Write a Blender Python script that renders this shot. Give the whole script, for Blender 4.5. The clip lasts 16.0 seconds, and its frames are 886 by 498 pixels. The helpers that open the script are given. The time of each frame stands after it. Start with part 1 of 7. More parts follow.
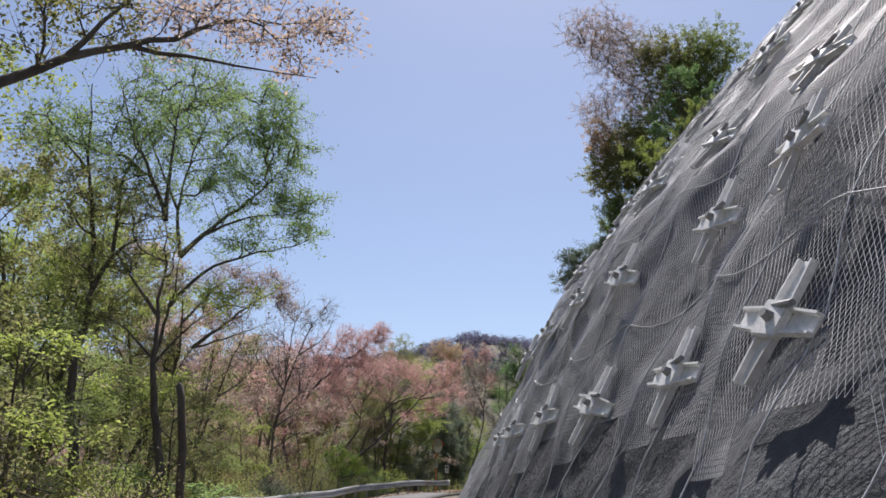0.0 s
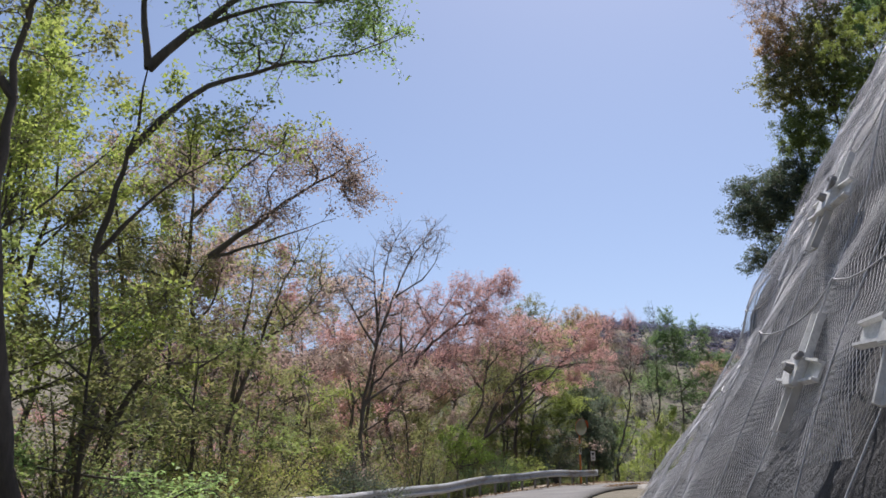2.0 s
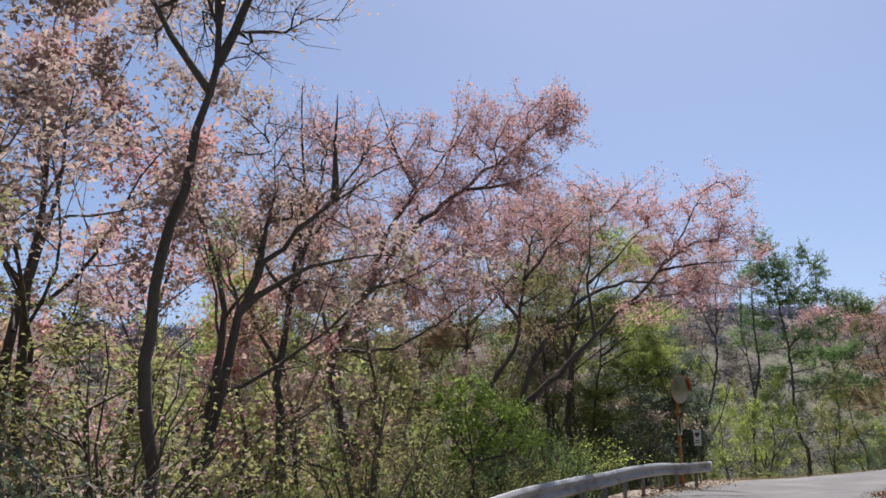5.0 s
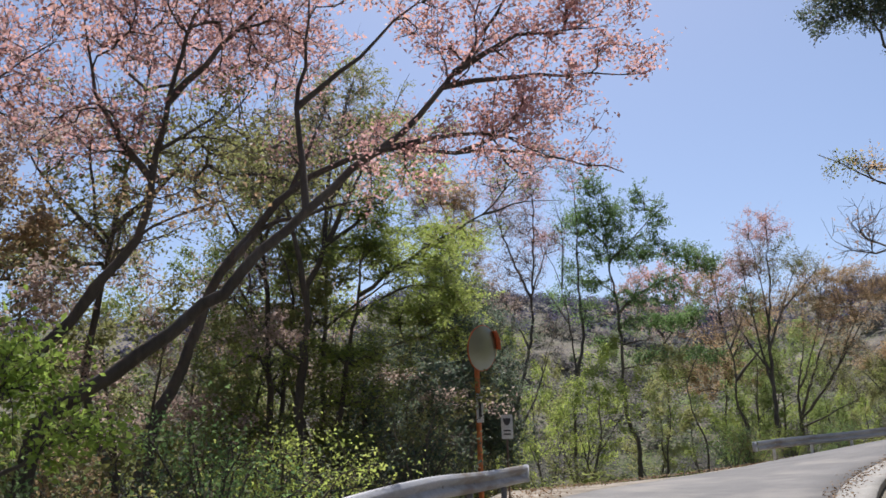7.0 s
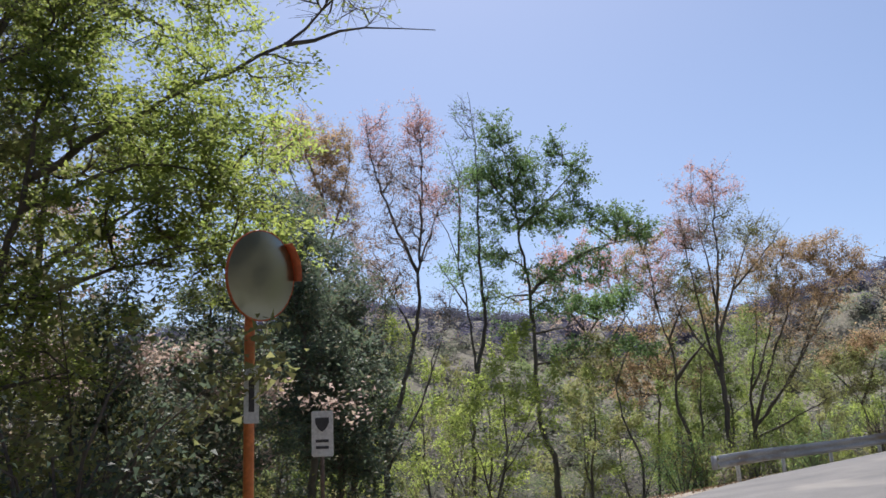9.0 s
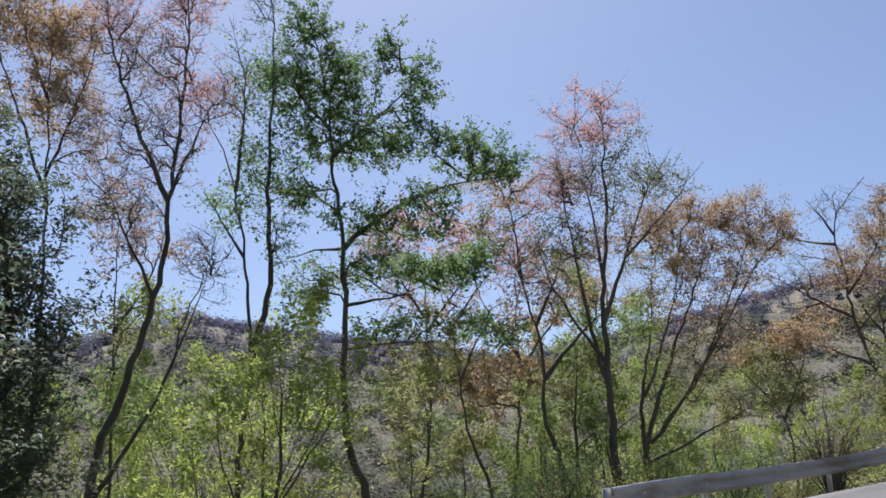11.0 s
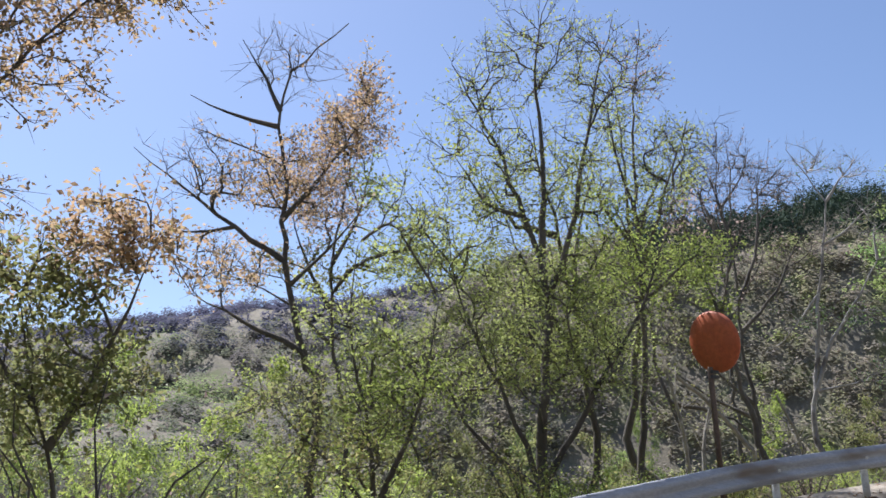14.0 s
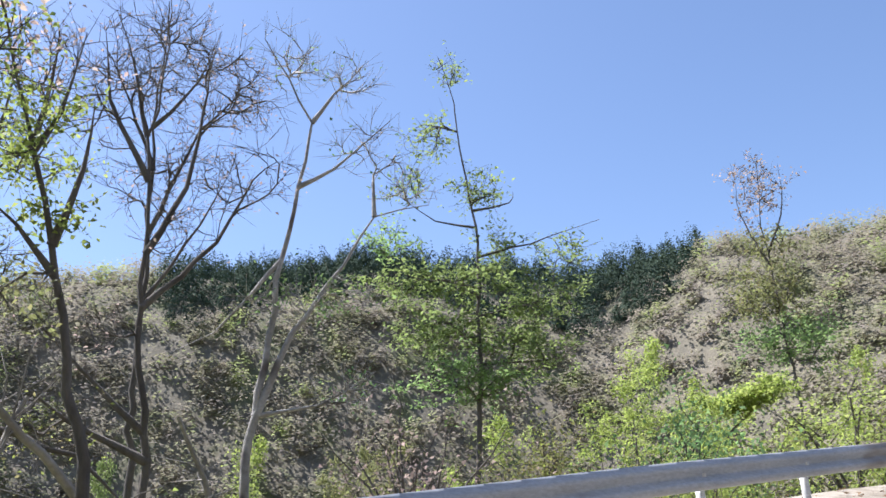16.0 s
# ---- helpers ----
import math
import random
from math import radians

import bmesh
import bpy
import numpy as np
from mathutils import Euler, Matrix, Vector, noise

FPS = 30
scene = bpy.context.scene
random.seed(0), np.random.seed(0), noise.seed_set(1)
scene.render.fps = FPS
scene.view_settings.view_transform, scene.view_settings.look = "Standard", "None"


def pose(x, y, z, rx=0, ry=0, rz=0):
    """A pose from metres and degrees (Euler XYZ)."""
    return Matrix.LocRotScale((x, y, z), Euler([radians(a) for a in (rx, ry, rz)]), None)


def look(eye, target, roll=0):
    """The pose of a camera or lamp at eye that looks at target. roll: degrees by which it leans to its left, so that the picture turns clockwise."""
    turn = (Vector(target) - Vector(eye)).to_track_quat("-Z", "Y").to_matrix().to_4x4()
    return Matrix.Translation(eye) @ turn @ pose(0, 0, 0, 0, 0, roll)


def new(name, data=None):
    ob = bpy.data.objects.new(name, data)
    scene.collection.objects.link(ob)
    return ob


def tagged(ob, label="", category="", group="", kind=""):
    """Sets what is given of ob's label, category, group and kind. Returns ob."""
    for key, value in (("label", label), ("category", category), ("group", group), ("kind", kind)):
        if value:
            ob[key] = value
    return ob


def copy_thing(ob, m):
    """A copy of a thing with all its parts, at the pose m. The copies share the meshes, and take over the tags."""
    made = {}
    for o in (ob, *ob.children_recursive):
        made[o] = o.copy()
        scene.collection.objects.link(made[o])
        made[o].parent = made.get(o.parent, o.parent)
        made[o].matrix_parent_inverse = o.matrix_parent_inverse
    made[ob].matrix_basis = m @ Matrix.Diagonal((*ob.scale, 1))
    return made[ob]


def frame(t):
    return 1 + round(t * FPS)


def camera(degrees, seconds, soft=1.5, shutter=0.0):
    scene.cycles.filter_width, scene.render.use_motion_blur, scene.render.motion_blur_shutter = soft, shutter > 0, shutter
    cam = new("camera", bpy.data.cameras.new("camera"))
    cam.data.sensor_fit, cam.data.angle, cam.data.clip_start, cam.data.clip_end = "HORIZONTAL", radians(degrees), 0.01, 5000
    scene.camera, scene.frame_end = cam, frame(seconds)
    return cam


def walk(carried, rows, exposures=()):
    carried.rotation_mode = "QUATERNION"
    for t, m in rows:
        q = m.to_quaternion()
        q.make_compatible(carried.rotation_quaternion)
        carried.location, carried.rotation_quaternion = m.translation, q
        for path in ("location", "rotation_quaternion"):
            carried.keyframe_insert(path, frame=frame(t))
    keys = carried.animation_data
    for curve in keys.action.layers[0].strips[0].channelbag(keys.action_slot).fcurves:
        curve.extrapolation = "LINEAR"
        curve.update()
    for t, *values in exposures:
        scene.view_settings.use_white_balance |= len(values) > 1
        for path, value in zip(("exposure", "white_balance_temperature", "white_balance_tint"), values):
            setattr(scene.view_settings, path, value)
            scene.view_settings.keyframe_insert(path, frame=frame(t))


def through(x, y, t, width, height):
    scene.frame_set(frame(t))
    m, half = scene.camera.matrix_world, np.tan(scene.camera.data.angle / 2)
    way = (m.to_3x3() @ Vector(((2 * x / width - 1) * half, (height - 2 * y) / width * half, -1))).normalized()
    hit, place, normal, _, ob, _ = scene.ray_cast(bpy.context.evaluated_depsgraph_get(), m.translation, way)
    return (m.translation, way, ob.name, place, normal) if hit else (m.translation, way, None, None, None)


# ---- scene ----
import collections

# camera and its drive
# seconds, eye x y z, heading, pitch, roll
PATH = [
    (0, -1.84, -46.28, -1.75, -6.50, 16.53, -0.08),
    (0.5, -1.62, -43.11, -1.68, -3.87, 16.36, -0.57),
    (1, -1.50, -39.79, -1.54, -1.83, 16.23, -0.41),
    (1.5, -1.43, -36.35, -1.40, -0.23, 16.13, -0.14),
    (2, -1.42, -32.61, -1.25, 1.21, 16.02, 0.10),
    (2.5, -1.51, -29.12, -1.10, 2.73, 15.91, 0.34),
    (3, -1.63, -25.91, -0.96, 3.94, 15.77, 0.43),
    (3.2, -1.66, -24.61, -0.89, 4.28, 15.67, 0.40),
    (4.2, -1.70, -16.3, -0.42, 4.30, 15.40, 0.10),
    (5.3, -1.33, -7.32, 0.16, 0.47, 15.09, -0.49),
    (5.5, -1.04, -5.89, 0.24, -0.64, 15.00, -0.52),
    (6, -0.27, -2.26, 0.47, -3.84, 14.76, -0.70),
    (6.5, 0.68, 1.34, 0.66, -7.18, 14.60, -1.23),
    (7, 1.53, 4.15, 0.85, -9.78, 14.44, -1.65),
    (7.5, 2.39, 6.74, 0.98, -11.88, 14.51, -1.87),
    (8, 3.36, 9.27, 1.10, -12.88, 14.71, -2.05),
    (8.2, 3.64, 10.15, 1.15, -13.25, 14.75, -2.21),
    (9.25, 5.62, 15.1, 1.26, -16.2, 15.7, -3.00),
    (10.3, 7.94, 20.21, 1.34, -20.26, 16.69, -3.47),
    (10.5, 8.52, 21.15, 1.43, -21.21, 16.77, -3.25),
    (11, 10.16, 23.54, 1.66, -23.85, 16.70, -2.52),
    (11.5, 12.03, 25.96, 1.91, -27.78, 16.39, -1.94),
    (12, 14.04, 28.26, 2.09, -32.49, 16.31, -1.34),
    (12.5, 16.18, 30.37, 2.37, -37.47, 16.38, -0.98),
    (13, 18.43, 32.14, 2.62, -42.27, 16.37, -0.80),
    (13.5, 20.89, 33.89, 3.07, -48.40, 16.05, -0.80),
    (14, 23.77, 35.19, 3.36, -56.69, 16.34, -1.27),
    (14.5, 26.32, 35.91, 3.49, -63.39, 16.92, -1.61),
    (15, 29.17, 36.37, 3.68, -71.05, 17.57, -1.79),
    (15.5, 31.82, 36.50, 3.91, -78.63, 18.14, -2.31),
    (16, 34.56, 36.04, 3.98, -85.02, 18.89, -3.01),
]


def facing(x, y, z, yaw, pitch, roll):
    a, b = radians(yaw), radians(pitch)
    way = Vector((-math.sin(a) * math.cos(b), math.cos(a) * math.cos(b), math.sin(b)))
    return look((x, y, z), Vector((x, y, z)) + way * 2, roll)


cam = camera(51.4, 16.0, soft=1.6)
walk(cam, [(r[0], facing(*r[1:])) for r in PATH], exposures=[(0.0, 0.27, 6380, 15), (3.0, 0.28, 6250, 16), (5.5, 0.22, 6220, 16), (7.0, 0.30, 6220, 15), (8.0, 0.42, 6250, 15), (10.5, 0.28, 6100, 15), (12.0, 0.26, 6050, 15), (13.5, 0.52, 5950, 15), (14.5, 0.74, 5900, 15), (16.0, 1.0, 5850, 15)])

# daylight: clear sky, sun ahead of the straight stretch and to the left
SUN = Vector((0.12, 0.50, 0.86)).normalized()
world = bpy.data.worlds.new("sky")
scene.world = world
world.use_nodes = True
wn = world.node_tree.nodes
sky = wn.new("ShaderNodeTexSky")
sky.sky_type = "NISHITA"
sky.sun_disc = False
sky.sun_elevation = math.asin(SUN.z)
sky.sun_rotation = math.atan2(SUN.x, SUN.y)
sky.altitude = 700
sky.air_density, sky.dust_density, sky.ozone_density = 1.0, 1.6, 1.0
world.node_tree.links.new(sky.outputs[0], wn["Background"].inputs[0])
wn["Background"].inputs[1].default_value = 0.102
lamp = bpy.data.lights.new("sun", "SUN")
lamp.energy, lamp.angle, lamp.color = 5.7, radians(0.53), (1.0, 0.95, 0.87)
sun = new("sun", lamp)
sun.matrix_world = look(SUN * 200, (0, 0, 0))


# materials
def material(name):
    m = bpy.data.materials.new(name)
    m.use_nodes = True
    t = m.node_tree
    return m, t.nodes, t.links, t.nodes["Principled BSDF"]


def noise_node(nodes, links, scale, detail=4.0, rough=0.6, coords="Object", stretch=None):
    tc = nodes.new("ShaderNodeTexCoord")
    n = nodes.new("ShaderNodeTexNoise")
    n.inputs["Scale"].default_value, n.inputs["Detail"].default_value, n.inputs["Roughness"].default_value = scale, detail, rough
    if stretch:
        mp = nodes.new("ShaderNodeMapping")
        mp.inputs["Scale"].default_value = stretch
        links.new(tc.outputs[coords], mp.inputs[0])
        links.new(mp.outputs[0], n.inputs["Vector"])
    else:
        links.new(tc.outputs[coords], n.inputs["Vector"])
    return n.outputs["Fac"]


def ramp(nodes, links, fac, stops):
    r = nodes.new("ShaderNodeValToRGB")
    while len(r.color_ramp.elements) < len(stops):
        r.color_ramp.elements.new(0.5)
    for e, (p, c) in zip(r.color_ramp.elements, stops):
        e.position, e.color = p, (*c, 1)
    links.new(fac, r.inputs[0])
    return r.outputs[0]


def mix_colour(nodes, links, fac, a, b, mode="MIX"):
    m = nodes.new("ShaderNodeMix")
    m.data_type, m.blend_type = "RGBA", mode
    for val, slot in ((fac, m.inputs[0]), (a, m.inputs[6]), (b, m.inputs[7])):
        if isinstance(val, (int, float)):
            slot.default_value = val
        elif isinstance(val, tuple):
            slot.default_value = (*val, 1)
        else:
            links.new(val, slot)
    return m.outputs[2]


def bump(nodes, links, bsdf, height, strength, distance):
    b = nodes.new("ShaderNodeBump")
    b.inputs["Strength"].default_value, b.inputs["Distance"].default_value = strength, distance
    links.new(height, b.inputs["Height"])
    links.new(b.outputs[0], bsdf.inputs["Normal"])


def surface(name, dark, light, scale, rough=0.85, metal=0.0, fine=8.0, relief=0.3, depth=0.02, stain=None, stretch=None):
    """Two scales of variation: broad patches and fine grain, with relief."""
    m, n, l, b = material(name)
    broad = noise_node(n, l, scale, 5.0, 0.6, stretch=stretch)
    grain = noise_node(n, l, scale * fine, 6.0, 0.7, stretch=stretch)
    c = ramp(n, l, broad, [(0.3, dark), (0.7, light)])
    g = ramp(n, l, grain, [(0.25, (0.55, 0.55, 0.55)), (0.75, (1.3, 1.3, 1.3))])
    c = mix_colour(n, l, 0.7, c, g, "MULTIPLY")
    if stain:
        s = noise_node(n, l, scale * 0.45, 3.0, 0.7, stretch=stretch)
        f = ramp(n, l, s, [(0.52, (0, 0, 0)), (0.66, (1, 1, 1))])
        c = mix_colour(n, l, f, c, stain)
    l.new(c, b.inputs["Base Color"])
    b.inputs["Roughness"].default_value, b.inputs["Metallic"].default_value = rough, metal
    bump(n, l, b, grain, relief, depth)
    return m


def leaf_material(name, colours, through=0.62, rough=0.55):
    """Thin leaves that let light through; hue varies leaf by leaf and tree by tree."""
    m, n, l, b = material(name)
    geo = n.new("ShaderNodeNewGeometry")
    info = n.new("ShaderNodeObjectInfo")
    c = ramp(n, l, geo.outputs["Random Per Island"], [(i / (len(colours) - 1), k) for i, k in enumerate(colours)])
    hs = n.new("ShaderNodeHueSaturation")
    mr = n.new("ShaderNodeMapRange")
    mr.inputs[3].default_value, mr.inputs[4].default_value = 0.8, 1.2
    l.new(info.outputs["Random"], mr.inputs[0])
    l.new(mr.outputs[0], hs.inputs["Value"])
    l.new(c, hs.inputs["Color"])
    l.new(hs.outputs[0], b.inputs["Base Color"])
    b.inputs["Roughness"].default_value = rough
    b.inputs["Specular IOR Level"].default_value = 0.3
    tr = n.new("ShaderNodeBsdfTranslucent")
    l.new(hs.outputs[0], tr.inputs[0])
    mx = n.new("ShaderNodeMixShader")
    mx.inputs[0].default_value = through
    l.new(b.outputs[0], mx.inputs[1])
    l.new(tr.outputs[0], mx.inputs[2])
    l.new(mx.outputs[0], n["Material Output"].inputs[0])
    return m


M_ASPHALT = surface("asphalt", (0.10, 0.10, 0.10), (0.17, 0.165, 0.16), 0.6, 0.9, fine=60, relief=0.4, depth=0.006, stain=(0.20, 0.19, 0.175))
M_GRAVEL = surface("gravel", (0.20, 0.17, 0.13), (0.36, 0.32, 0.26), 1.2, 0.95, fine=14, relief=0.7, depth=0.02, stain=(0.16, 0.13, 0.09))
M_CONCRETE = surface("concrete", (0.22, 0.215, 0.20), (0.34, 0.33, 0.30), 1.0, 0.9, fine=20, relief=0.3, depth=0.01, stain=(0.22, 0.20, 0.17))
M_GROUND = surface("forest_floor", (0.095, 0.086, 0.062), (0.20, 0.175, 0.125), 0.25, 0.95, fine=10, relief=0.9, depth=0.12, stain=(0.10, 0.11, 0.045))
M_ROCK = surface("rock_face", (0.040, 0.044, 0.052), (0.105, 0.113, 0.127), 0.35, 0.92, fine=9, relief=1.0, depth=0.14, stain=(0.035, 0.037, 0.042))
M_WIRE = surface("galvanised_wire", (0.44, 0.445, 0.46), (0.60, 0.60, 0.62), 3.0, 0.55, 0.25, fine=8, relief=0.1, depth=0.002)
M_PLATE = surface("weathered_galvanised_plate", (0.68, 0.69, 0.69), (0.83, 0.83, 0.82), 1.5, 0.6, 0.0, fine=10, relief=0.15, depth=0.004, stain=(0.48, 0.47, 0.45))
M_RAIL = surface("dull_galvanised_rail", (0.36, 0.38, 0.41), (0.50, 0.51, 0.53), 0.9, 0.55, 0.12, fine=12, relief=0.12, depth=0.003, stain=(0.24, 0.21, 0.18), stretch=(1, 1, 4))
M_POST_WHITE = surface("white_painted_post", (0.62, 0.62, 0.60), (0.80, 0.80, 0.78), 3.0, 0.5, fine=8, relief=0.1, depth=0.003, stain=(0.45, 0.42, 0.38))
M_POST_GREY = surface("grey_post", (0.20, 0.20, 0.20), (0.34, 0.33, 0.32), 3.0, 0.6, 0.3, fine=8, relief=0.1, depth=0.003)
M_ORANGE = surface("faded_orange_paint", (0.46, 0.095, 0.03), (0.56, 0.14, 0.05), 1.6, 0.6, fine=10, relief=0.06, depth=0.002, stain=(0.40, 0.10, 0.045))
M_ORANGE_POLE = surface("orange_pole_paint", (0.55, 0.16, 0.04), (0.66, 0.22, 0.07), 2.0, 0.5, fine=8, relief=0.05, depth=0.002, stain=(0.34, 0.13, 0.06))
M_RUST_POLE = surface("dark_weathered_pole", (0.10, 0.07, 0.055), (0.19, 0.135, 0.10), 3.0, 0.7, fine=8, relief=0.2, depth=0.004)
M_SIGN = surface("pale_sign_paint", (0.60, 0.62, 0.60), (0.74, 0.75, 0.73), 3.0, 0.5, fine=8, relief=0.05, depth=0.002)
M_DARK = surface("dark_fitting", (0.03, 0.03, 0.035), (0.07, 0.07, 0.07), 4.0, 0.5, fine=6, relief=0.1, depth=0.002)
M_MIRROR, _n, _l, _b = material("mirror")
_b.inputs["Base Color"].default_value, _b.inputs["Metallic"].default_value, _b.inputs["Roughness"].default_value = (0.30, 0.33, 0.29, 1), 1.0, 0.28
M_BARK = surface("grey_brown_bark", (0.07, 0.06, 0.051), (0.165, 0.145, 0.12), 2.0, 0.95, fine=7, relief=0.8, depth=0.03, stretch=(1, 1, 0.3))
M_LITTER = leaf_material("dry_leaf_litter", [(0.20, 0.12, 0.06), (0.30, 0.20, 0.11), (0.14, 0.085, 0.05), (0.34, 0.25, 0.15)], 0.15, 0.8)
M_BARK_PALE = surface("pale_birch_bark", (0.26, 0.24, 0.21), (0.46, 0.43, 0.39), 2.5, 0.9, fine=6, relief=0.5, depth=0.02, stain=(0.12, 0.10, 0.085))
M_DEAD = surface("bleached_deadwood", (0.20, 0.18, 0.15), (0.38, 0.35, 0.30), 2.0, 0.9, fine=6, relief=0.5, depth=0.02)
LEAF = {
    "lime": leaf_material("fresh_lime_leaves", [(0.29, 0.36, 0.08), (0.41, 0.46, 0.13), (0.33, 0.41, 0.10), (0.24, 0.32, 0.075)]),
    "spring": leaf_material("light_spring_green_leaves", [(0.20, 0.30, 0.10), (0.30, 0.41, 0.15), (0.23, 0.35, 0.12), (0.16, 0.25, 0.085)]),
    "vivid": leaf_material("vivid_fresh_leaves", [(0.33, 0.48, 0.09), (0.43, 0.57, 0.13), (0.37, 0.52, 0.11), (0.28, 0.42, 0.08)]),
    "green": leaf_material("fresh_green_leaves", [(0.12, 0.21, 0.08), (0.19, 0.31, 0.12), (0.25, 0.37, 0.14), (0.10, 0.17, 0.065)]),
    "olive": leaf_material("olive_young_leaves", [(0.20, 0.225, 0.085), (0.29, 0.29, 0.12), (0.24, 0.27, 0.10), (0.26, 0.22, 0.11)]),
    "pink": leaf_material("pinkish_red_young_leaves", [(0.54, 0.29, 0.27), (0.61, 0.40, 0.38), (0.56, 0.34, 0.28), (0.48, 0.28, 0.27)]),
    "orange": leaf_material("orange_bronze_young_leaves", [(0.48, 0.32, 0.17), (0.55, 0.42, 0.26), (0.44, 0.29, 0.18), (0.44, 0.37, 0.18)]),
    "mauve": leaf_material("brownish_mauve_buds", [(0.37, 0.275, 0.24), (0.46, 0.355, 0.31), (0.39, 0.315, 0.24), (0.32, 0.24, 0.215)]),
    "dark": leaf_material("dark_conifer_needles", [(0.09, 0.13, 0.095), (0.12, 0.165, 0.11), (0.16, 0.205, 0.12), (0.08, 0.115, 0.09), (0.22, 0.20, 0.13)], 0.5),
    "willow": leaf_material("pale_willow_green_leaves", [(0.35, 0.41, 0.12), (0.46, 0.50, 0.17), (0.39, 0.45, 0.15), (0.29, 0.34, 0.11)]),
    "mid": leaf_material("layered_green_leaves", [(0.18, 0.24, 0.075), (0.27, 0.33, 0.11), (0.22, 0.29, 0.09), (0.15, 0.19, 0.065)]),
    "brush": leaf_material("mixed_undergrowth_leaves", [(0.22, 0.26, 0.07), (0.34, 0.39, 0.09), (0.30, 0.27, 0.12), (0.37, 0.32, 0.15), (0.26, 0.34, 0.08)]),
    "cedar": leaf_material("far_conifer_foliage", [(0.045, 0.07, 0.05), (0.055, 0.085, 0.055), (0.07, 0.10, 0.06)], 0.1, 1.0),
}


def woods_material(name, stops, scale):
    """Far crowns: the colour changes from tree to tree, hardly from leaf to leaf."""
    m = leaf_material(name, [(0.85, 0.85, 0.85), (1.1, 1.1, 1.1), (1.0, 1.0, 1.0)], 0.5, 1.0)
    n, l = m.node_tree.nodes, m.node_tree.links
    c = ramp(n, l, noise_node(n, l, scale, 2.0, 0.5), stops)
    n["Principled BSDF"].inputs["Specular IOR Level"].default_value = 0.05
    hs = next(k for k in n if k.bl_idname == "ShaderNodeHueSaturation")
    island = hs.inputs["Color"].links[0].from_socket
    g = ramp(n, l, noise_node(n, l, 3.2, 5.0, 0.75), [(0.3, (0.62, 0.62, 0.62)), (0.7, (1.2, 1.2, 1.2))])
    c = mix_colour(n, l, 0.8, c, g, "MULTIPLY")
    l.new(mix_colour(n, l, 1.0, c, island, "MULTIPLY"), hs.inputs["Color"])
    return m


LEAF["hill"] = woods_material("far_wood_foliage", [(0.30, (0.24, 0.27, 0.13)), (0.42, (0.27, 0.26, 0.165)), (0.50, (0.275, 0.24, 0.21)), (0.58, (0.29, 0.28, 0.18)), (0.66, (0.33, 0.38, 0.15))], 0.16)
# greens and greys lightened and blued: valley haze is part of the colour
LEAF["valley"] = woods_material("haze_paled_valley_foliage", [(0.30, (0.16, 0.20, 0.12)), (0.42, (0.22, 0.22, 0.17)), (0.50, (0.22, 0.20, 0.20)), (0.58, (0.19, 0.23, 0.13)), (0.66, (0.26, 0.32, 0.14))], 0.045)
# ridge leaves carry the distance haze as a blue-mauve tint
LEAF["ridge"] = woods_material("haze_tinted_ridge_foliage", [(0.32, (0.12, 0.13, 0.165)), (0.45, (0.14, 0.138, 0.20)), (0.55, (0.13, 0.128, 0.19)), (0.66, (0.125, 0.135, 0.15))], 0.03)
LEAF["slope"] = woods_material("slope_brush_foliage", [(0.32, (0.31, 0.36, 0.11)), (0.45, (0.28, 0.27, 0.14)), (0.52, (0.38, 0.43, 0.13)), (0.64, (0.27, 0.24, 0.16))], 0.35)


# mesh helpers
def mesh_of(name, verts, faces):
    """A mesh from arrays: verts (n, 3), faces (m, k)."""
    me = bpy.data.meshes.new(name)
    verts, faces = np.asarray(verts, np.float32), np.asarray(faces, np.int32)
    me.vertices.add(len(verts))
    me.vertices.foreach_set("co", verts.ravel())
    me.loops.add(faces.size)
    me.loops.foreach_set("vertex_index", faces.ravel())
    me.polygons.add(len(faces))
    me.polygons.foreach_set("loop_start", np.arange(0, faces.size, faces.shape[1], dtype=np.int32))
    me.update(calc_edges=True)
    me.validate()
    return me


def put(name, me, mat, parent=None, label="", smooth=True):
    me.materials.append(mat)
    if smooth:
        me.polygons.foreach_set("use_smooth", np.ones(len(me.polygons), bool))
    ob = new(name, me)
    if parent:
        ob.parent = parent
    return tagged(ob, label=label)


def part(name, bm, mat, parent=None, label="", smooth=False):
    me = bpy.data.meshes.new(name)
    bm.to_mesh(me)
    bm.free()
    return put(name, me, mat, parent, label, smooth)


def empty(name, m, label, category, group="", kind=""):
    ob = new(name)
    ob.matrix_world = m
    return tagged(ob, label, category, group, kind)


def box(bm, size, centre, turn=None, bevel=0.0):
    g = bmesh.ops.create_cube(bm, size=1.0)["verts"]
    m = Matrix.Translation(centre) @ (turn or Matrix()) @ Matrix.Diagonal((*size, 1))
    bmesh.ops.transform(bm, matrix=m, verts=g)
    if bevel:
        es = list({e for v in g for e in v.link_edges})
        bmesh.ops.bevel(bm, geom=es, offset=bevel, segments=2, affect="EDGES")


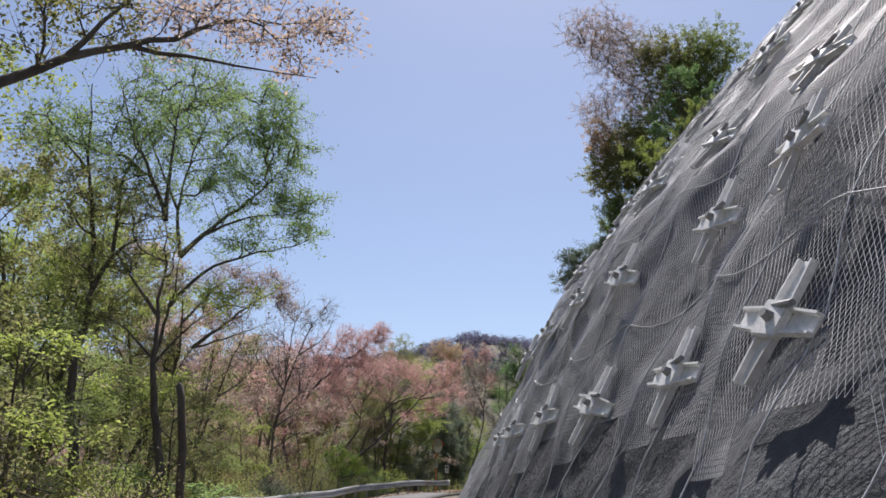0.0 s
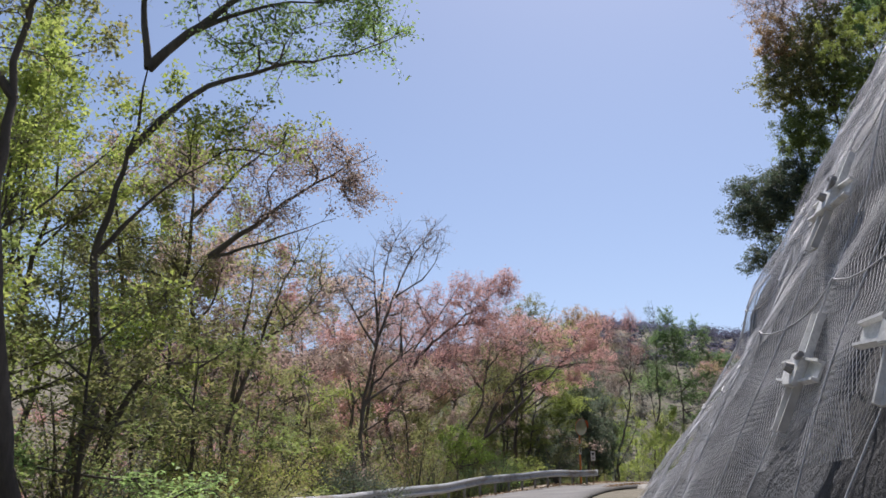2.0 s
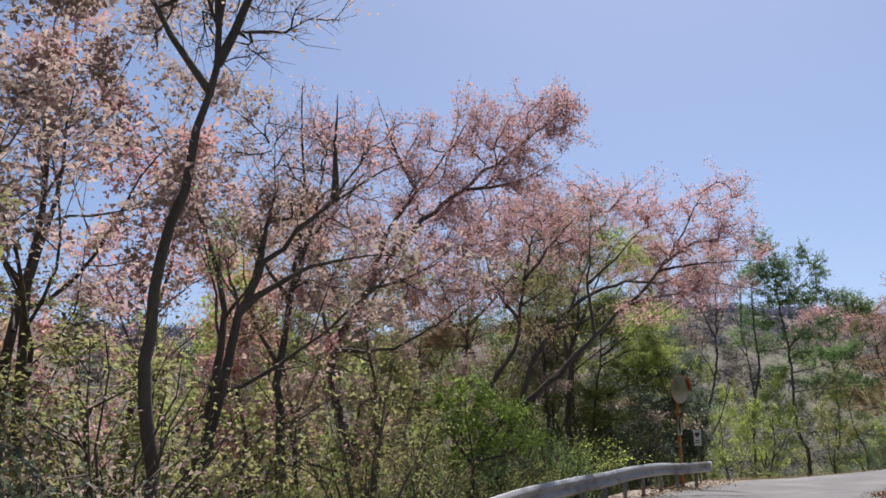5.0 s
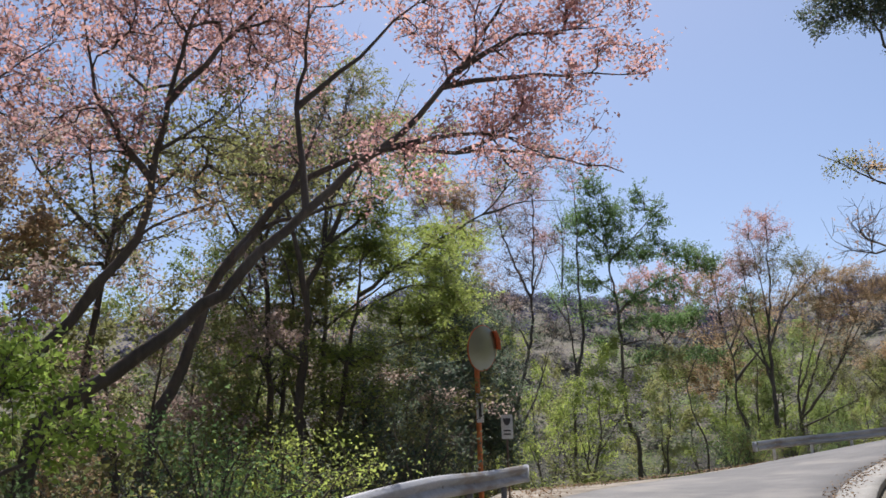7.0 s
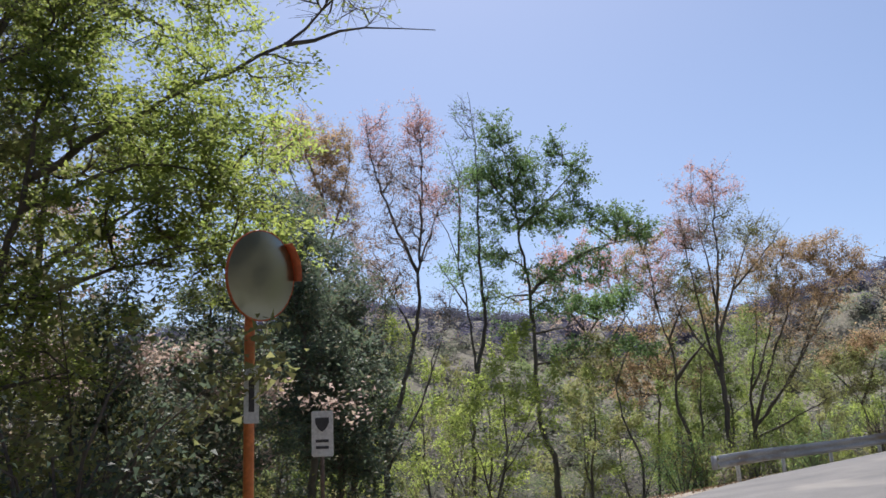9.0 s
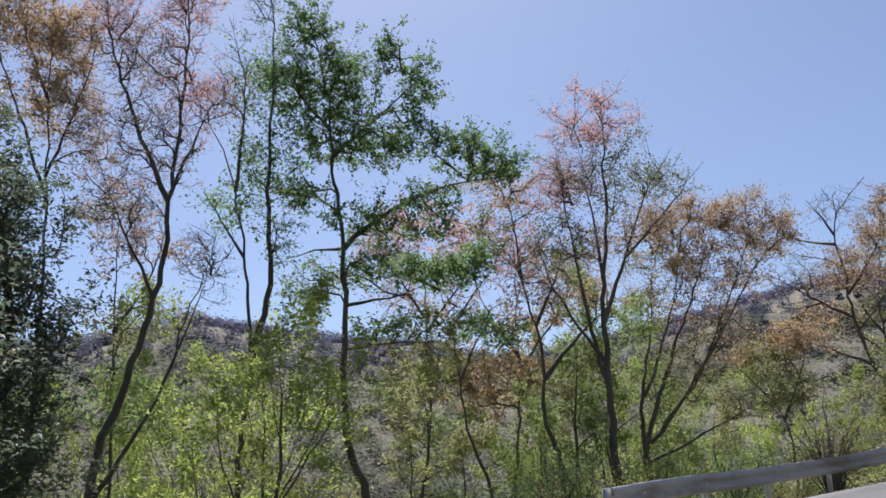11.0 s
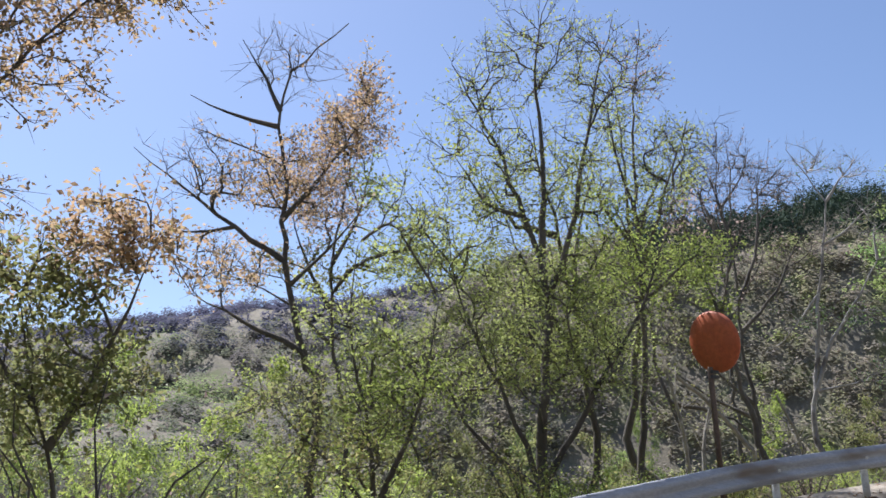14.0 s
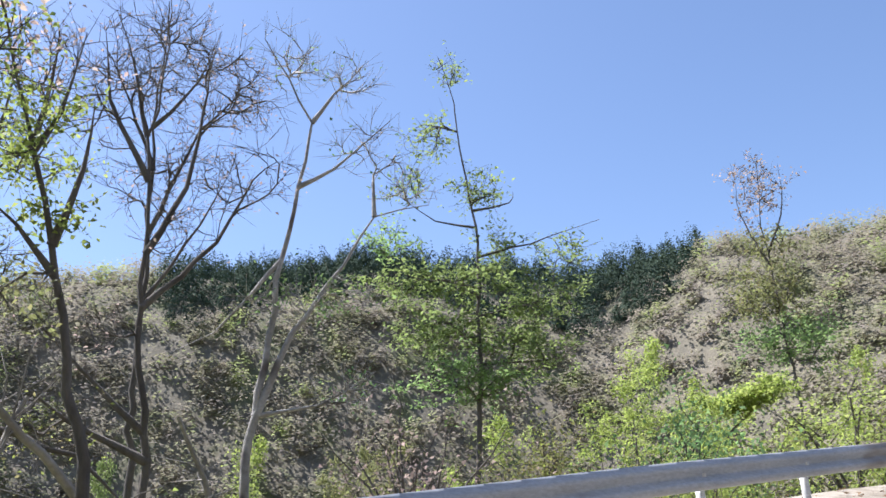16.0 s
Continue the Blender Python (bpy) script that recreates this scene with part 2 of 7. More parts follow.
def tube_arrays(lines):
    """Tapered tubes: lines of (points, radii, sides). Returns verts and quads."""
    V, F, base = [], [], 0
    for pts, rad, k in lines:
        pts, rad = np.asarray(pts, float), np.asarray(rad, float)
        tan = np.gradient(pts, axis=0)
        tan /= np.linalg.norm(tan, axis=1)[:, None] + 1e-9
        ref = np.array([0.31, 0.95, 0.05]) if abs(tan[0][1]) < 0.9 else np.array([1.0, 0.1, 0.0])
        a = np.cross(tan, ref)
        a /= np.linalg.norm(a, axis=1)[:, None] + 1e-9
        b = np.cross(tan, a)
        w = np.arange(k) * 2 * np.pi / k
        ring = pts[:, None] + rad[:, None, None] * (np.cos(w)[None, :, None] * a[:, None] + np.sin(w)[None, :, None] * b[:, None])
        V.append(ring.reshape(-1, 3))
        n = len(pts)
        i, j = np.meshgrid(np.arange(n - 1), np.arange(k), indexing="ij")
        q = np.stack([i * k + j, i * k + (j + 1) % k, (i + 1) * k + (j + 1) % k, (i + 1) * k + j], -1).reshape(-1, 4)
        F.append(q + base)
        base += n * k
    return np.concatenate(V), np.concatenate(F)


def leaf_arrays(rng, centres, size, flat=0.0, slim=0.55, three=False):
    """Folded diamond leaves at the centres; flat: how level they lie."""
    n = len(centres)
    d = rng.normal(size=(n, 3))
    d[:, 2] = d[:, 2] * (1 - flat) - 0.15
    d /= np.linalg.norm(d, axis=1)[:, None]
    up = rng.normal(size=(n, 3)) * (1 - flat) + np.array([0, 0, 1.0]) * (0.3 + flat)
    s = np.cross(d, up)
    s /= np.linalg.norm(s, axis=1)[:, None] + 1e-9
    nor = np.cross(s, d)
    L = (size * rng.uniform(0.6, 1.35, n))[:, None]
    v0 = centres - d * L * 0.5
    v2 = centres + d * L * 0.5 - nor * L * 0.12
    v1 = centres + s * L * slim * 0.5 + nor * L * 0.10
    v3 = centres - s * L * slim * 0.5 + nor * L * 0.10
    if three:
        return np.stack([v0, v1 + d * L * 0.3, v3 + d * L * 0.25], 1).reshape(-1, 3), np.arange(3 * n).reshape(-1, 3)
    V = np.stack([v0, v1, v2, v3], 1).reshape(-1, 3)
    return V, np.arange(4 * n).reshape(-1, 4)
# ---- lie of the land ----
def arc_on(p, heading, radius, length, rise, step=1.0):
    out, (x, y, z) = [], p
    for _ in range(int(length / step)):
        heading -= step / radius
        x, y, z = x - math.sin(heading) * step, y + math.cos(heading) * step, z + rise * step
        out.append((x, y, z))
    return out


EYE = 1.22
_drive = np.array([r[1:4] for r in PATH])
_back = np.array([(-3.2 - 0.05 * k, -48.0 - 2.0 * k, -1.8 - 0.03 * k) for k in range(25, 0, -1)]) + np.array([1.2, 0.4, 0])
_fore = np.array(arc_on(tuple(_drive[-1]), radians(-99), 19.0, 34, 0.075))
_raw = np.concatenate([_back, _drive, _fore])
_s = np.r_[0, np.cumsum(np.hypot(*np.diff(_raw[:, :2], axis=0).T))]
_u = np.arange(0, _s[-1], 0.75)
MID = np.stack([np.interp(_u, _s, c) for c in _raw.T], 1)
for _ in range(4):
    MID[1:-1] = 0.25 * MID[:-2] + 0.5 * MID[1:-1] + 0.25 * MID[2:]
MID[:, 2] -= EYE
_t = np.gradient(MID[:, :2], axis=0)
_t /= np.linalg.norm(_t, axis=1)[:, None]
LEFT = np.stack([-_t[:, 1], _t[:, 0]], 1)
S = np.r_[0, np.cumsum(np.hypot(*np.diff(MID[:, :2], axis=0).T))]


def s_at(x, y):
    return S[np.argmin((MID[:, 0] - x) ** 2 + (MID[:, 1] - y) ** 2)]


S_Y = lambda y: S[np.argmin(abs(MID[:, 1] - y) + (MID[:, 0] > 12) * 99)]
# outer edge: distance from the middle line, and crossfall, along the way
_es = [0, 77, 81.5, 89, 100, 104, 110, 112, 116, 121, 130, 138, 142, 146, 148.5, 151, 154, 157, 160, 162, 166.6, S[-1]]
EDGE = np.interp(S, [0, 112, 121, 126, 132, 137, S[-1]], [3.0, 3.0, 3.05, 4.6, 4.6, 3.5, 3.5])
FALL = np.interp(S, _es, [0.0, 0.0, -0.06, -0.15, -0.155, -0.10, -0.057, -0.013, 0.047, 0.057, -0.03, -0.12, -0.137, -0.09, -0.04, 0.026, 0.10, 0.134, 0.166, 0.19, 0.22, 0.22])


def crossfall(k, d):
    return FALL[k] * np.where(np.asarray(d) > 0, d, 0.3 * np.asarray(d))


def near_way(x, y):
    """For arrays of places: signed distance to the left of the way, index of the nearest point, road height blended along the way."""
    x, y = np.asarray(x, float), np.asarray(y, float)
    d2 = np.sqrt((x[..., None] - MID[:, 0]) ** 2 + (y[..., None] - MID[:, 1]) ** 2)
    k = d2.argmin(-1)
    dm = d2.min(-1)
    w = np.exp(-(d2 - dm[..., None]) / 1.5)
    z = (w * MID[:, 2]).sum(-1) / w.sum(-1)
    side = (x - MID[k, 0]) * LEFT[k, 0] + (y - MID[k, 1]) * LEFT[k, 1]
    return np.where(side >= 0, dm, -dm), k, z


def wave(x, y, f, seed):
    r = np.random.RandomState(seed)
    out = 0
    for i in range(6):
        a, p, g = r.uniform(0, 6.28), r.uniform(0, 6.28), f * 1.6 ** (i % 4) * r.uniform(0.8, 1.2)
        out = out + np.sin((x * np.cos(a) + y * np.sin(a)) * g + p) / 1.4 ** (i % 4)
    return out / 3


def smooth(a, b, v):
    t = np.clip((v - a) / (b - a), 0, 1)
    return t * t * (3 - 2 * t)


def land(x, y, road=True):
    x, y = np.asarray(x, float), np.asarray(y, float)
    d, k, zr = near_way(x, y)
    edge, fall = EDGE[k], FALL[k]
    onroad = zr + crossfall(k, np.clip(d, -2.6, edge + 0.9))
    # valley side
    out = np.clip(d - edge - 0.9, 0, None)
    deep = smooth(-8, 34, y)
    drop = -(0.10 + 0.30 * deep) * np.clip(out, 0, 45 * deep + 14) - 0.25 * deep * np.clip(out - 2, 0, 10)
    # hill side
    cut = 1 - smooth(3, 15, y)
    inn = np.clip(-d - 3.3 - 2.9 * (1 - smooth(16, 30, y)) - 5.0 * cut, 0, None)
    steep = 0.95 + 0.95 * smooth(6, 15, y + 0.4 * x)
    rise = steep * np.clip(inn, 0, 8) + 0.75 * np.clip(inn - 8, 0, 9) + 0.2 * np.clip(inn - 17, 0, 40)
    z = onroad + drop * (1 - smooth(55, 130, abs(d))) + rise * (1 - smooth(30, 80, abs(d)))
    rough = smooth(1.0, 6.0, out + inn)
    z = z + rough * (0.5 * wave(x, y, 0.45, 3) + 0.9 * wave(x, y, 0.12, 4))
    # ridges round the valley
    px, py = x - 20.0, y - 25.0
    r, bearing = np.hypot(px, py), np.degrees(np.arctan2(-px, py))
    turn = np.where(bearing > 60, bearing - 360, bearing)
    # crest of the far ridge and of the near wooded hill, by bearing
    far = np.interp(turn, [-110, -70, -60, -53, -45, -38, -33, -28, -22, -16, -10, -6, -2, 6, 30], [100, 104, 100, 93, 86, 81, 73, 66, 69, 77, 87, 91, 80, 69, 72])
    high = np.interp(turn, [-150, -120, -106, -97, -90, -84, -77, -67, -57, -52, -46, -38], [0, 30, 43, 41, 36, 40, 45, 41, 34, 24, 8, 0])
    z1 = (high + 1.2 * np.sin(np.radians(turn * 11 + 40))) * smooth(55, 160, r) ** 1.4 * smooth(-36, -46, turn)
    z2 = (far + 1.5 * np.sin(np.radians(turn * 13))) * smooth(130, 420, r)
    return z + np.maximum(z1, z2) + smooth(50, 150, r) * 3 * wave(x, y, 0.05, 7)


def ground_z(x, y):
    return float(land(np.array([x]), np.array([y]))[0])


# one sheet of ground, fine along the road and coarse towards the horizon
_n = 260
_q = np.linspace(-1, 1, _n)
_gx = 17 + 26 * np.sinh(_q * 4.0)
_gy = 2 + 34 * np.sinh(_q * 3.8)
_X, _Y = np.meshgrid(_gx, _gy, indexing="ij")
_Z = np.concatenate([land(_X[i : i + 20], _Y[i : i + 20]) for i in range(0, _n, 20)])
_D = np.concatenate([near_way(_X[i : i + 20], _Y[i : i + 20])[0] for i in range(0, _n, 20)])
_Z = _Z - 0.14 * (1 - smooth(4.5, 7.5, abs(_D)))
# the hill inside the bend and the land behind are rounded off
_soft = smooth(15, 28, -_D)
for _ in range(40):
    _m = _Z.copy()
    _m[1:-1, 1:-1] = (_Z[:-2, 1:-1] + _Z[2:, 1:-1] + _Z[1:-1, :-2] + _Z[1:-1, 2:] + _Z[1:-1, 1:-1]) / 5
    _Z = _Z + (_m - _Z) * _soft
_i, _j = np.meshgrid(np.arange(_n - 1), np.arange(_n - 1), indexing="ij")
_F = np.stack([_i * _n + _j, (_i + 1) * _n + _j, (_i + 1) * _n + _j + 1, _i * _n + _j + 1], -1).reshape(-1, 4)
ground = put("ground", mesh_of("ground", np.stack([_X, _Y, _Z], -1).reshape(-1, 3), _F), M_GROUND)
tagged(ground, "leaf-littered forest floor falling into a valley with wooded hills", "ground", kind="structure")


def strip(name, lo, hi, s0, s1, lift, mat, label, category, cols=5, thick=0.0):
    """A band along the way between two distances from its middle line."""
    ks = np.where((S >= s0) & (S <= s1))[0]
    rows = []
    for k in ks:
        a, b = (lo(k) if callable(lo) else lo), (hi(k) if callable(hi) else hi)
        ds = np.linspace(a, b, cols)
        if thick:
            ds = np.r_[a, ds, b]
        p = MID[k, :2] + LEFT[k] * ds[:, None]
        z = MID[k, 2] + crossfall(k, ds) + lift
        if thick:
            z[0] -= thick
            z[-1] -= thick
        rows.append(np.c_[p, z])
    if thick:
        rows[0][:, 2] -= 0.25
    V = np.array(rows)
    n, c = V.shape[:2]
    i, j = np.meshgrid(np.arange(n - 1), np.arange(c - 1), indexing="ij")
    F = np.stack([i * c + j, i * c + j + 1, (i + 1) * c + j + 1, (i + 1) * c + j], -1).reshape(-1, 4)
    ob = put(name, mesh_of(name, V.reshape(-1, 3), F[:, ::-1]), mat)
    return tagged(ob, label, category, kind="structure")


road = strip("road", -2.9, lambda k: min(EDGE[k] - 0.45, 2.9), 0, S[-1], 0.0, M_ASPHALT, "worn grey asphalt mountain road with patched surface", "road", 7, 0.12)
strip("verge", lambda k: min(EDGE[k] - 0.45, 2.9) - 0.05, lambda k: EDGE[k] + 0.9, 0, S[-1], -0.02, M_GRAVEL, "dusty gravel verge beside the asphalt", "verge", 4, 0.12)
gutter = strip("gutter", -3.6, -2.85, S_Y(9), s_at(30, 36.4), 0.03, M_CONCRETE, "pale concrete gutter along the inner road edge", "gutter", 4, 0.15)

# rock face along the inner side of the straight stretch
def face_x(y, z, relief=True):
    x = 2.3 + 0.48 * z + 0.36 * np.clip(z - 4, 0, None)
    x = x + smooth(-25, -8, y) * (1.8 + 0.28 * np.clip(z, -2, 2.5) - 0.25 * np.clip(z - 3, 0, 9))
    x = x + 0.42 * (1 - smooth(-36, -31.5, y)) + 0.22 * (1 - smooth(-28.5, -24.5, y))
    if relief:
        x = x - 0.22 * wave(y, z * 1.3, 0.9, 11) - 0.30 * wave(y * 1.2, z, 0.33, 12) - 0.10 * wave(y, z, 2.3, 13) + 0.1
    return x


_fy, _fz = np.linspace(-52, -7.0, 260), np.linspace(-3.4, 21, 150)
_Y, _Z = np.meshgrid(_fy, _fz, indexing="ij")
_X = face_x(_Y, _Z)
_wrap = np.linspace(0.15, 9, 14)
_YE = np.repeat((-7.0 + 0.25 * _wrap)[:, None], 150, 1)
_XE = _X[-1][None] + _wrap[:, None] + 0.2 * wave(_wrap[:, None] * 1.0, _fz[None], 0.9, 15)
_V = np.concatenate([np.stack([_X, _Y, _Z], -1), np.stack([_XE, _YE, np.repeat(_fz[None], 14, 0)], -1)])
_n, _c = _V.shape[:2]
_i, _j = np.meshgrid(np.arange(_n - 1), np.arange(_c - 1), indexing="ij")
_F = np.stack([_i * _c + _j, _i * _c + _j + 1, (_i + 1) * _c + _j + 1, (_i + 1) * _c + _j], -1).reshape(-1, 4)
rock = put("rock_face", mesh_of("rock_face", _V.reshape(-1, 3), _F), M_ROCK)
tagged(rock, "steep grey rock cutting beside the road, under wire netting", "cliff", kind="structure")


# W-beam guard rails
def rail_line(s0, s1, off, height, step=0.5):
    ss = np.arange(s0, s1, step)
    k = np.array([np.argmin(abs(S - s)) for s in ss])
    e = np.interp(ss, S, EDGE) * 0 + off
    x = np.interp(ss, S, MID[:, 0]) + LEFT[k, 0] * e
    y = np.interp(ss, S, MID[:, 1]) + LEFT[k, 1] * e
    z = np.interp(ss, S, MID[:, 2]) + np.interp(ss, S, FALL) * e
    P = np.stack([x, y, z], 1)
    for _ in range(3):
        P[1:-1] = 0.25 * P[:-2] + 0.5 * P[1:-1] + 0.25 * P[2:]
    P[:, 2] += height
    return P


# profile of the beam: outward from the posts, and height under the top edge
BEAM = [(-0.03, 0.0), (0.035, 0.004), (0.04, -0.02), (0.07, -0.05), (0.075, -0.11), (0.012, -0.155), (0.012, -0.195), (0.075, -0.24), (0.07, -0.30), (0.03, -0.335), (0.0, -0.35)]


def guard_rail(s0, s1, off, height, post_mat, label, end_first, end_last):
    P = rail_line(s0, s1, off, height)
    T = np.gradient(P, axis=0)
    T /= np.linalg.norm(T, axis=1)[:, None]
    R = np.stack([T[:, 1], -T[:, 0], np.zeros(len(T))], 1)
    R /= np.linalg.norm(R, axis=1)[:, None]
    thing = empty("guard_rail", Matrix.Translation(tuple(P[len(P) // 2] - np.array([0, 0, height]))), label, "guard rail")
    inv = thing.matrix_world.inverted()
    span = 8
    for a in range(0, len(P) - 1, span):
        b = min(a + span, len(P) - 1)
        idx = np.arange(a, b + 1)
        prof = np.array(BEAM)
        lap = 0.004 * ((a // span) % 2)
        front = P[idx][:, None] + R[idx][:, None] * (prof[None, :, :1] + lap) + np.array([0, 0, 1.0]) * prof[None, :, 1:]
        rear = front - R[idx][:, None] * 0.006
        ring = np.concatenate([front, rear[:, ::-1]], 1)
        n, c = ring.shape[:2]
        i, j = np.meshgrid(np.arange(n - 1), np.arange(c), indexing="ij")
        F = np.stack([i * c + j, i * c + (j + 1) % c, (i + 1) * c + (j + 1) % c, (i + 1) * c + j], -1).reshape(-1, 4)
        me = mesh_of("beam", ring.reshape(-1, 3), F)
        me.transform(inv)
        put("beam", me, M_RAIL, thing, smooth=False)
    for a in range(2, len(P) - 1, 4):
        bm = bmesh.new()
        base = P[a] - R[a] * 0.075
        g = bmesh.ops.create_cone(bm, cap_ends=True, segments=14, radius1=0.057, radius2=0.057, depth=height + 0.25)["verts"]
        bmesh.ops.translate(bm, verts=g, vec=inv @ Vector((base[0], base[1], base[2] - (height + 0.25) / 2 - 0.03)))
        tw = math.atan2(R[a][1], R[a][0])
        box(bm, (0.07, 0.09, 0.16), inv @ Vector(P[a] - R[a] * 0.02 + np.array([0, 0, -0.175])), Matrix.Rotation(tw, 4, "Z"), 0.008)
        part("post", bm, post_mat, thing, smooth=True)
    for flag, k, sign in ((end_first, 0, -1), (end_last, len(P) - 1, 1)):
        if flag:
            bm = bmesh.new()
            ang = math.atan2(T[k][1], T[k][0])
            c = inv @ Vector(P[k] + T[k] * sign * 0.12 + np.array([0, 0, -0.175]))
            box(bm, (0.30, 0.05, 0.37), c, Matrix.Rotation(ang, 4, "Z"), 0.02)
            part("end_piece", bm, M_RAIL, thing, "flat end plate of the rail", smooth=True)
    return P


guard_rail(S_Y(-62), 121.3, 3.0, 0.80, M_POST_GREY, "long dull galvanised W-beam guard rail, dusty, beside the woods", False, True)
guard_rail(137.9, S[-1] - 1, 3.5, 0.78, M_POST_WHITE, "galvanised W-beam guard rail on white posts round the bend", True, False)


# wire netting over the rock, with ropes and cross-shaped anchor plates
def net_x(y, z):
    x = face_x(y, z, False) - 0.30 * wave(y * 1.2, z, 0.33, 12)
    return x - 0.30 + 0.10 * np.cos((y + 38.5) * 2 * np.pi / 3.2) * np.cos((z - 0.1) * 2 * np.pi / 2.4)


netting = empty("rockfall_net", Matrix.Translation((2.0, -26, -2.0)), "galvanised diamond wire netting draped over the rock face", "netting")
_inv = Matrix.Translation((-2.0, 26, 2.0))


def net_lines(direction, pitch, slope, r):
    lines = []
    for y0 in np.arange(-42 - 24, -7.3 + 24, pitch):
        z = np.arange(-1.9, 19.5, 0.55)
        y = y0 + direction * slope * (z + 1.9)
        keep = (y > -41) & (y < -7.3 - 0.10 * (z + 2)) & (z > -0.75 - 0.5 * (1 - smooth(-36, -34.5, y)) + 0.25 * np.sin(y * 1.9) - 1.3 * smooth(-24, -18, y))
        if keep.sum() < 3:
            continue
        y, z = y[keep], z[keep]
        lines.append((np.stack([net_x(y, z), y, z], 1), np.full(len(y), r), 3))
    return lines


for _dir in (1, -1):
    V, F = tube_arrays(net_lines(_dir, 0.085, 0.62, 0.0036))
    me = mesh_of("wire_mesh", V, F)
    me.transform(_inv)
    tagged(put("wire_mesh", me, M_WIRE, netting), kind="stuff")
for _y in np.arange(-39.95, -7.6, 1.65):
    z = np.arange(-2.3, 19.5, 0.4)
    y = _y + 0.10 * np.sin(z * 0.9 + _y)
    V, F = tube_arrays([(np.stack([net_x(y, z) - 0.02, y, z], 1), np.full(len(z), 0.011), 5)])
    me = mesh_of("rope", V, F)
    me.transform(_inv)
    put("rope", me, M_WIRE, netting)
for _z in (-1.9, 1.3, 3.7, 6.1, 8.5, 12.0, 16.0):
    y = np.arange(-41, -7.6, 0.4)
    z = _z + 0.15 * np.sin(y * 1.96)
    V, F = tube_arrays([(np.stack([net_x(y, z) - 0.025, y, z], 1), np.full(len(y), 0.010), 5)])
    me = mesh_of("rope", V, F)
    me.transform(_inv)
    put("rope", me, M_WIRE, netting)


def cross_arm(length, w0, w1):
    """A tapering channel-shaped arm along +y."""
    bm = bmesh.new()
    rows = []
    for y, w in ((0.10, w0), (length, w1)):
        rows.append([bm.verts.new(p) for p in ((-w, y, 0.0), (-w, y, 0.09), (-w + 0.03, y, 0.09), (-w + 0.035, y, 0.03), (w - 0.035, y, 0.03), (w - 0.03, y, 0.09), (w, y, 0.09), (w, y, 0.0))])
    n = 8
    for i in range(n):
        bm.faces.new((rows[0][i], rows[0][(i + 1) % n], rows[1][(i + 1) % n], rows[1][i]))
    bm.faces.new(rows[1])
    bm.faces.new(rows[0][::-1])
    return bm


def anchor_plate(m):
    thing = empty("anchor_plate", m, "pale cross-shaped steel anchor plate bolted over the wire netting", "anchor plate", "anchor plates on the rock face")
    for a, ln in ((0, 0.70), (90, 0.64), (180, 0.72), (270, 0.64)):
        bm = cross_arm(ln, 0.15, 0.12)
        bmesh.ops.rotate(bm, verts=bm.verts, cent=(0, 0, 0), matrix=Matrix.Rotation(radians(a), 3, "Z"))
        bmesh.ops.recalc_face_normals(bm, faces=bm.faces)
        part("arm", bm, M_PLATE, thing)
    bm = bmesh.new()
    box(bm, (0.40, 0.40, 0.10), (0, 0, 0.08), None, 0.012)
    part("centre_plate", bm, M_PLATE, thing)
    bm = bmesh.new()
    g = bmesh.ops.create_cone(bm, cap_ends=True, segments=8, radius1=0.075, radius2=0.05, depth=0.14)["verts"]
    bmesh.ops.translate(bm, verts=g, vec=(0, 0, 0.15))
    part("bolt_cap", bm, M_POST_GREY, thing, "grey bolt cap")
    bm = bmesh.new()
    g = bmesh.ops.create_cone(bm, cap_ends=True, segments=8, radius1=0.035, radius2=0.035, depth=0.5)["verts"]
    bmesh.ops.transform(bm, matrix=Matrix.Translation((0.12, 0.14, 0.14)) @ Matrix.Rotation(radians(78), 4, "Y"), verts=g)
    part("bracket", bm, M_POST_GREY, thing, "grey tube bracket")
    return thing


_first = None
_rng = np.random.RandomState(5)
for _row, _z in enumerate((0.05, 2.5, 4.8, 7.1, 9.4)):
    for _c in (-37.75, -34.9, -31.6, -28.3, -25.2, -22.1):
        y = _c + 0.9 * (_row % 2) + _rng.uniform(-0.1, 0.1)
        z = _z + _rng.uniform(-0.1, 0.1) + 0.25 * smooth(-31, -28, y)
        p = Vector((float(net_x(y, z)) - 0.10, y, z))
        dz = (float(net_x(y, z + 0.3)) - float(net_x(y, z - 0.3))) / 0.6
        dy = (float(net_x(y + 0.3, z)) - float(net_x(y - 0.3, z))) / 0.6
        n = Vector((-1, dy, dz)).normalized()
        up = Vector((dz, 0, 1)).normalized()
        side = up.cross(n).normalized()
        up = n.cross(side)
        m = Matrix((side, up, n)).transposed().to_4x4()
        m = Matrix.Translation(p) @ m @ Matrix.Rotation(radians(_rng.uniform(-14, 6)), 4, "Z")
        if _first is None:
            _first = anchor_plate(m)
        else:
            copy_thing(_first, m)
# ---- trees ----
def unit(v):
    return v / (np.linalg.norm(v) + 1e-9)


KINDS = {
    # lens: limb lengths over parent; kids: children per level; ang: branching angle; wig: crookedness; up: pull upwards
    "broad": dict(kids=(8, 6, 6), lens=(0.42, 0.46, 0.42), ang=(44, 42, 44), wig=0.12, up=0.09, first=0.35, puff=0.075, per=28, size=0.088, flat=0.3),
    "clumped": dict(kids=(11, 6, 6), lens=(0.36, 0.44, 0.40), ang=(72, 48, 52), wig=0.16, up=0.03, first=0.30, puff=0.085, per=24, size=0.13, flat=0.35),
    "back": dict(kids=(7, 6, 5), lens=(0.42, 0.46, 0.45), ang=(50, 42, 42), wig=0.12, up=0.07, first=0.22, puff=0.16, per=30, size=0.15, flat=0.4),
}


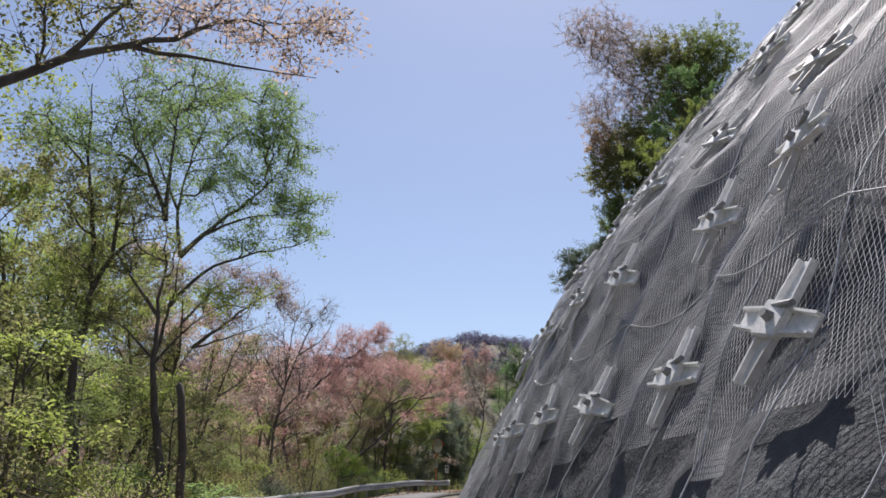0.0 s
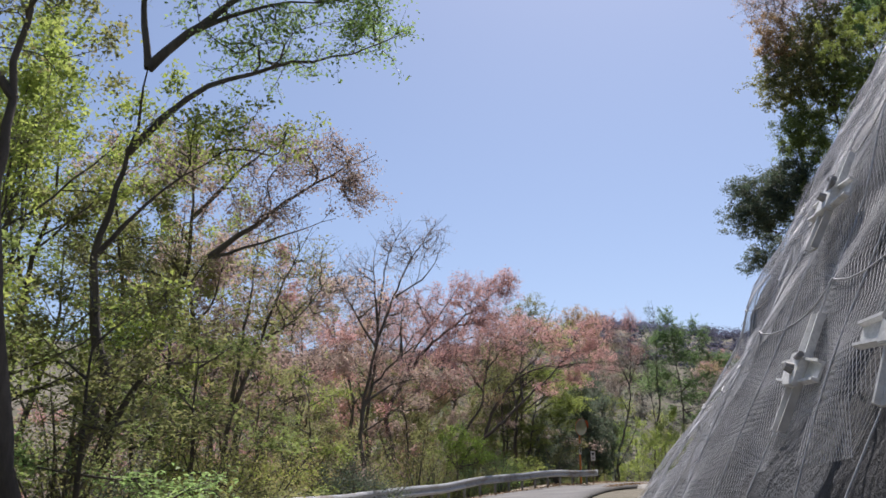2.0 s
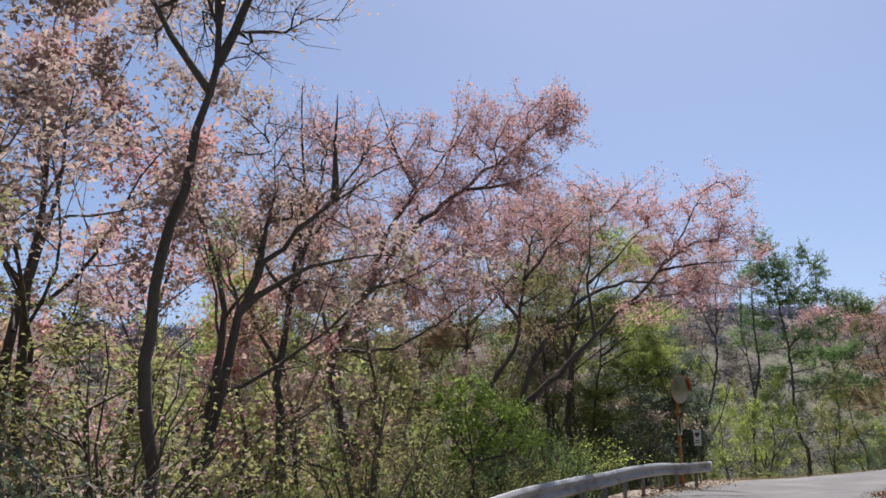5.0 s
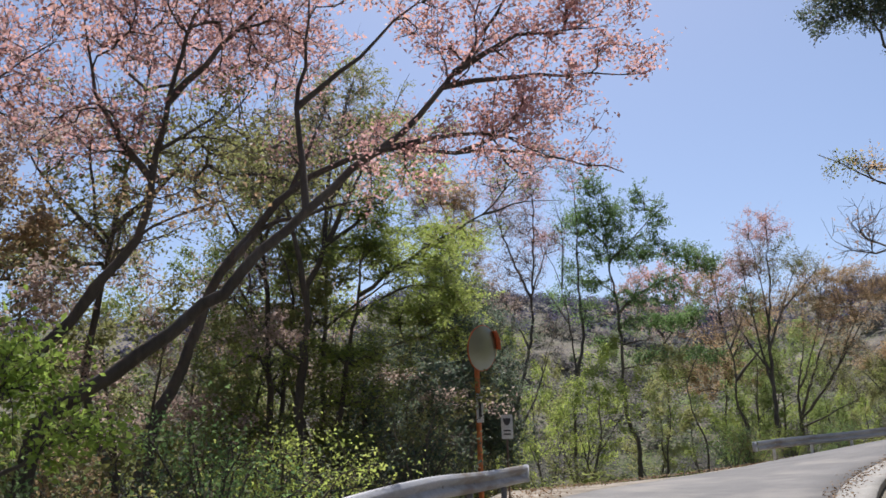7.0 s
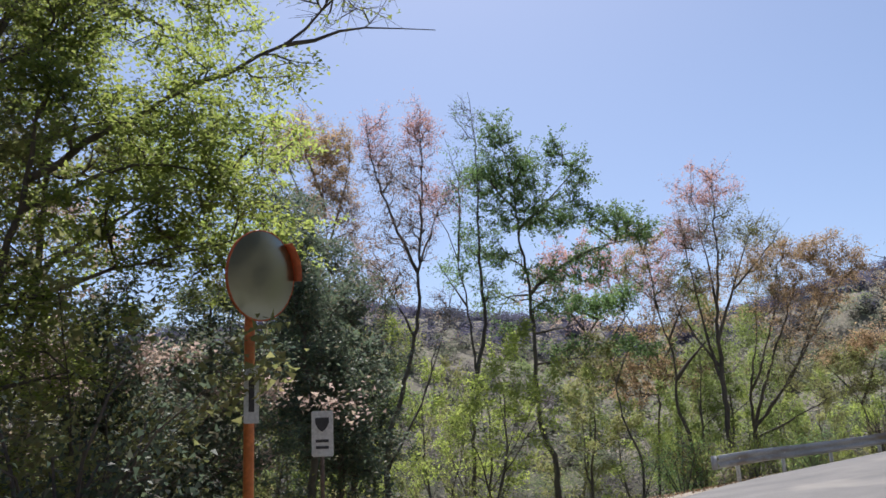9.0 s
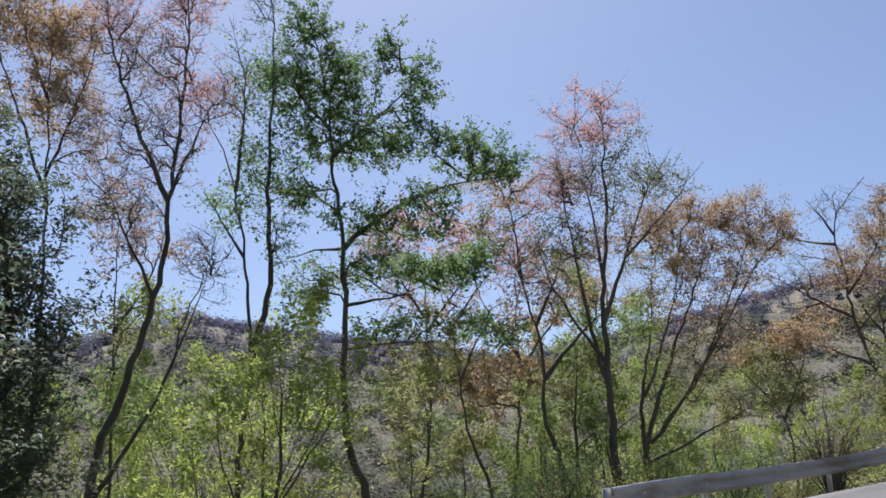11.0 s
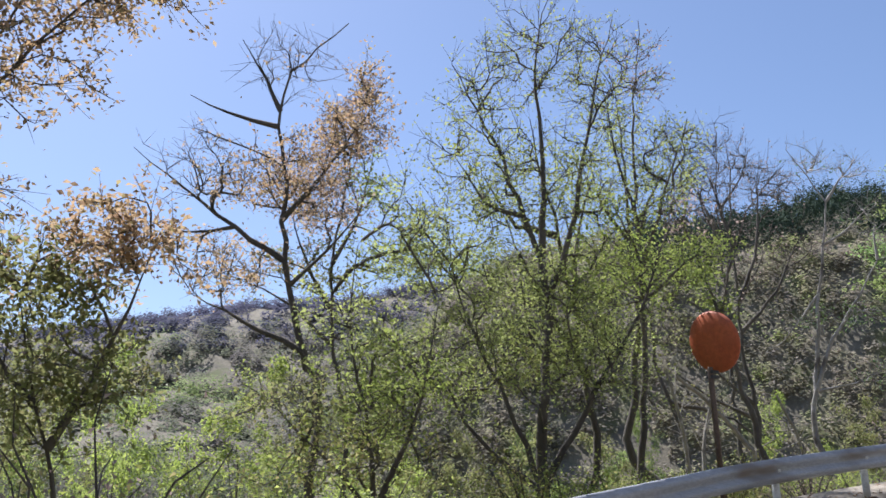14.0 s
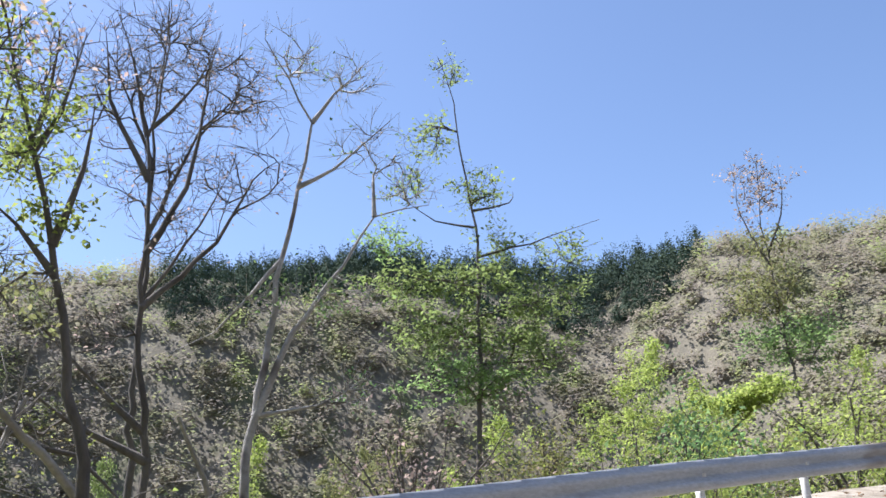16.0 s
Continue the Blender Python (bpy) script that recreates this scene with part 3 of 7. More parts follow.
def grow(rng, k, segs, tips, p, d, length, r, level, lean, aim=None):
    n = (12, 8, 4, 2)[level]
    if level == 1:
        k["limb"] += 1
    pts, rad = [p], [r]
    end = r * (0.07, 0.14, 0.3, 0.4)[level]
    p0 = p
    for i in range(n):
        w = k["wig"] * (0.95, 1.2, 1.4, 1.4)[level]
        d = unit(d + rng.normal(0, w, 3) + np.array([0, 0, k["up"]]) * (aim is None) + lean * 0.03)
        if aim is not None:
            d = unit(d + unit(p0 + aim - p) * 0.35)
        p = p + d * length / n
        pts.append(p)
        rad.append(r + (end - r) * ((i + 1) / n) ** 0.9)
    segs.append((pts, rad, level, k["limb"]))
    if level == 3:
        tips.append(pts)
        return
    tips.append(pts[2:] if level == 2 else pts[-3:])
    kids = k["kids"][level]
    turn = rng.uniform(0, 6.28)
    f0 = k["first"] if level == 0 else 0.22
    for c in range(kids):
        f = min(f0 + (1 - f0) * (c + rng.uniform(0.1, 1.0)) / kids, 0.98)
        a = f * n
        i = min(int(a), n - 1)
        q = pts[i] + (pts[i + 1] - pts[i]) * (a - i)
        t = unit(np.asarray(pts[i + 1]) - pts[i])
        turn += 2.4 + rng.uniform(-0.7, 0.7)
        s = unit(np.cross(t, [0.3, 0.2, 0.9] if level else [1, 0, 0.01]))
        b = np.cross(t, s)
        g = radians(k["ang"][level] * rng.uniform(0.6, 1.3))
        cd = t * math.cos(g) + (s * math.cos(turn) + b * math.sin(turn)) * math.sin(g)
        cl = length * k["lens"][level] * rng.uniform(0.6, 1.25) * (1.15 - 0.55 * (f - f0) / (1 - f0))
        cr = min((rad[i] + (rad[i + 1] - rad[i]) * (a - i)) * rng.uniform(0.45, 0.68), r * 0.62)
        grow(rng, k, segs, tips, q, unit(cd + lean * 0.35 * (level == 0)), cl, max(cr, 0.004), level + 1, lean)


def tree(x, y, kind, leaf, height, seed, label, lean=(0, 0, 0), stems=1, dense=1.0):
    """A tree of the woods behind, with a crooked tapered trunk, limbs, twigs and single leaves."""
    rng = np.random.RandomState(seed)
    k = dict(KINDS[kind], limb=0)
    if stems > 1:
        k["kids"] = (6, 5, 5)
    z = ground_z(x, y) - 0.1
    segs, tips = [], []
    lean = np.array(lean, float)
    for s in range(stems):
        w = s * 6.28 / stems + rng.uniform(0, 1)
        out = np.array([math.cos(w), math.sin(w), 0]) * (0.35 if stems > 1 else 0.0)
        h = height * (1 if s == 0 else rng.uniform(0.72, 0.98))
        way = unit(np.array([0, 0, 1.0]) + lean + out * rng.uniform(0.5, 1.1))
        grow(rng, k, segs, tips, out * 0.35, unit(way + lean * 0.3), h, height * 0.0145 * (0.75 if stems > 1 else 1.0), 0, lean, way * h)
    thing = empty("tree", Matrix.Translation((x, y, z)), label, "tree")
    limbs = collections.defaultdict(list)
    for p, r, l, q in segs:
        if l == 0:
            V, F = tube_arrays([(p, r, 9)])
            put("trunk", mesh_of("trunk", V, F), M_BARK, thing)
        else:
            limbs[q].append((p, r, (9, 6, 3, 3)[l]))
    for lines in limbs.values():
        V, F = tube_arrays(lines)
        put("limb", mesh_of("limb", V, F), M_BARK, thing)
    per = max(1, int(k["per"] * dense))
    c = []
    for t in tips:
        t = np.asarray(t)
        m = max(1, int(per * rng.uniform(0.3, 1.7)))
        u = rng.uniform(0.15, 1.02, m) * (len(t) - 1)
        i = np.minimum(u.astype(int), len(t) - 2)
        q = t[i] + (t[i + 1] - t[i]) * (u - i)[:, None]
        c.append(q + rng.normal(0, k["puff"], (m, 3)) * np.array([1, 1, 1 - 0.75 * k["flat"]]))
    V, F = leaf_arrays(rng, np.concatenate(c), k["size"], k["flat"], three=kind == "back")
    put("crown", mesh_of("crown", V, F), LEAF[leaf], thing, smooth=False)
    return thing


# ---- trees drawn limb by limb ----
def curve(points, step, wiggle, rng):
    """A smooth, slightly crooked line through a few points."""
    p = np.asarray(points, float)
    q = np.vstack([2 * p[0] - p[1], p, 2 * p[-1] - p[-2]])
    out = [p[0]]
    for i in range(1, len(q) - 2):
        n = max(2, int(np.linalg.norm(q[i + 1] - q[i]) / step))
        u = (np.arange(1, n + 1) / n)[:, None]
        a, b, c, d = q[i - 1 : i + 3]
        out.extend(0.5 * (2 * b + (c - a) * u + (2 * a - 5 * b + 4 * c - d) * u ** 2 + (3 * b - 3 * c + d - a) * u ** 3))
    out = np.array(out)
    out[1:] += rng.normal(0, wiggle, (len(out) - 1, 3))
    return out


def sketch_tree(x, y, label, leaf, seed, stems, crowns, per=30, size=0.07, tips=8, puff=0.1, flat=0.3, bark=None, slim=0.55, name="tree"):
    """A tree from its main stems and the clouds of leaves that it carries.
    stems: thickness at the foot, then a few places along it, the first one rooted in the ground, the others forking from earlier ones;
    crowns: place, radius, half height and leafiness of each cloud, and its leaf if it differs.
    Branches grow from the stems to the places in the clouds, each from the nearest wood, and carry side twigs and single leaves."""
    rng = np.random.RandomState(seed)
    foot = np.array([x, y, ground_z(x, y) - 0.1])
    P, T, R, L, way = [], [], [], [], []
    lines, stem_lines = [], []
    for n, (r, *pts) in enumerate(stems):
        pts = [np.array(p, float) for p in pts]
        rooted = n == 0 or pts[0][2] < foot[2] + 1.2
        if rooted:
            keep = [p for p in pts if p[2] > foot[2] + 0.5]
            pts = [foot + rng.normal(0, 0.12, 3) * np.array([n > 0, n > 0, 0])] + keep
            base = 0.0
        else:
            j = int(np.argmin(np.linalg.norm(np.array(P) - pts[0], axis=1)))
            pts[0] = P[j]
            base = way[j]
        c = curve(pts, 0.35, 0.012 + 0.12 * r, rng)
        rad = np.maximum(r * (1 - 0.93 * np.linspace(0, 1, len(c)) ** 0.75), 0.006)
        if rooted:
            rad[:2] *= (1.35, 1.12)
        t = np.gradient(c, axis=0)
        t /= np.linalg.norm(t, axis=1)[:, None] + 1e-9
        run = base + np.r_[0, np.cumsum(np.linalg.norm(np.diff(c, axis=0), axis=1))]
        stem_lines.append((c, rad, 9 if n == 0 else 7))
        skip = 2 if rooted else 0
        P.extend(c[skip:]); T.extend(t[skip:]); R.extend(rad[skip:]); L.extend([n] * (len(c) - skip)); way.extend(run[skip:])
    goal, owner = [], []
    for i, c in enumerate(crowns):
        n = max(4, int(tips * math.pi * c[3] * c[4]))
        v = rng.normal(size=(n, 3))
        v *= (rng.uniform(0.05, 1, n) ** 0.42 / np.linalg.norm(v, axis=1))[:, None] * rng.uniform(0.6, 1.32, (n, 1))
        deep = min(c[3], 2.6) / c[3]
        goal.append(np.array(c[:3]) + v * np.array([c[3] * (0.55 + 0.45 * deep), c[3] * (0.55 + 0.45 * deep), c[4]]))
        owner.extend([i] * n)
    goal, owner = np.concatenate(goal), np.array(owner)
    stem_n = len(P)
    near = np.array([np.linalg.norm(np.array(P) - g, axis=1).min() for g in goal])
    cap = stem_n + len(goal) * 6
    P, T, way = np.resize(np.array(P), (cap, 3)), np.resize(np.array(T), (cap, 3)), np.resize(np.array(way), cap)
    R, L = np.resize(np.array(R), cap), np.resize(np.array(L), cap)
    up, load, total = np.full(cap, -1), np.zeros(cap), stem_n
    shoots, limb = [], len(stems)
    for i in np.argsort(near):
        g = goal[i]
        d = g - P[:total]
        far = np.linalg.norm(d, axis=1) + 1e-6
        turn = 1 - (d * T[:total]).sum(1) / far
        cost = far * (1 + 0.45 * turn) + 0.10 * way[:total] + 0.12 * np.clip(-d[:, 2], 0, 9)
        j = int(np.argmin(cost))
        if far[j] < 0.04:
            continue
        n = min(5, max(2, int(far[j] / 0.3)))
        u = (np.arange(1, n + 1) / n)[:, None]
        bend = P[j] + T[j] * far[j] * 0.45 + np.array([0, 0, 0.04 * far[j]])
        c = (1 - u) ** 2 * P[j] + 2 * u * (1 - u) * bend + u ** 2 * g
        c = c + rng.normal(0, 0.025 * min(far[j], 1.5), (n, 3)) * (u < 1)
        idx = np.arange(total, total + n)
        t = np.diff(np.vstack([P[j], c]), axis=0)
        ln = np.linalg.norm(t, axis=1) + 1e-9
        P[idx], T[idx], way[idx] = c, t / ln[:, None], way[j] + np.cumsum(ln)
        up[idx] = np.r_[j, idx[:-1]]
        if j < stem_n:
            limb += 1
            L[idx] = limb
        else:
            L[idx] = L[j]
        load[idx[-1]] = 1
        shoots.append((j, idx, owner[i]))
        total += n
    for k in range(total - 1, stem_n - 1, -1):
        if up[k] >= stem_n:
            load[up[k]] += load[k]
    R[stem_n:total] = 0.006 * np.maximum(load[stem_n:total], 1) ** 0.55
    limbs, twig_ends = collections.defaultdict(list), collections.defaultdict(list)
    for j, idx, own in shoots:
        first = min(R[j] * 0.8, R[idx[0]] * 1.15)
        limbs[L[idx[0]]].append((np.vstack([P[j], P[idx]]), np.minimum(np.r_[first, R[idx]], first), 4 if R[idx[0]] > 0.012 else 3))
        leafy = crowns[own][5] if len(crowns[own]) > 5 else 1.0
        for _ in range(3 if leafy > 0.3 else 4):
            a = idx[rng.randint(max(0, len(idx) - 3), len(idx))]
            d = T[a] + rng.normal(0, 0.55, 3) * np.array([1, 1, 1 - 0.7 * flat]) + np.array([0, 0, 0.35 * (1 - flat)])
            e = P[a] + d / np.linalg.norm(d) * rng.uniform(0.18, 0.48)
            limbs[L[idx[0]]].append((np.array([P[a], e]), np.array([0.0045, 0.0022]), 3))
            twig_ends[own].append((P[a], e))
        twig_ends[own].append((P[idx[-2]], P[idx[-1]]))
    thing = empty(name, Matrix.Translation(foot), label, "tree")
    mat = bark or M_BARK
    for n, line in enumerate(stem_lines):
        V, F = tube_arrays([line])
        put("trunk" if n == 0 else "bough", mesh_of("trunk", V - foot, F), mat, thing)
    for group in limbs.values():
        V, F = tube_arrays(group)
        put("limb", mesh_of("limb", V - foot, F), mat, thing)
    clouds = collections.defaultdict(list)
    for own, ends in twig_ends.items():
        c = crowns[own]
        ends = np.array(ends)
        leafy = c[5] if len(c) > 5 else 1.0
        n = max(3, int(per * leafy * len(ends) / 4))
        k = rng.randint(0, len(ends), n)
        u = rng.uniform(0.1, 1.1, (n, 1))
        q = ends[k, 0] + (ends[k, 1] - ends[k, 0]) * u + rng.normal(0, puff, (n, 3)) * np.array([1, 1, 1 - 0.75 * flat])
        clouds[c[6] if len(c) > 6 else leaf].append(q)
    for kind, q in clouds.items():
        V, F = leaf_arrays(rng, np.concatenate(q) - foot, size, flat, slim)
        put("crown", mesh_of("crown", V, F), LEAF[kind], thing, smooth=False)
    return thing


def layered_tree(x, y, height, width, leaf, second, seed, label):
    """A low spreading tree with leaves in flat tiers."""
    rng = np.random.RandomState(seed)
    z = ground_z(x, y)
    lean = rng.normal(0, 0.25, 2)
    stems = [(0.016 * height, (x, y, z), (x + lean[0] * 0.5, y + lean[1] * 0.5, z + height * 0.5), (x + lean[0], y + lean[1], z + height * 0.95))]
    crowns = []
    for i in range(7):
        h = 0.24 + 0.72 * i / 6 + rng.uniform(-0.04, 0.04)
        a, w = i * 2.4 + rng.uniform(0, 1), width * (1.05 - 0.6 * h)
        cx, cy = x + lean[0] * h + math.cos(a) * w * 0.65, y + lean[1] * h + math.sin(a) * w * 0.65
        crowns.append((cx, cy, z + height * h, w * 0.75, 0.2 + 0.03 * height, 1.0, leaf if rng.uniform() < 0.65 else second))
        stems.append((0.006 * height, (x + lean[0] * h, y + lean[1] * h, max(z + height * h - 0.5, z + 1.3)), (cx, cy, z + height * h)))
    return sketch_tree(x, y, label, leaf, seed, stems, crowns, per=46, size=0.085, tips=15, flat=0.75)


# straight stretch, beyond the rail
sketch_tree(-8.2, -38.4, "tree with bronze-green young leaves arching over the road", "olive", 501,
            [(0.159, (-6.65, -37.15, -0.62), (-6.48, -37.01, 0.96), (-6.28, -36.85, 2)), (0.091, (-6.28, -36.85, 2), (-5.72, -36.4, 2.97), (-5.22, -36, 3.56), (-4.58, -35.48, 4), (-3.41, -34.53, 4.99), (-2.34, -33.67, 5.56)), (0.049, (-5.22, -36, 3.56), (-4.69, -35.57, 4.55), (-4.01, -35.01, 5.62)), (0.061, (-6.28, -36.85, 2), (-6.05, -36.66, 3.44), (-5.7, -36.38, 4.74)), (0.037, (-4.58, -35.48, 4), (-3.64, -34.72, 4.26), (-2.31, -33.64, 4.62))],
            [(-2.81, -34.05, 5.12, 0.91, 0.5, 1, "mauve"), (-3.94, -34.96, 4.7, 1.06, 0.53, 0.9, "mauve"), (-5.01, -35.83, 4.29, 0.97, 0.49, 0.8), (-5.68, -36.36, 4.52, 1, 0.46, 1), (-2.09, -33.46, 5.6, 0.35, 0.44, 1, "mauve"), (-5.48, -36.2, 3.51, 0.53, 0.26, 0.6)], per=41, size=0.073, tips=19)
sketch_tree(-6.2, -23.6, "tall slender-limbed tree with light spring-green leaves", "spring", 502,
            [(0.159, (-5.84, -23.5, -1.18), (-6.24, -23.61, 1.51), (-6.26, -23.62, 3.06), (-6.22, -23.61, 4.37), (-6.28, -23.62, 5.5)), (0.073, (-6.28, -23.62, 5.44), (-6.72, -23.75, 6.72), (-7.32, -23.92, 8.07), (-7.74, -24.05, 9.49)), (0.073, (-6.28, -23.62, 5.44), (-6.27, -23.62, 7.52), (-6.1, -23.57, 9.58)), (0.061, (-6.26, -23.62, 2.96), (-6.98, -23.83, 4.07), (-7.72, -24.04, 5.08)), (0.049, (-6.23, -23.61, 1.92), (-6.95, -23.82, 2.69), (-7.63, -24.01, 3.16))],
            [(-7.57, -24, 7.54, 1.83, 1.18, 0.6), (-6.07, -23.56, 9.07, 1.81, 1.24, 0.6), (-6.93, -23.81, 4.62, 1.56, 0.93, 0.45, "olive"), (-7.45, -23.96, 3.17, 1.2, 0.6, 0.6, "olive"), (-6.68, -23.74, 6.25, 1.28, 0.86, 0.4)], per=56, size=0.073, tips=19)
sketch_tree(-8, -18.6, "forked tree with fresh lime-green leaves on wide-spread limbs", "spring", 503,
            [(0.171, (-7.05, -18.45, 0.41), (-7.31, -18.52, 2.34), (-6.96, -18.43, 4.54), (-6.78, -18.38, 6.06)), (0.098, (-6.78, -18.38, 6.06), (-6.19, -18.24, 6.79), (-4.89, -17.91, 8.08), (-3.52, -17.57, 9.78)), (0.073, (-6.91, -18.42, 4.69), (-6.12, -18.22, 5.61), (-5.09, -17.96, 6.22), (-3.44, -17.55, 6.76), (-2.45, -17.3, 7.33)), (0.073, (-6.78, -18.38, 6.06), (-6.97, -18.43, 7.61), (-6.62, -18.34, 9.52), (-6.03, -18.2, 11.58)), (0.061, (-6.19, -18.24, 6.79), (-4.87, -17.91, 7.54), (-3.33, -17.52, 7.86)), (0.055, (-6.97, -18.43, 7.61), (-7.83, -18.65, 9.51), (-8.35, -18.78, 11.2)), (0.055, (-7.21, -18.49, 2.74), (-6.41, -18.29, 3.88), (-5.42, -18.04, 4.66))],
            [(-4.11, -17.72, 10.03, 1.49, 1.34, 0.9), (-3.47, -17.56, 8.01, 1.18, 1.03, 0.9), (-5.33, -18.02, 8.58, 1.74, 1.3, 0.7), (-5.86, -18.16, 10.93, 1.92, 1.18, 0.7), (-4.84, -17.9, 6.77, 1.57, 0.5, 0.6), (-4.16, -17.73, 11.71, 1.07, 0.91, 0.7), (-3.03, -17.45, 7.27, 0.73, 0.37, 0.8), (-5.56, -18.08, 4.79, 1.66, 0.55, 0.8, "lime"), (-7.33, -18.52, 10.06, 1.59, 1.3, 0.5)], per=65, size=0.076, tips=19)
sketch_tree(-9.2, -24.4, "dark-trunked tree with olive leaves at the edge of the wood", "olive", 504,
            [(0.183, (-7.91, -23.76, -1.18), (-8.09, -23.84, 1.47), (-7.89, -23.75, 3.34), (-7.95, -23.78, 4.63), (-8.26, -23.93, 7.33), (-8.37, -23.98, 9.02)), (0.085, (-7.88, -23.74, 3.67), (-7.28, -23.44, 4.88), (-6.38, -22.99, 5.3)), (0.061, (-8.18, -23.89, 6.52), (-8.95, -24.27, 7.6)), (0.061, (-7.6, -23.6, 4.37), (-7.43, -23.51, 6.72), (-6.62, -23.11, 8.83))],
            [(-8.5, -24.05, 5.75, 1.25, 1.14, 0.6), (-8.95, -24.27, 7.6, 1.16, 0.95, 0.5, "spring"), (-8.59, -24.09, 3.23, 0.99, 0.79, 0.9, "lime"), (-7.29, -23.44, 6.16, 1.08, 0.98, 0.4), (-7.94, -23.77, 4.31, 1.24, 0.52, 0.5, "olive")], per=56, size=0.076, tips=19)
sketch_tree(-9.6, -14.2, "tree with brownish-mauve young leaves over long limbs", "mauve", 505,
            [(0.159, (-9.14, -13.43, -0.72), (-8.53, -13.26, 0.91), (-8.03, -13.12, 1.94), (-7.62, -13, 3.12), (-7.13, -12.86, 4.25)), (0.085, (-7.13, -12.86, 4.25), (-5.88, -12.51, 5.34), (-4.86, -12.22, 6.22), (-3.45, -11.82, 7.13)), (0.073, (-7.62, -13, 3.12), (-7.49, -12.97, 5.12), (-7.66, -13.02, 7.23)), (0.061, (-7.39, -12.94, 5.13), (-6.27, -12.62, 6.67), (-4.92, -12.24, 7.71)), (0.073, (-8.03, -13.12, 1.94), (-9.1, -13.42, 1.28), (-10.14, -13.72, 0.47)), (0.049, (-7.13, -12.86, 4.25), (-5.95, -12.53, 4.69), (-4.4, -12.09, 5.42))],
            [(-4.55, -12.13, 6.62, 1.14, 0.68, 1), (-5.86, -12.5, 6.84, 1.35, 0.79, 0.8), (-6.3, -12.63, 5.47, 1.64, 0.55, 0.7, "mauve"), (-7.81, -13.06, 6.49, 1.31, 0.98, 0.6), (-8.38, -13.22, 4.15, 1.57, 0.84, 0.6, "olive"), (-3.98, -11.97, 6.07, 0.68, 0.57, 0.9), (-8.98, -13.39, 2.61, 1.31, 0.61, 0.7, "spring")], per=55, size=0.067, tips=19)
sketch_tree(-7.1, -10.1, "slender twin-stemmed tree with thin olive leaves", "olive", 506,
            [(0.104, (-7.12, -10.11, -0.85), (-7.03, -10.08, 1.79), (-6.76, -10, 3.89), (-6.65, -9.97, 5.85)), (0.073, (-6.85, -10.03, 0.85), (-6.48, -9.92, 2.91), (-5.98, -9.77, 4.46), (-5.33, -9.58, 5.98)), (0.043, (-6.48, -9.92, 2.91), (-5.69, -9.69, 3.46), (-4.9, -9.45, 4.54))],
            [(-6.25, -9.85, 5.09, 1.13, 1, 0.35), (-5.28, -9.56, 4.78, 0.76, 0.88, 0.3), (-6.62, -9.96, 3.4, 1.22, 0.73, 0.4), (-5.59, -9.66, 3.72, 0.99, 0.5, 0.4)], per=36, size=0.067, tips=22)
sketch_tree(-4.6, -0.2, "slender bare tree with reddish twigs", "mauve", 507,
            [(0.104, (-4.95, -0.24, 1.69), (-4.57, -0.2, 4), (-4.41, -0.18, 5.29), (-4.09, -0.15, 7.97), (-3.27, -0.06, 9.18)), (0.061, (-4.46, -0.18, 4.83), (-3.35, -0.07, 7.6), (-2, 0.08, 9.52)), (0.055, (-4.54, -0.19, 4.37), (-5.71, -0.32, 6.4), (-6.1, -0.36, 7.15)), (0.049, (-4.41, -0.18, 5.29), (-4.64, -0.2, 7.38), (-4.48, -0.19, 8.55)), (0.043, (-3.88, -0.12, 6.43), (-2.6, 0.01, 7.23), (-2.04, 0.07, 8.62))],
            [(-3.72, -0.11, 7.98, 1.12, 1.12, 0.2), (-2.6, 0.01, 8.4, 0.75, 0.94, 0.2), (-5.36, -0.28, 6.78, 1.11, 1.11, 0.25), (-4.42, -0.18, 5.67, 1.65, 0.91, 0.4)], per=17, size=0.061, tips=29)
# maples
sketch_tree(-7, 4.6, "dark leaning tree with thin mauve leaves beside the rail", "mauve", 509,
            [(0.171, (-5.74, 4.83, 0.99), (-5.6, 4.9, 2.12), (-5.41, 5, 2.92), (-5.18, 5.11, 3.58), (-4.58, 5.41, 4.43), (-4.01, 5.69, 5.12), (-3.41, 5.98, 6.18)), (0.085, (-4.01, 5.69, 5.12), (-3.99, 5.7, 6.17), (-3.96, 5.71, 7.12)), (0.073, (-5.41, 5, 2.92), (-4.68, 5.36, 3.67), (-4, 5.69, 3.99), (-3.43, 5.98, 4.15), (-2.62, 6.37, 4.23)), (0.061, (-5.18, 5.11, 3.58), (-4.98, 5.21, 4.82), (-4.97, 5.21, 5.88)), (0.049, (-4.58, 5.41, 4.43), (-3.5, 5.94, 5.54), (-2.63, 6.37, 6.08))],
            [(-4.53, 5.43, 5.14, 1.31, 0.85, 0.35), (-3.53, 5.92, 6.07, 0.84, 0.56, 0.5, "pink"), (-4.98, 5.21, 6.03, 1.05, 0.65, 0.4), (-4, 5.69, 3.99, 0.91, 0.26, 0.3), (-5.52, 4.94, 4.04, 0.61, 0.73, 0.5, "spring")], per=26, size=0.067, tips=19)
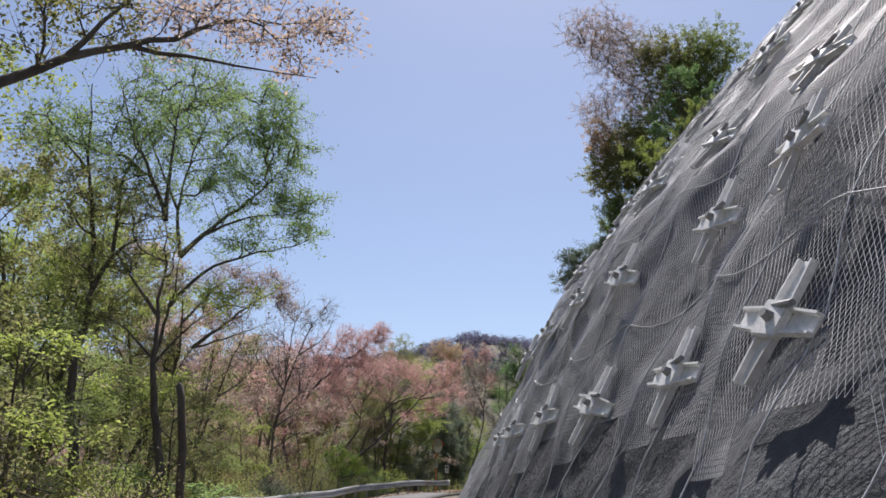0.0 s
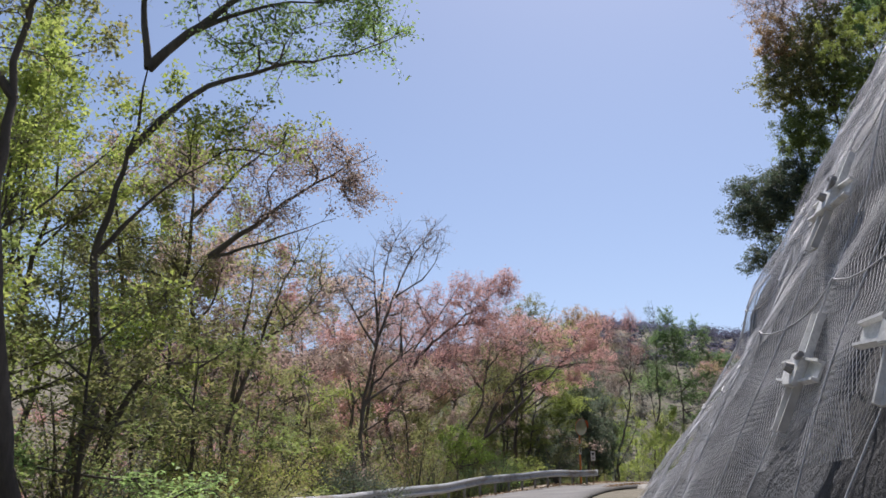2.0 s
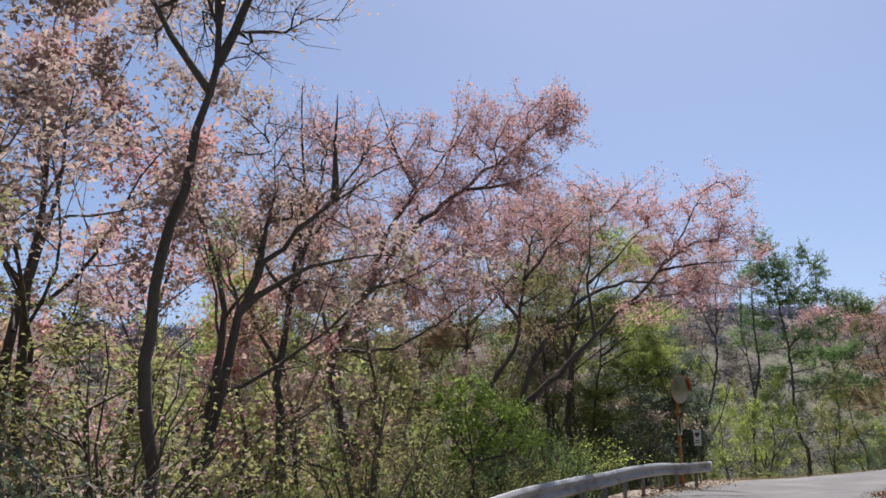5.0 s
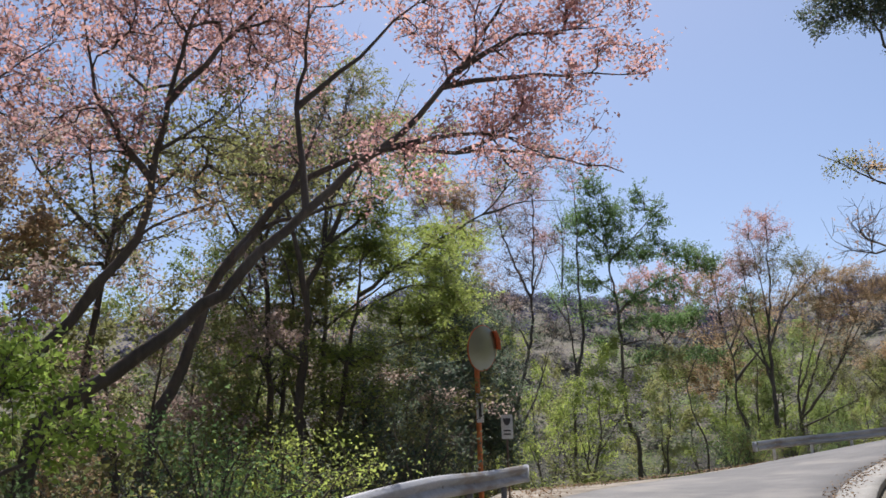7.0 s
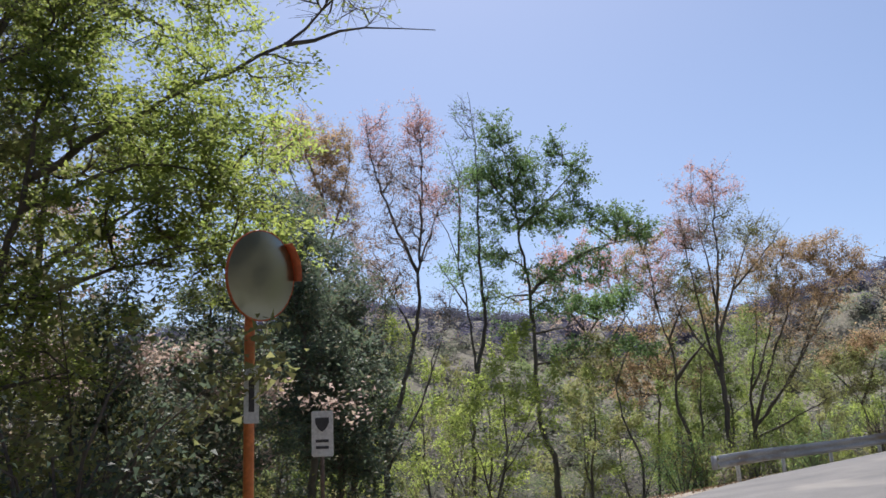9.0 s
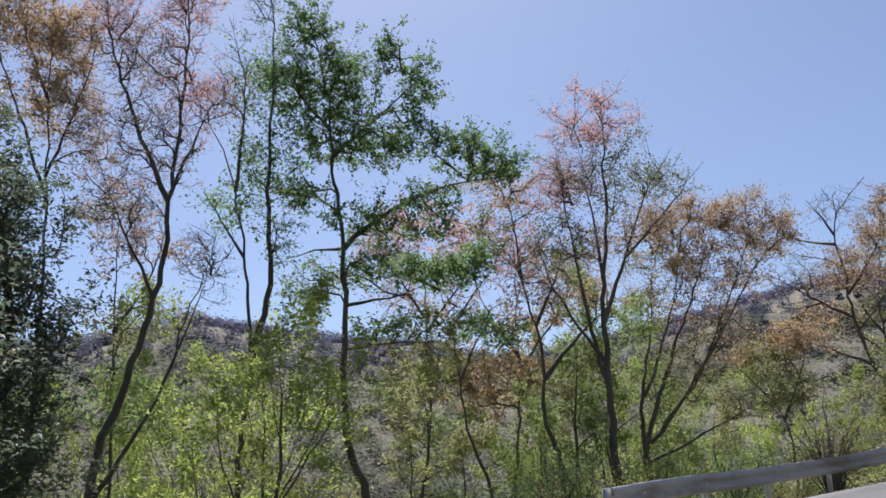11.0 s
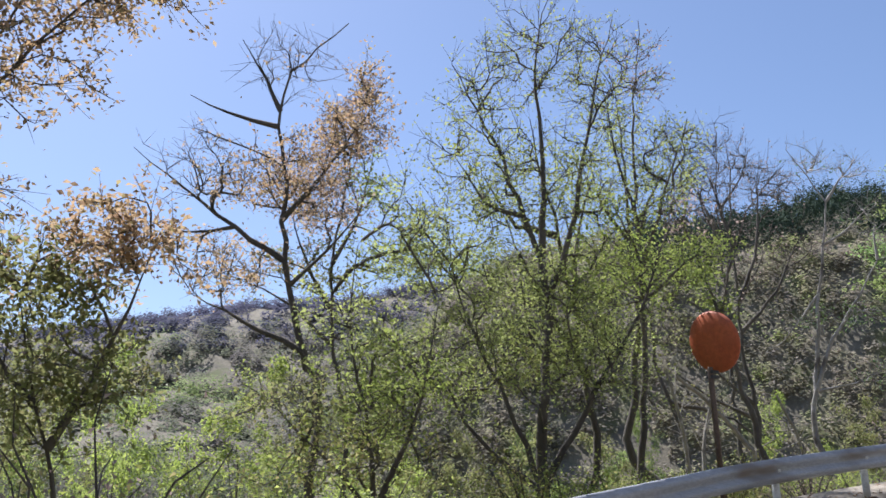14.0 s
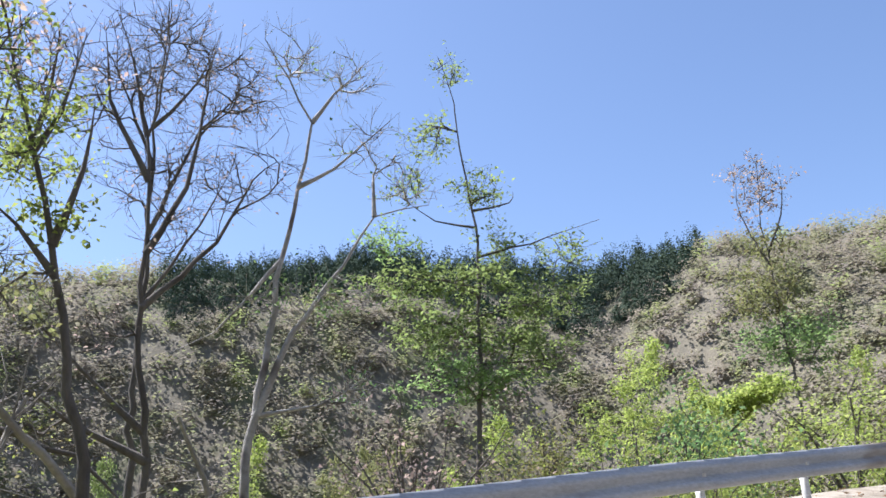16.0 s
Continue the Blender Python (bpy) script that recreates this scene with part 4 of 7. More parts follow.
sketch_tree(-5.6, 10.6, "maple with dusky pink leaves on steep limbs", "pink", 510,
            [(0.171, (-5.78, 10.54, 1.2), (-5.91, 10.5, 2.82), (-5.64, 10.59, 4.75), (-5.5, 10.63, 6.6), (-5.58, 10.61, 8.32), (-5.62, 10.59, 9.68)), (0.085, (-5.64, 10.59, 4.75), (-5.26, 10.71, 6.32), (-4.95, 10.81, 8.66)), (0.061, (-5.95, 10.49, 2.81), (-6.45, 10.33, 3.9), (-6.8, 10.21, 5.62)), (0.061, (-5.69, 10.57, 4.25), (-6.51, 10.3, 5.65), (-6.8, 10.21, 7.04)), (0.049, (-5.41, 10.66, 5.78), (-4.48, 10.96, 6.96), (-3.95, 11.13, 7.93))],
            [(-5.46, 10.64, 8.01, 1.61, 1.11, 0.5), (-6.46, 10.32, 6.06, 1.24, 1.05, 0.4), (-4.63, 10.92, 6.3, 1.3, 1, 0.5), (-4.89, 10.83, 4.62, 1.64, 0.68, 0.5, "mauve"), (-6.53, 10.3, 3.9, 1.1, 0.64, 0.5, "orange"), (-4.35, 11, 8.2, 1.14, 0.93, 0.6)], per=41, size=0.071, tips=19)
sketch_tree(-3.4, 13.4, "maple with pinkish-red spring leaves on sweeping limbs", "pink", 511,
            [(0.183, (-4.75, 13.2, 1.34), (-5.03, 13.16, 2.6), (-5.14, 13.14, 3.57), (-4.42, 13.25, 4.95), (-3.39, 13.4, 6.53), (-1.81, 13.64, 7.99), (-0.12, 13.89, 9.43), (1.29, 14.1, 10.65)), (0.098, (-4.32, 13.26, 5.18), (-3.84, 13.33, 6.63), (-2.98, 13.46, 7.92), (-2.07, 13.6, 9.28), (-1.35, 13.71, 10.41)), (0.061, (-3.09, 13.45, 7.78), (-3.58, 13.37, 8.9), (-4.11, 13.29, 10.57)), (0.073, (-5.14, 13.14, 3.63), (-5.49, 13.09, 5.02), (-5.25, 13.12, 6.31)), (0.061, (-4.22, 13.28, 5.18), (-3.13, 13.44, 5.58), (-2.14, 13.59, 6.35)), (0.055, (-1.81, 13.64, 7.99), (-0.38, 13.85, 8.22), (0.86, 14.04, 8.97)), (0.061, (-4.94, 13.17, 3.69), (-3.62, 13.37, 3.72), (-2.22, 13.58, 4.56), (-0.98, 13.76, 5.61))],
            [(0.38, 13.97, 9.88, 1.37, 0.75, 1), (-1.23, 13.72, 9.61, 1.47, 1.1, 0.9), (-2.27, 13.57, 7.58, 1.65, 0.94, 0.8), (-3.24, 13.42, 8.92, 1.55, 1.07, 0.6), (-3.92, 13.32, 5.9, 1.36, 0.91, 0.6), (-1.79, 13.64, 6.24, 1.4, 0.81, 0.8), (-0.38, 13.85, 8.35, 1.21, 0.73, 0.9), (-2.67, 13.51, 4.89, 1.7, 0.68, 0.6), (1.03, 14.06, 10.49, 0.76, 0.5, 1)], per=60, size=0.073, tips=19)
sketch_tree(-1.6, 16.2, "maple leaning far out over the road with pink leaves", "pink", 512,
            [(0.159, (-1.46, 15.9, 1.53), (-0.56, 15.84, 2.28), (0.47, 15.77, 3.06), (1.72, 15.69, 4.34), (3.22, 15.6, 5.68), (3.72, 15.56, 6.38), (4.13, 15.54, 6.94), (4.88, 15.49, 8.27)), (0.061, (1.72, 15.69, 4.34), (1.63, 15.7, 5.78), (1.84, 15.68, 8.24)), (0.055, (3.77, 15.56, 6.43), (4.61, 15.51, 6.89), (5.79, 15.43, 7.05)), (0.055, (2.64, 15.63, 5.09), (4.06, 15.54, 5.48), (5.07, 15.48, 5.08)), (0.049, (3.41, 15.58, 5.88), (4.57, 15.51, 6.28), (6.42, 15.39, 6.38)), (0.049, (1.63, 15.7, 5.78), (2.68, 15.63, 6.79), (3.69, 15.57, 8.05))],
            [(5.5, 15.45, 7.11, 0.97, 0.58, 1), (5.17, 15.47, 8.17, 0.98, 0.69, 1), (4.34, 15.52, 5.48, 1.03, 0.42, 1), (6.04, 15.42, 6.54, 0.58, 0.29, 1), (3.29, 15.59, 7.72, 1.26, 0.87, 0.8), (2.13, 15.67, 8.25, 1.17, 0.78, 0.7), (4.02, 15.54, 6.79, 0.96, 0.57, 0.7), (3.1, 15.6, 5, 1.02, 0.37, 0.7), (4.75, 15.5, 6.08, 0.95, 0.38, 0.9)], per=60, size=0.068, tips=19)
sketch_tree(-2.2, 16.6, "forked maple with pink leaves beside the leaning one", "pink", 513,
            [(0.146, (-2.17, 16.18, 1.47), (-1.43, 16.23, 2.69), (-0.47, 16.29, 4.13), (-0.31, 16.3, 4.96), (-0.15, 16.31, 6.06), (0.07, 16.32, 7.11), (0.79, 16.37, 8.34)), (0.061, (-1.15, 16.24, 3.14), (-0.29, 16.3, 4.28), (0.44, 16.35, 4.59)), (0.061, (-0.15, 16.31, 6.06), (0.8, 16.37, 7.26), (1.8, 16.44, 8.41)), (0.061, (-0.31, 16.3, 4.96), (-1.08, 16.25, 6.12), (-1.34, 16.23, 7.76))],
            [(0.39, 16.35, 8.2, 1.3, 0.8, 0.8), (-0.95, 16.26, 7.46, 1.26, 0.88, 0.7), (1.19, 16.4, 7.07, 1.19, 0.79, 0.7), (0.43, 16.35, 5.68, 1.06, 0.58, 0.5, "olive"), (-0.88, 16.26, 5.63, 1.13, 0.66, 0.5), (0.07, 16.32, 4.67, 1.03, 0.38, 0.5, "orange")], per=55, size=0.071, tips=19)
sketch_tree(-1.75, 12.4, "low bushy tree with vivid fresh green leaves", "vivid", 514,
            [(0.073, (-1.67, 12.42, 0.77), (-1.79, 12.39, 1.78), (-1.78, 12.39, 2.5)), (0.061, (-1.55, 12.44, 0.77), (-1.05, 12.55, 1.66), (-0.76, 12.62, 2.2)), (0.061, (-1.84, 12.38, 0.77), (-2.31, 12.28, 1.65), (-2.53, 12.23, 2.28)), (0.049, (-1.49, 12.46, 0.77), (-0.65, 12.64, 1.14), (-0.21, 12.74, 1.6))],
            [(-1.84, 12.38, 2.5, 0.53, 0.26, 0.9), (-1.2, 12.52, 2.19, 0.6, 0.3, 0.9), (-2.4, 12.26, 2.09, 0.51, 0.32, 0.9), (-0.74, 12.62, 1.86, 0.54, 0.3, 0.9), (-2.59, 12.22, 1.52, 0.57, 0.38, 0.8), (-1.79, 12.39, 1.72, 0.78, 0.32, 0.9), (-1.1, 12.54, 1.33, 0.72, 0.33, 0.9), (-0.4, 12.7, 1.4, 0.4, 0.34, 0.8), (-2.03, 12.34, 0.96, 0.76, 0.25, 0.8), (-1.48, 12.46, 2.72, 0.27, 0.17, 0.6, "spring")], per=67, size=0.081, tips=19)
sketch_tree(-3.2, 21.5, "maple with pale pink leaves deep in the wood", "pink", 515,
            [(0.159, (-6.1, 21.14, 2.86), (-6.09, 21.14, 4.85), (-6.53, 21.09, 7.22), (-7.39, 20.98, 9.51)), (0.085, (-6.16, 21.14, 5.43), (-4.69, 21.32, 7.29), (-4.07, 21.39, 9.55)), (0.061, (-6.31, 21.12, 6.02), (-7.9, 20.92, 7.16), (-8.94, 20.79, 8.17))],
            [(-7.1, 21.02, 9.37, 2.24, 1.34, 0.6), (-4.5, 21.34, 9.2, 2.12, 1.37, 0.6), (-8.28, 20.87, 6.84, 2.16, 1.29, 0.6, "orange"), (-5.36, 21.23, 6.5, 2.2, 1.17, 0.6, "orange"), (-9.25, 20.75, 8.62, 1.6, 1.31, 0.5), (-7.04, 21.03, 4.83, 2.41, 0.99, 0.7, "olive")], per=36, size=0.083, tips=17)
sketch_tree(0.4, 21.8, "maple with pink and olive leaves behind the leaning one", "pink", 516,
            [(0.146, (-1.96, 21.87, 2.05), (-1.87, 21.86, 4.99), (-1.47, 21.85, 7.47), (-1.2, 21.84, 9.76)), (0.073, (-1.81, 21.86, 5.6), (-0.25, 21.82, 7.47), (0.99, 21.78, 9.1)), (0.061, (-1.88, 21.86, 5.29), (-3.28, 21.9, 7), (-3.95, 21.92, 8.6))],
            [(-1.2, 21.84, 9.93, 2.04, 1.26, 0.6), (1, 21.78, 9.6, 1.89, 1.26, 0.6), (-3.01, 21.9, 8.12, 2, 1.23, 0.6), (-0.55, 21.83, 7.47, 2.15, 1.07, 0.7, "olive"), (1.28, 21.78, 6.99, 1.84, 0.92, 0.7, "olive"), (-2.04, 21.87, 5.6, 2.25, 0.9, 0.7, "olive"), (-3.8, 21.92, 5, 1.64, 0.89, 0.6, "olive")], per=36, size=0.083, tips=17)
sketch_tree(-0.8, 20.4, "maple with long level limbs of pink leaves over the road", "pink", 517,
            [(0.159, (-0.71, 19.8, 1.36), (-0.21, 19.79, 2.83), (0.41, 19.77, 4.46), (1.55, 19.75, 5.94), (3, 19.71, 6.72), (4.51, 19.68, 6.77), (6.47, 19.63, 6.66), (7.68, 19.61, 6.44)), (0.085, (0.41, 19.77, 4.46), (1.05, 19.76, 5.25), (1.71, 19.74, 5.49), (3.16, 19.71, 5.89)), (0.049, (4.51, 19.68, 6.77), (5.38, 19.66, 7.11), (6.44, 19.63, 7.6)), (0.037, (5.22, 19.66, 6.74), (5.65, 19.65, 6.34), (6.24, 19.64, 6.53)), (0.061, (1.55, 19.75, 5.94), (1.94, 19.74, 6.93), (2.17, 19.73, 7.64))],
            [(7, 19.62, 6.62, 0.59, 0.21, 1), (5.8, 19.65, 6.74, 0.79, 0.29, 1), (4.51, 19.68, 6.89, 0.78, 0.28, 1), (3.26, 19.71, 7.03, 0.9, 0.35, 0.8), (4.93, 19.67, 6.45, 0.56, 0.18, 0.7), (1.7, 19.74, 6.61, 0.94, 0.47, 0.4), (2.51, 19.73, 5.71, 0.73, 0.2, 0.25, "mauve"), (6.28, 19.64, 7.42, 0.66, 0.29, 0.8)], per=53, size=0.063, tips=19)
# tall trees by the first road mirror
sketch_tree(1.97, 24.74, "tall dark-trunked tree with thin olive and pink leaves", "olive", 519,
            [(0.183, (1.79, 24.72, 1.09), (1.81, 24.73, 3.19), (1.93, 24.74, 4.59), (1.98, 24.74, 5.36), (2.36, 24.77, 6.28), (2.39, 24.78, 7.85), (2.73, 24.81, 9.54), (3, 24.83, 10.62)), (0.085, (1.95, 24.74, 5.07), (1.61, 24.71, 6.53), (1.15, 24.67, 8.57), (0.87, 24.64, 10.29)), (0.073, (2.36, 24.77, 6.28), (3.25, 24.86, 8.26), (4.25, 24.94, 10.09)), (0.061, (2.64, 24.8, 6.1), (3.86, 24.91, 7.56), (4.47, 24.96, 8.62)), (0.055, (1.8, 24.72, 3.46), (1.12, 24.66, 4.18), (0.38, 24.6, 5.28))],
            [(2.06, 24.75, 9.12, 2.01, 1.1, 0.45, "mauve"), (3.55, 24.88, 8.63, 1.33, 1.02, 0.5, "olive"), (1.38, 24.69, 7.54, 1.45, 0.97, 0.4, "olive"), (3.28, 24.86, 7.18, 1.29, 0.6, 0.5, "lime"), (0.53, 24.61, 5.48, 1.01, 0.64, 0.4, "mauve")], per=31, size=0.067, tips=19)
sketch_tree(0.7, 25.6, "straight grey-trunked tree with thin olive leaves", "olive", 520,
            [(0.146, (1.16, 25.68, 1.11), (1, 25.65, 4.78), (0.86, 25.63, 6.83), (0.53, 25.57, 8.97), (0.13, 25.51, 10.75)), (0.061, (0.96, 25.64, 5.59), (0.08, 25.5, 7.27), (-0.49, 25.41, 8.93)), (0.061, (0.89, 25.63, 6.51), (1.45, 25.72, 7.98), (1.87, 25.79, 9.65)), (0.049, (1.04, 25.65, 4.19), (0.41, 25.55, 5.05), (-0.24, 25.45, 5.5))],
            [(0.2, 25.52, 8.26, 1.41, 1.21, 0.4, "mauve"), (1.33, 25.7, 8.41, 1.04, 1.04, 0.4), (0.02, 25.49, 5.52, 1.06, 0.67, 0.4, "mauve"), (0.85, 25.62, 3.6, 1.33, 0.57, 0.8, "lime"), (0.67, 25.59, 2.29, 1.39, 0.65, 0.9, "lime")], per=31, size=0.071, tips=19)
sketch_tree(3.3, 24.8, "tree with yellow-green leaves in flat layers", "lime", 521,
            [(0.11, (2.72, 24.8, 1.06), (2.71, 24.8, 2.55), (3.09, 24.8, 5.11), (3.36, 24.8, 7.7)), (0.043, (2.96, 24.8, 4.61), (4.27, 24.8, 5.34), (5.45, 24.81, 5.26)), (0.043, (2.81, 24.8, 3.47), (4.09, 24.8, 4.04), (5.54, 24.81, 4.45)), (0.037, (2.72, 24.8, 2.37), (3.46, 24.8, 2.82), (4.29, 24.8, 2.71)), (0.037, (2.85, 24.8, 3.66), (2.16, 24.8, 4.22), (1.71, 24.79, 4.41)), (0.055, (3.09, 24.8, 5.11), (4.66, 24.81, 6.28), (6.04, 24.81, 7.11), (6.86, 24.81, 7.96), (7.79, 24.82, 9.25)), (0.037, (6.04, 24.81, 7.11), (7.16, 24.81, 7.47), (8.15, 24.82, 7.53))],
            [(3.38, 24.8, 7.06, 0.6, 0.6, 1), (3.4, 24.8, 6.12, 1.27, 0.44, 1), (4.66, 24.81, 5.55, 1.28, 0.39, 1), (4.09, 24.8, 4.63, 1.64, 0.39, 1.1), (3.08, 24.8, 3.75, 1.4, 0.33, 1), (4.85, 24.81, 4.05, 0.87, 0.29, 0.9), (2.92, 24.8, 2.82, 1.2, 0.32, 1), (2.78, 24.8, 1.84, 1.08, 0.36, 1), (5.35, 24.81, 5.06, 0.59, 0.35, 1), (5.06, 24.81, 6.5, 0.8, 0.22, 0.9), (5.88, 24.81, 6.75, 0.61, 0.26, 0.6), (6.86, 24.81, 8.02, 0.84, 0.58, 0.07), (7.54, 24.82, 8.64, 0.43, 0.54, 0.07)], per=72, size=0.076, flat=0.8, tips=29)
sketch_tree(2.4, 29.4, "straight tall tree with olive-green leaves behind the maples", "olive", 522,
            [(0.134, (2.49, 29.39, 1.27), (2.51, 29.39, 5.15), (2.71, 29.38, 8.77), (3.2, 29.35, 12.23)), (0.061, (2.61, 29.39, 6.93), (1.28, 29.47, 9.14), (0.73, 29.5, 11.05)), (0.061, (2.71, 29.38, 8.77), (4.19, 29.29, 11.05), (4.97, 29.24, 12.83)), (0.049, (2.51, 29.39, 5.15), (4.45, 29.27, 6.55), (6.25, 29.16, 7.08))],
            [(3.1, 29.36, 11.63, 2.02, 1.47, 0.7, "olive"), (1.64, 29.45, 9.71, 2.16, 1.44, 0.7, "olive"), (4.35, 29.28, 10.08, 2, 1.27, 0.7, "lime"), (4.83, 29.25, 7.46, 2.14, 0.89, 1, "lime"), (2.35, 29.4, 7.29, 2.65, 1.06, 0.9, "olive"), (5.49, 29.21, 5.83, 1.58, 0.62, 1, "lime"), (0.96, 29.49, 5.17, 2.25, 1.04, 0.8, "olive")], per=53, size=0.091, flat=0.6, tips=19)
# dark evergreens behind the road mirror
sketch_tree(6.8, 35, "dense dark evergreen with drooping sprays", "dark", 524,
            [(0.159, (7.68, 35.09, 2.06), (7.29, 35.05, 5.88), (6.7, 34.99, 8.8))],
            [(6.74, 34.99, 8.32, 0.7, 0.44, 1), (7.13, 35.03, 7.23, 0.78, 0.61, 1), (7.29, 35.05, 5.88, 1.02, 0.68, 1), (7.46, 35.07, 4.5, 1.24, 0.75, 1), (7.62, 35.08, 3.02, 1.29, 0.89, 1)], per=49, size=0.114, flat=0.55, tips=22, name='evergreen_tree', slim=0.4, puff=0.12)
sketch_tree(9.6, 39.5, "dense dark evergreen with drooping sprays", "dark", 525,
            [(0.159, (9.3, 39.52, 2.2), (9.52, 39.51, 5.5), (7.8, 39.63, 10.22))],
            [(7.83, 39.63, 9.58, 0.71, 0.59, 1), (8.55, 39.58, 8.23, 1.05, 0.82, 1), (9.26, 39.52, 6.91, 1.27, 0.81, 1), (9.52, 39.51, 5.5, 1.36, 0.79, 1), (9.45, 39.51, 3.92, 1.44, 1, 1), (9.28, 39.52, 2.64, 1.51, 0.76, 1)], per=49, size=0.114, flat=0.55, tips=22, name='evergreen_tree', slim=0.4, puff=0.12)
sketch_tree(5.4, 32.6, "dense dark evergreen with drooping sprays", "dark", 526,
            [(0.159, (5.04, 32.63, 1.04), (5.31, 32.61, 3.8), (5.31, 32.61, 5.97))],
            [(5.31, 32.61, 5.24, 1.01, 0.72, 1), (5.31, 32.61, 3.8, 1.7, 0.99, 1), (5.04, 32.63, 2.28, 2.09, 1.11, 1)], per=49, size=0.114, flat=0.55, tips=22, name='evergreen_tree', slim=0.4, puff=0.12)
sketch_tree(7.6, 36.5, "dense dark evergreen with drooping sprays", "dark", 527,
            [(0.159, (8.39, 36.38, 0.92), (8.31, 36.39, 4.21), (7.21, 36.56, 8.78))],
            [(7.2, 36.56, 7.7, 0.78, 1.04, 1), (7.85, 36.46, 6.1, 1.2, 1.03, 1), (8.31, 36.39, 4.21, 1.35, 1.35, 1), (8.43, 36.37, 2.39, 1.32, 1.16, 1)], per=49, size=0.114, flat=0.55, tips=22, name='evergreen_tree', slim=0.4, puff=0.12)
sketch_tree(4.2, 30, "dense dark evergreen with drooping sprays", "dark", 528,
            [(0.159, (3.78, 30.02, 1.09), (3.62, 30.02, 3.02), (3.59, 30.02, 5.16))],
            [(3.6, 30.02, 4.39, 0.88, 0.75, 1), (3.62, 30.02, 3.02, 1.48, 0.99, 1), (3.77, 30.02, 1.82, 1.58, 0.97, 1)], per=49, size=0.114, flat=0.55, tips=22, name='evergreen_tree', slim=0.4, puff=0.12)
sketch_tree(8.4, 41.5, "dense dark evergreen with drooping sprays", "dark", 529,
            [(0.159, (8.4, 41.5, 2.32), (8.11, 41.5, 6.16), (7.62, 41.51, 9))],
            [(7.68, 41.51, 7.94, 1.12, 1, 1), (8.11, 41.5, 6.16, 1.47, 0.98, 1), (8.31, 41.5, 4.44, 1.8, 1.08, 1)], per=49, size=0.114, flat=0.55, tips=22, name='evergreen_tree', slim=0.4, puff=0.12)
# bend
sketch_tree(19.5, 54, "pale pink tree far behind the bend", "pink", 531,
            [(0.134, (22.11, 53.12, 2.7), (22.43, 53.01, 7.34), (22.4, 53.02, 10.03), (22.13, 53.11, 12.39)), (0.061, (22.49, 52.99, 8.22), (23.92, 52.51, 10.41), (24.48, 52.32, 12.02)), (0.061, (22.48, 52.99, 8.67), (21.38, 53.36, 10.55), (20.81, 53.56, 11.75))],
            [(22.32, 53.05, 11.9, 2.03, 1.36, 0.6), (24.01, 52.47, 11.58, 1.35, 1.13, 0.6), (20.98, 53.5, 11.04, 1.34, 1.12, 0.5, "mauve"), (22.58, 52.96, 9.57, 2.44, 1.11, 0.5, "mauve"), (18.83, 54.23, 10.23, 1.33, 0.89, 0.3, "spring"), (22.81, 52.88, 6.88, 2.61, 1.3, 0.8, "olive")], per=34, size=0.122, tips=12)
sketch_tree(24.5, 52.5, "tawny young tree behind the bend", "mauve", 532,
            [(0.122, (25.13, 52.18, 2.53), (25.46, 52.01, 6.3), (25.5, 51.99, 8.96), (25.56, 51.96, 11.97)), (0.061, (25.5, 51.99, 6.73), (26.85, 51.3, 8.83), (27.61, 50.91, 10.58)), (0.061, (25.5, 51.99, 7.17), (24.52, 52.49, 9.05), (24.23, 52.64, 10.46))],
            [(25.48, 52, 11.03, 1.35, 1.58, 0.5, "pink"), (27.13, 51.15, 9.71, 1.55, 1.33, 0.5, "orange"), (25.65, 51.91, 8.49, 2.43, 1.1, 0.5, "orange"), (24.89, 52.3, 6.35, 2.61, 1.3, 0.9, "orange"), (27.2, 51.12, 6.58, 1.94, 1.3, 0.8, "olive")], per=34, size=0.122, tips=12)
sketch_tree(12.8, 52, "thin mauve tree behind the dark evergreens", "mauve", 533,
            [(0.122, (12.11, 52.1, 3.04), (11.96, 52.12, 7.89), (11.82, 52.14, 11.94)), (0.061, (11.99, 52.12, 7.5), (12.98, 51.97, 9.47), (13.37, 51.92, 11.54))],
            [(11.83, 52.14, 11.11, 1.19, 1.78, 0.5), (12.98, 51.97, 10.29, 0.99, 1.19, 0.4), (12.43, 52.05, 7.89, 1.73, 1.16, 0.5, "olive"), (12.63, 52.03, 5.58, 1.89, 1.13, 0.8, "spring")], per=34, size=0.122, tips=12)
sketch_tree(9.4, 48, "slender tree with orange-pink young leaves", "orange", 534,
            [(0.122, (9.92, 47.98, 2.58), (9.9, 47.98, 8.71), (9.69, 47.99, 13.2), (9.7, 47.99, 15.72)), (0.061, (9.86, 47.98, 10.1), (8.79, 48.03, 13.13), (7.67, 48.07, 16.09)), (0.049, (9.81, 47.98, 10.82), (10.61, 47.95, 13.66), (10.83, 47.94, 15.84)), (0.049, (9.7, 47.99, 13.02), (8.87, 48.02, 15.24), (8.73, 48.03, 16.81))],
            [(8.7, 48.03, 15.42, 1.23, 1.23, 0.8), (10.07, 47.97, 14.58, 1.06, 1.42, 1), (9.61, 47.99, 13.01, 1.39, 1.04, 0.7), (10.63, 47.95, 12.33, 0.87, 1.22, 0.5, "mauve"), (7.91, 48.06, 14.57, 0.69, 1.21, 0.6, "mauve")], per=55, size=0.085, tips=22)
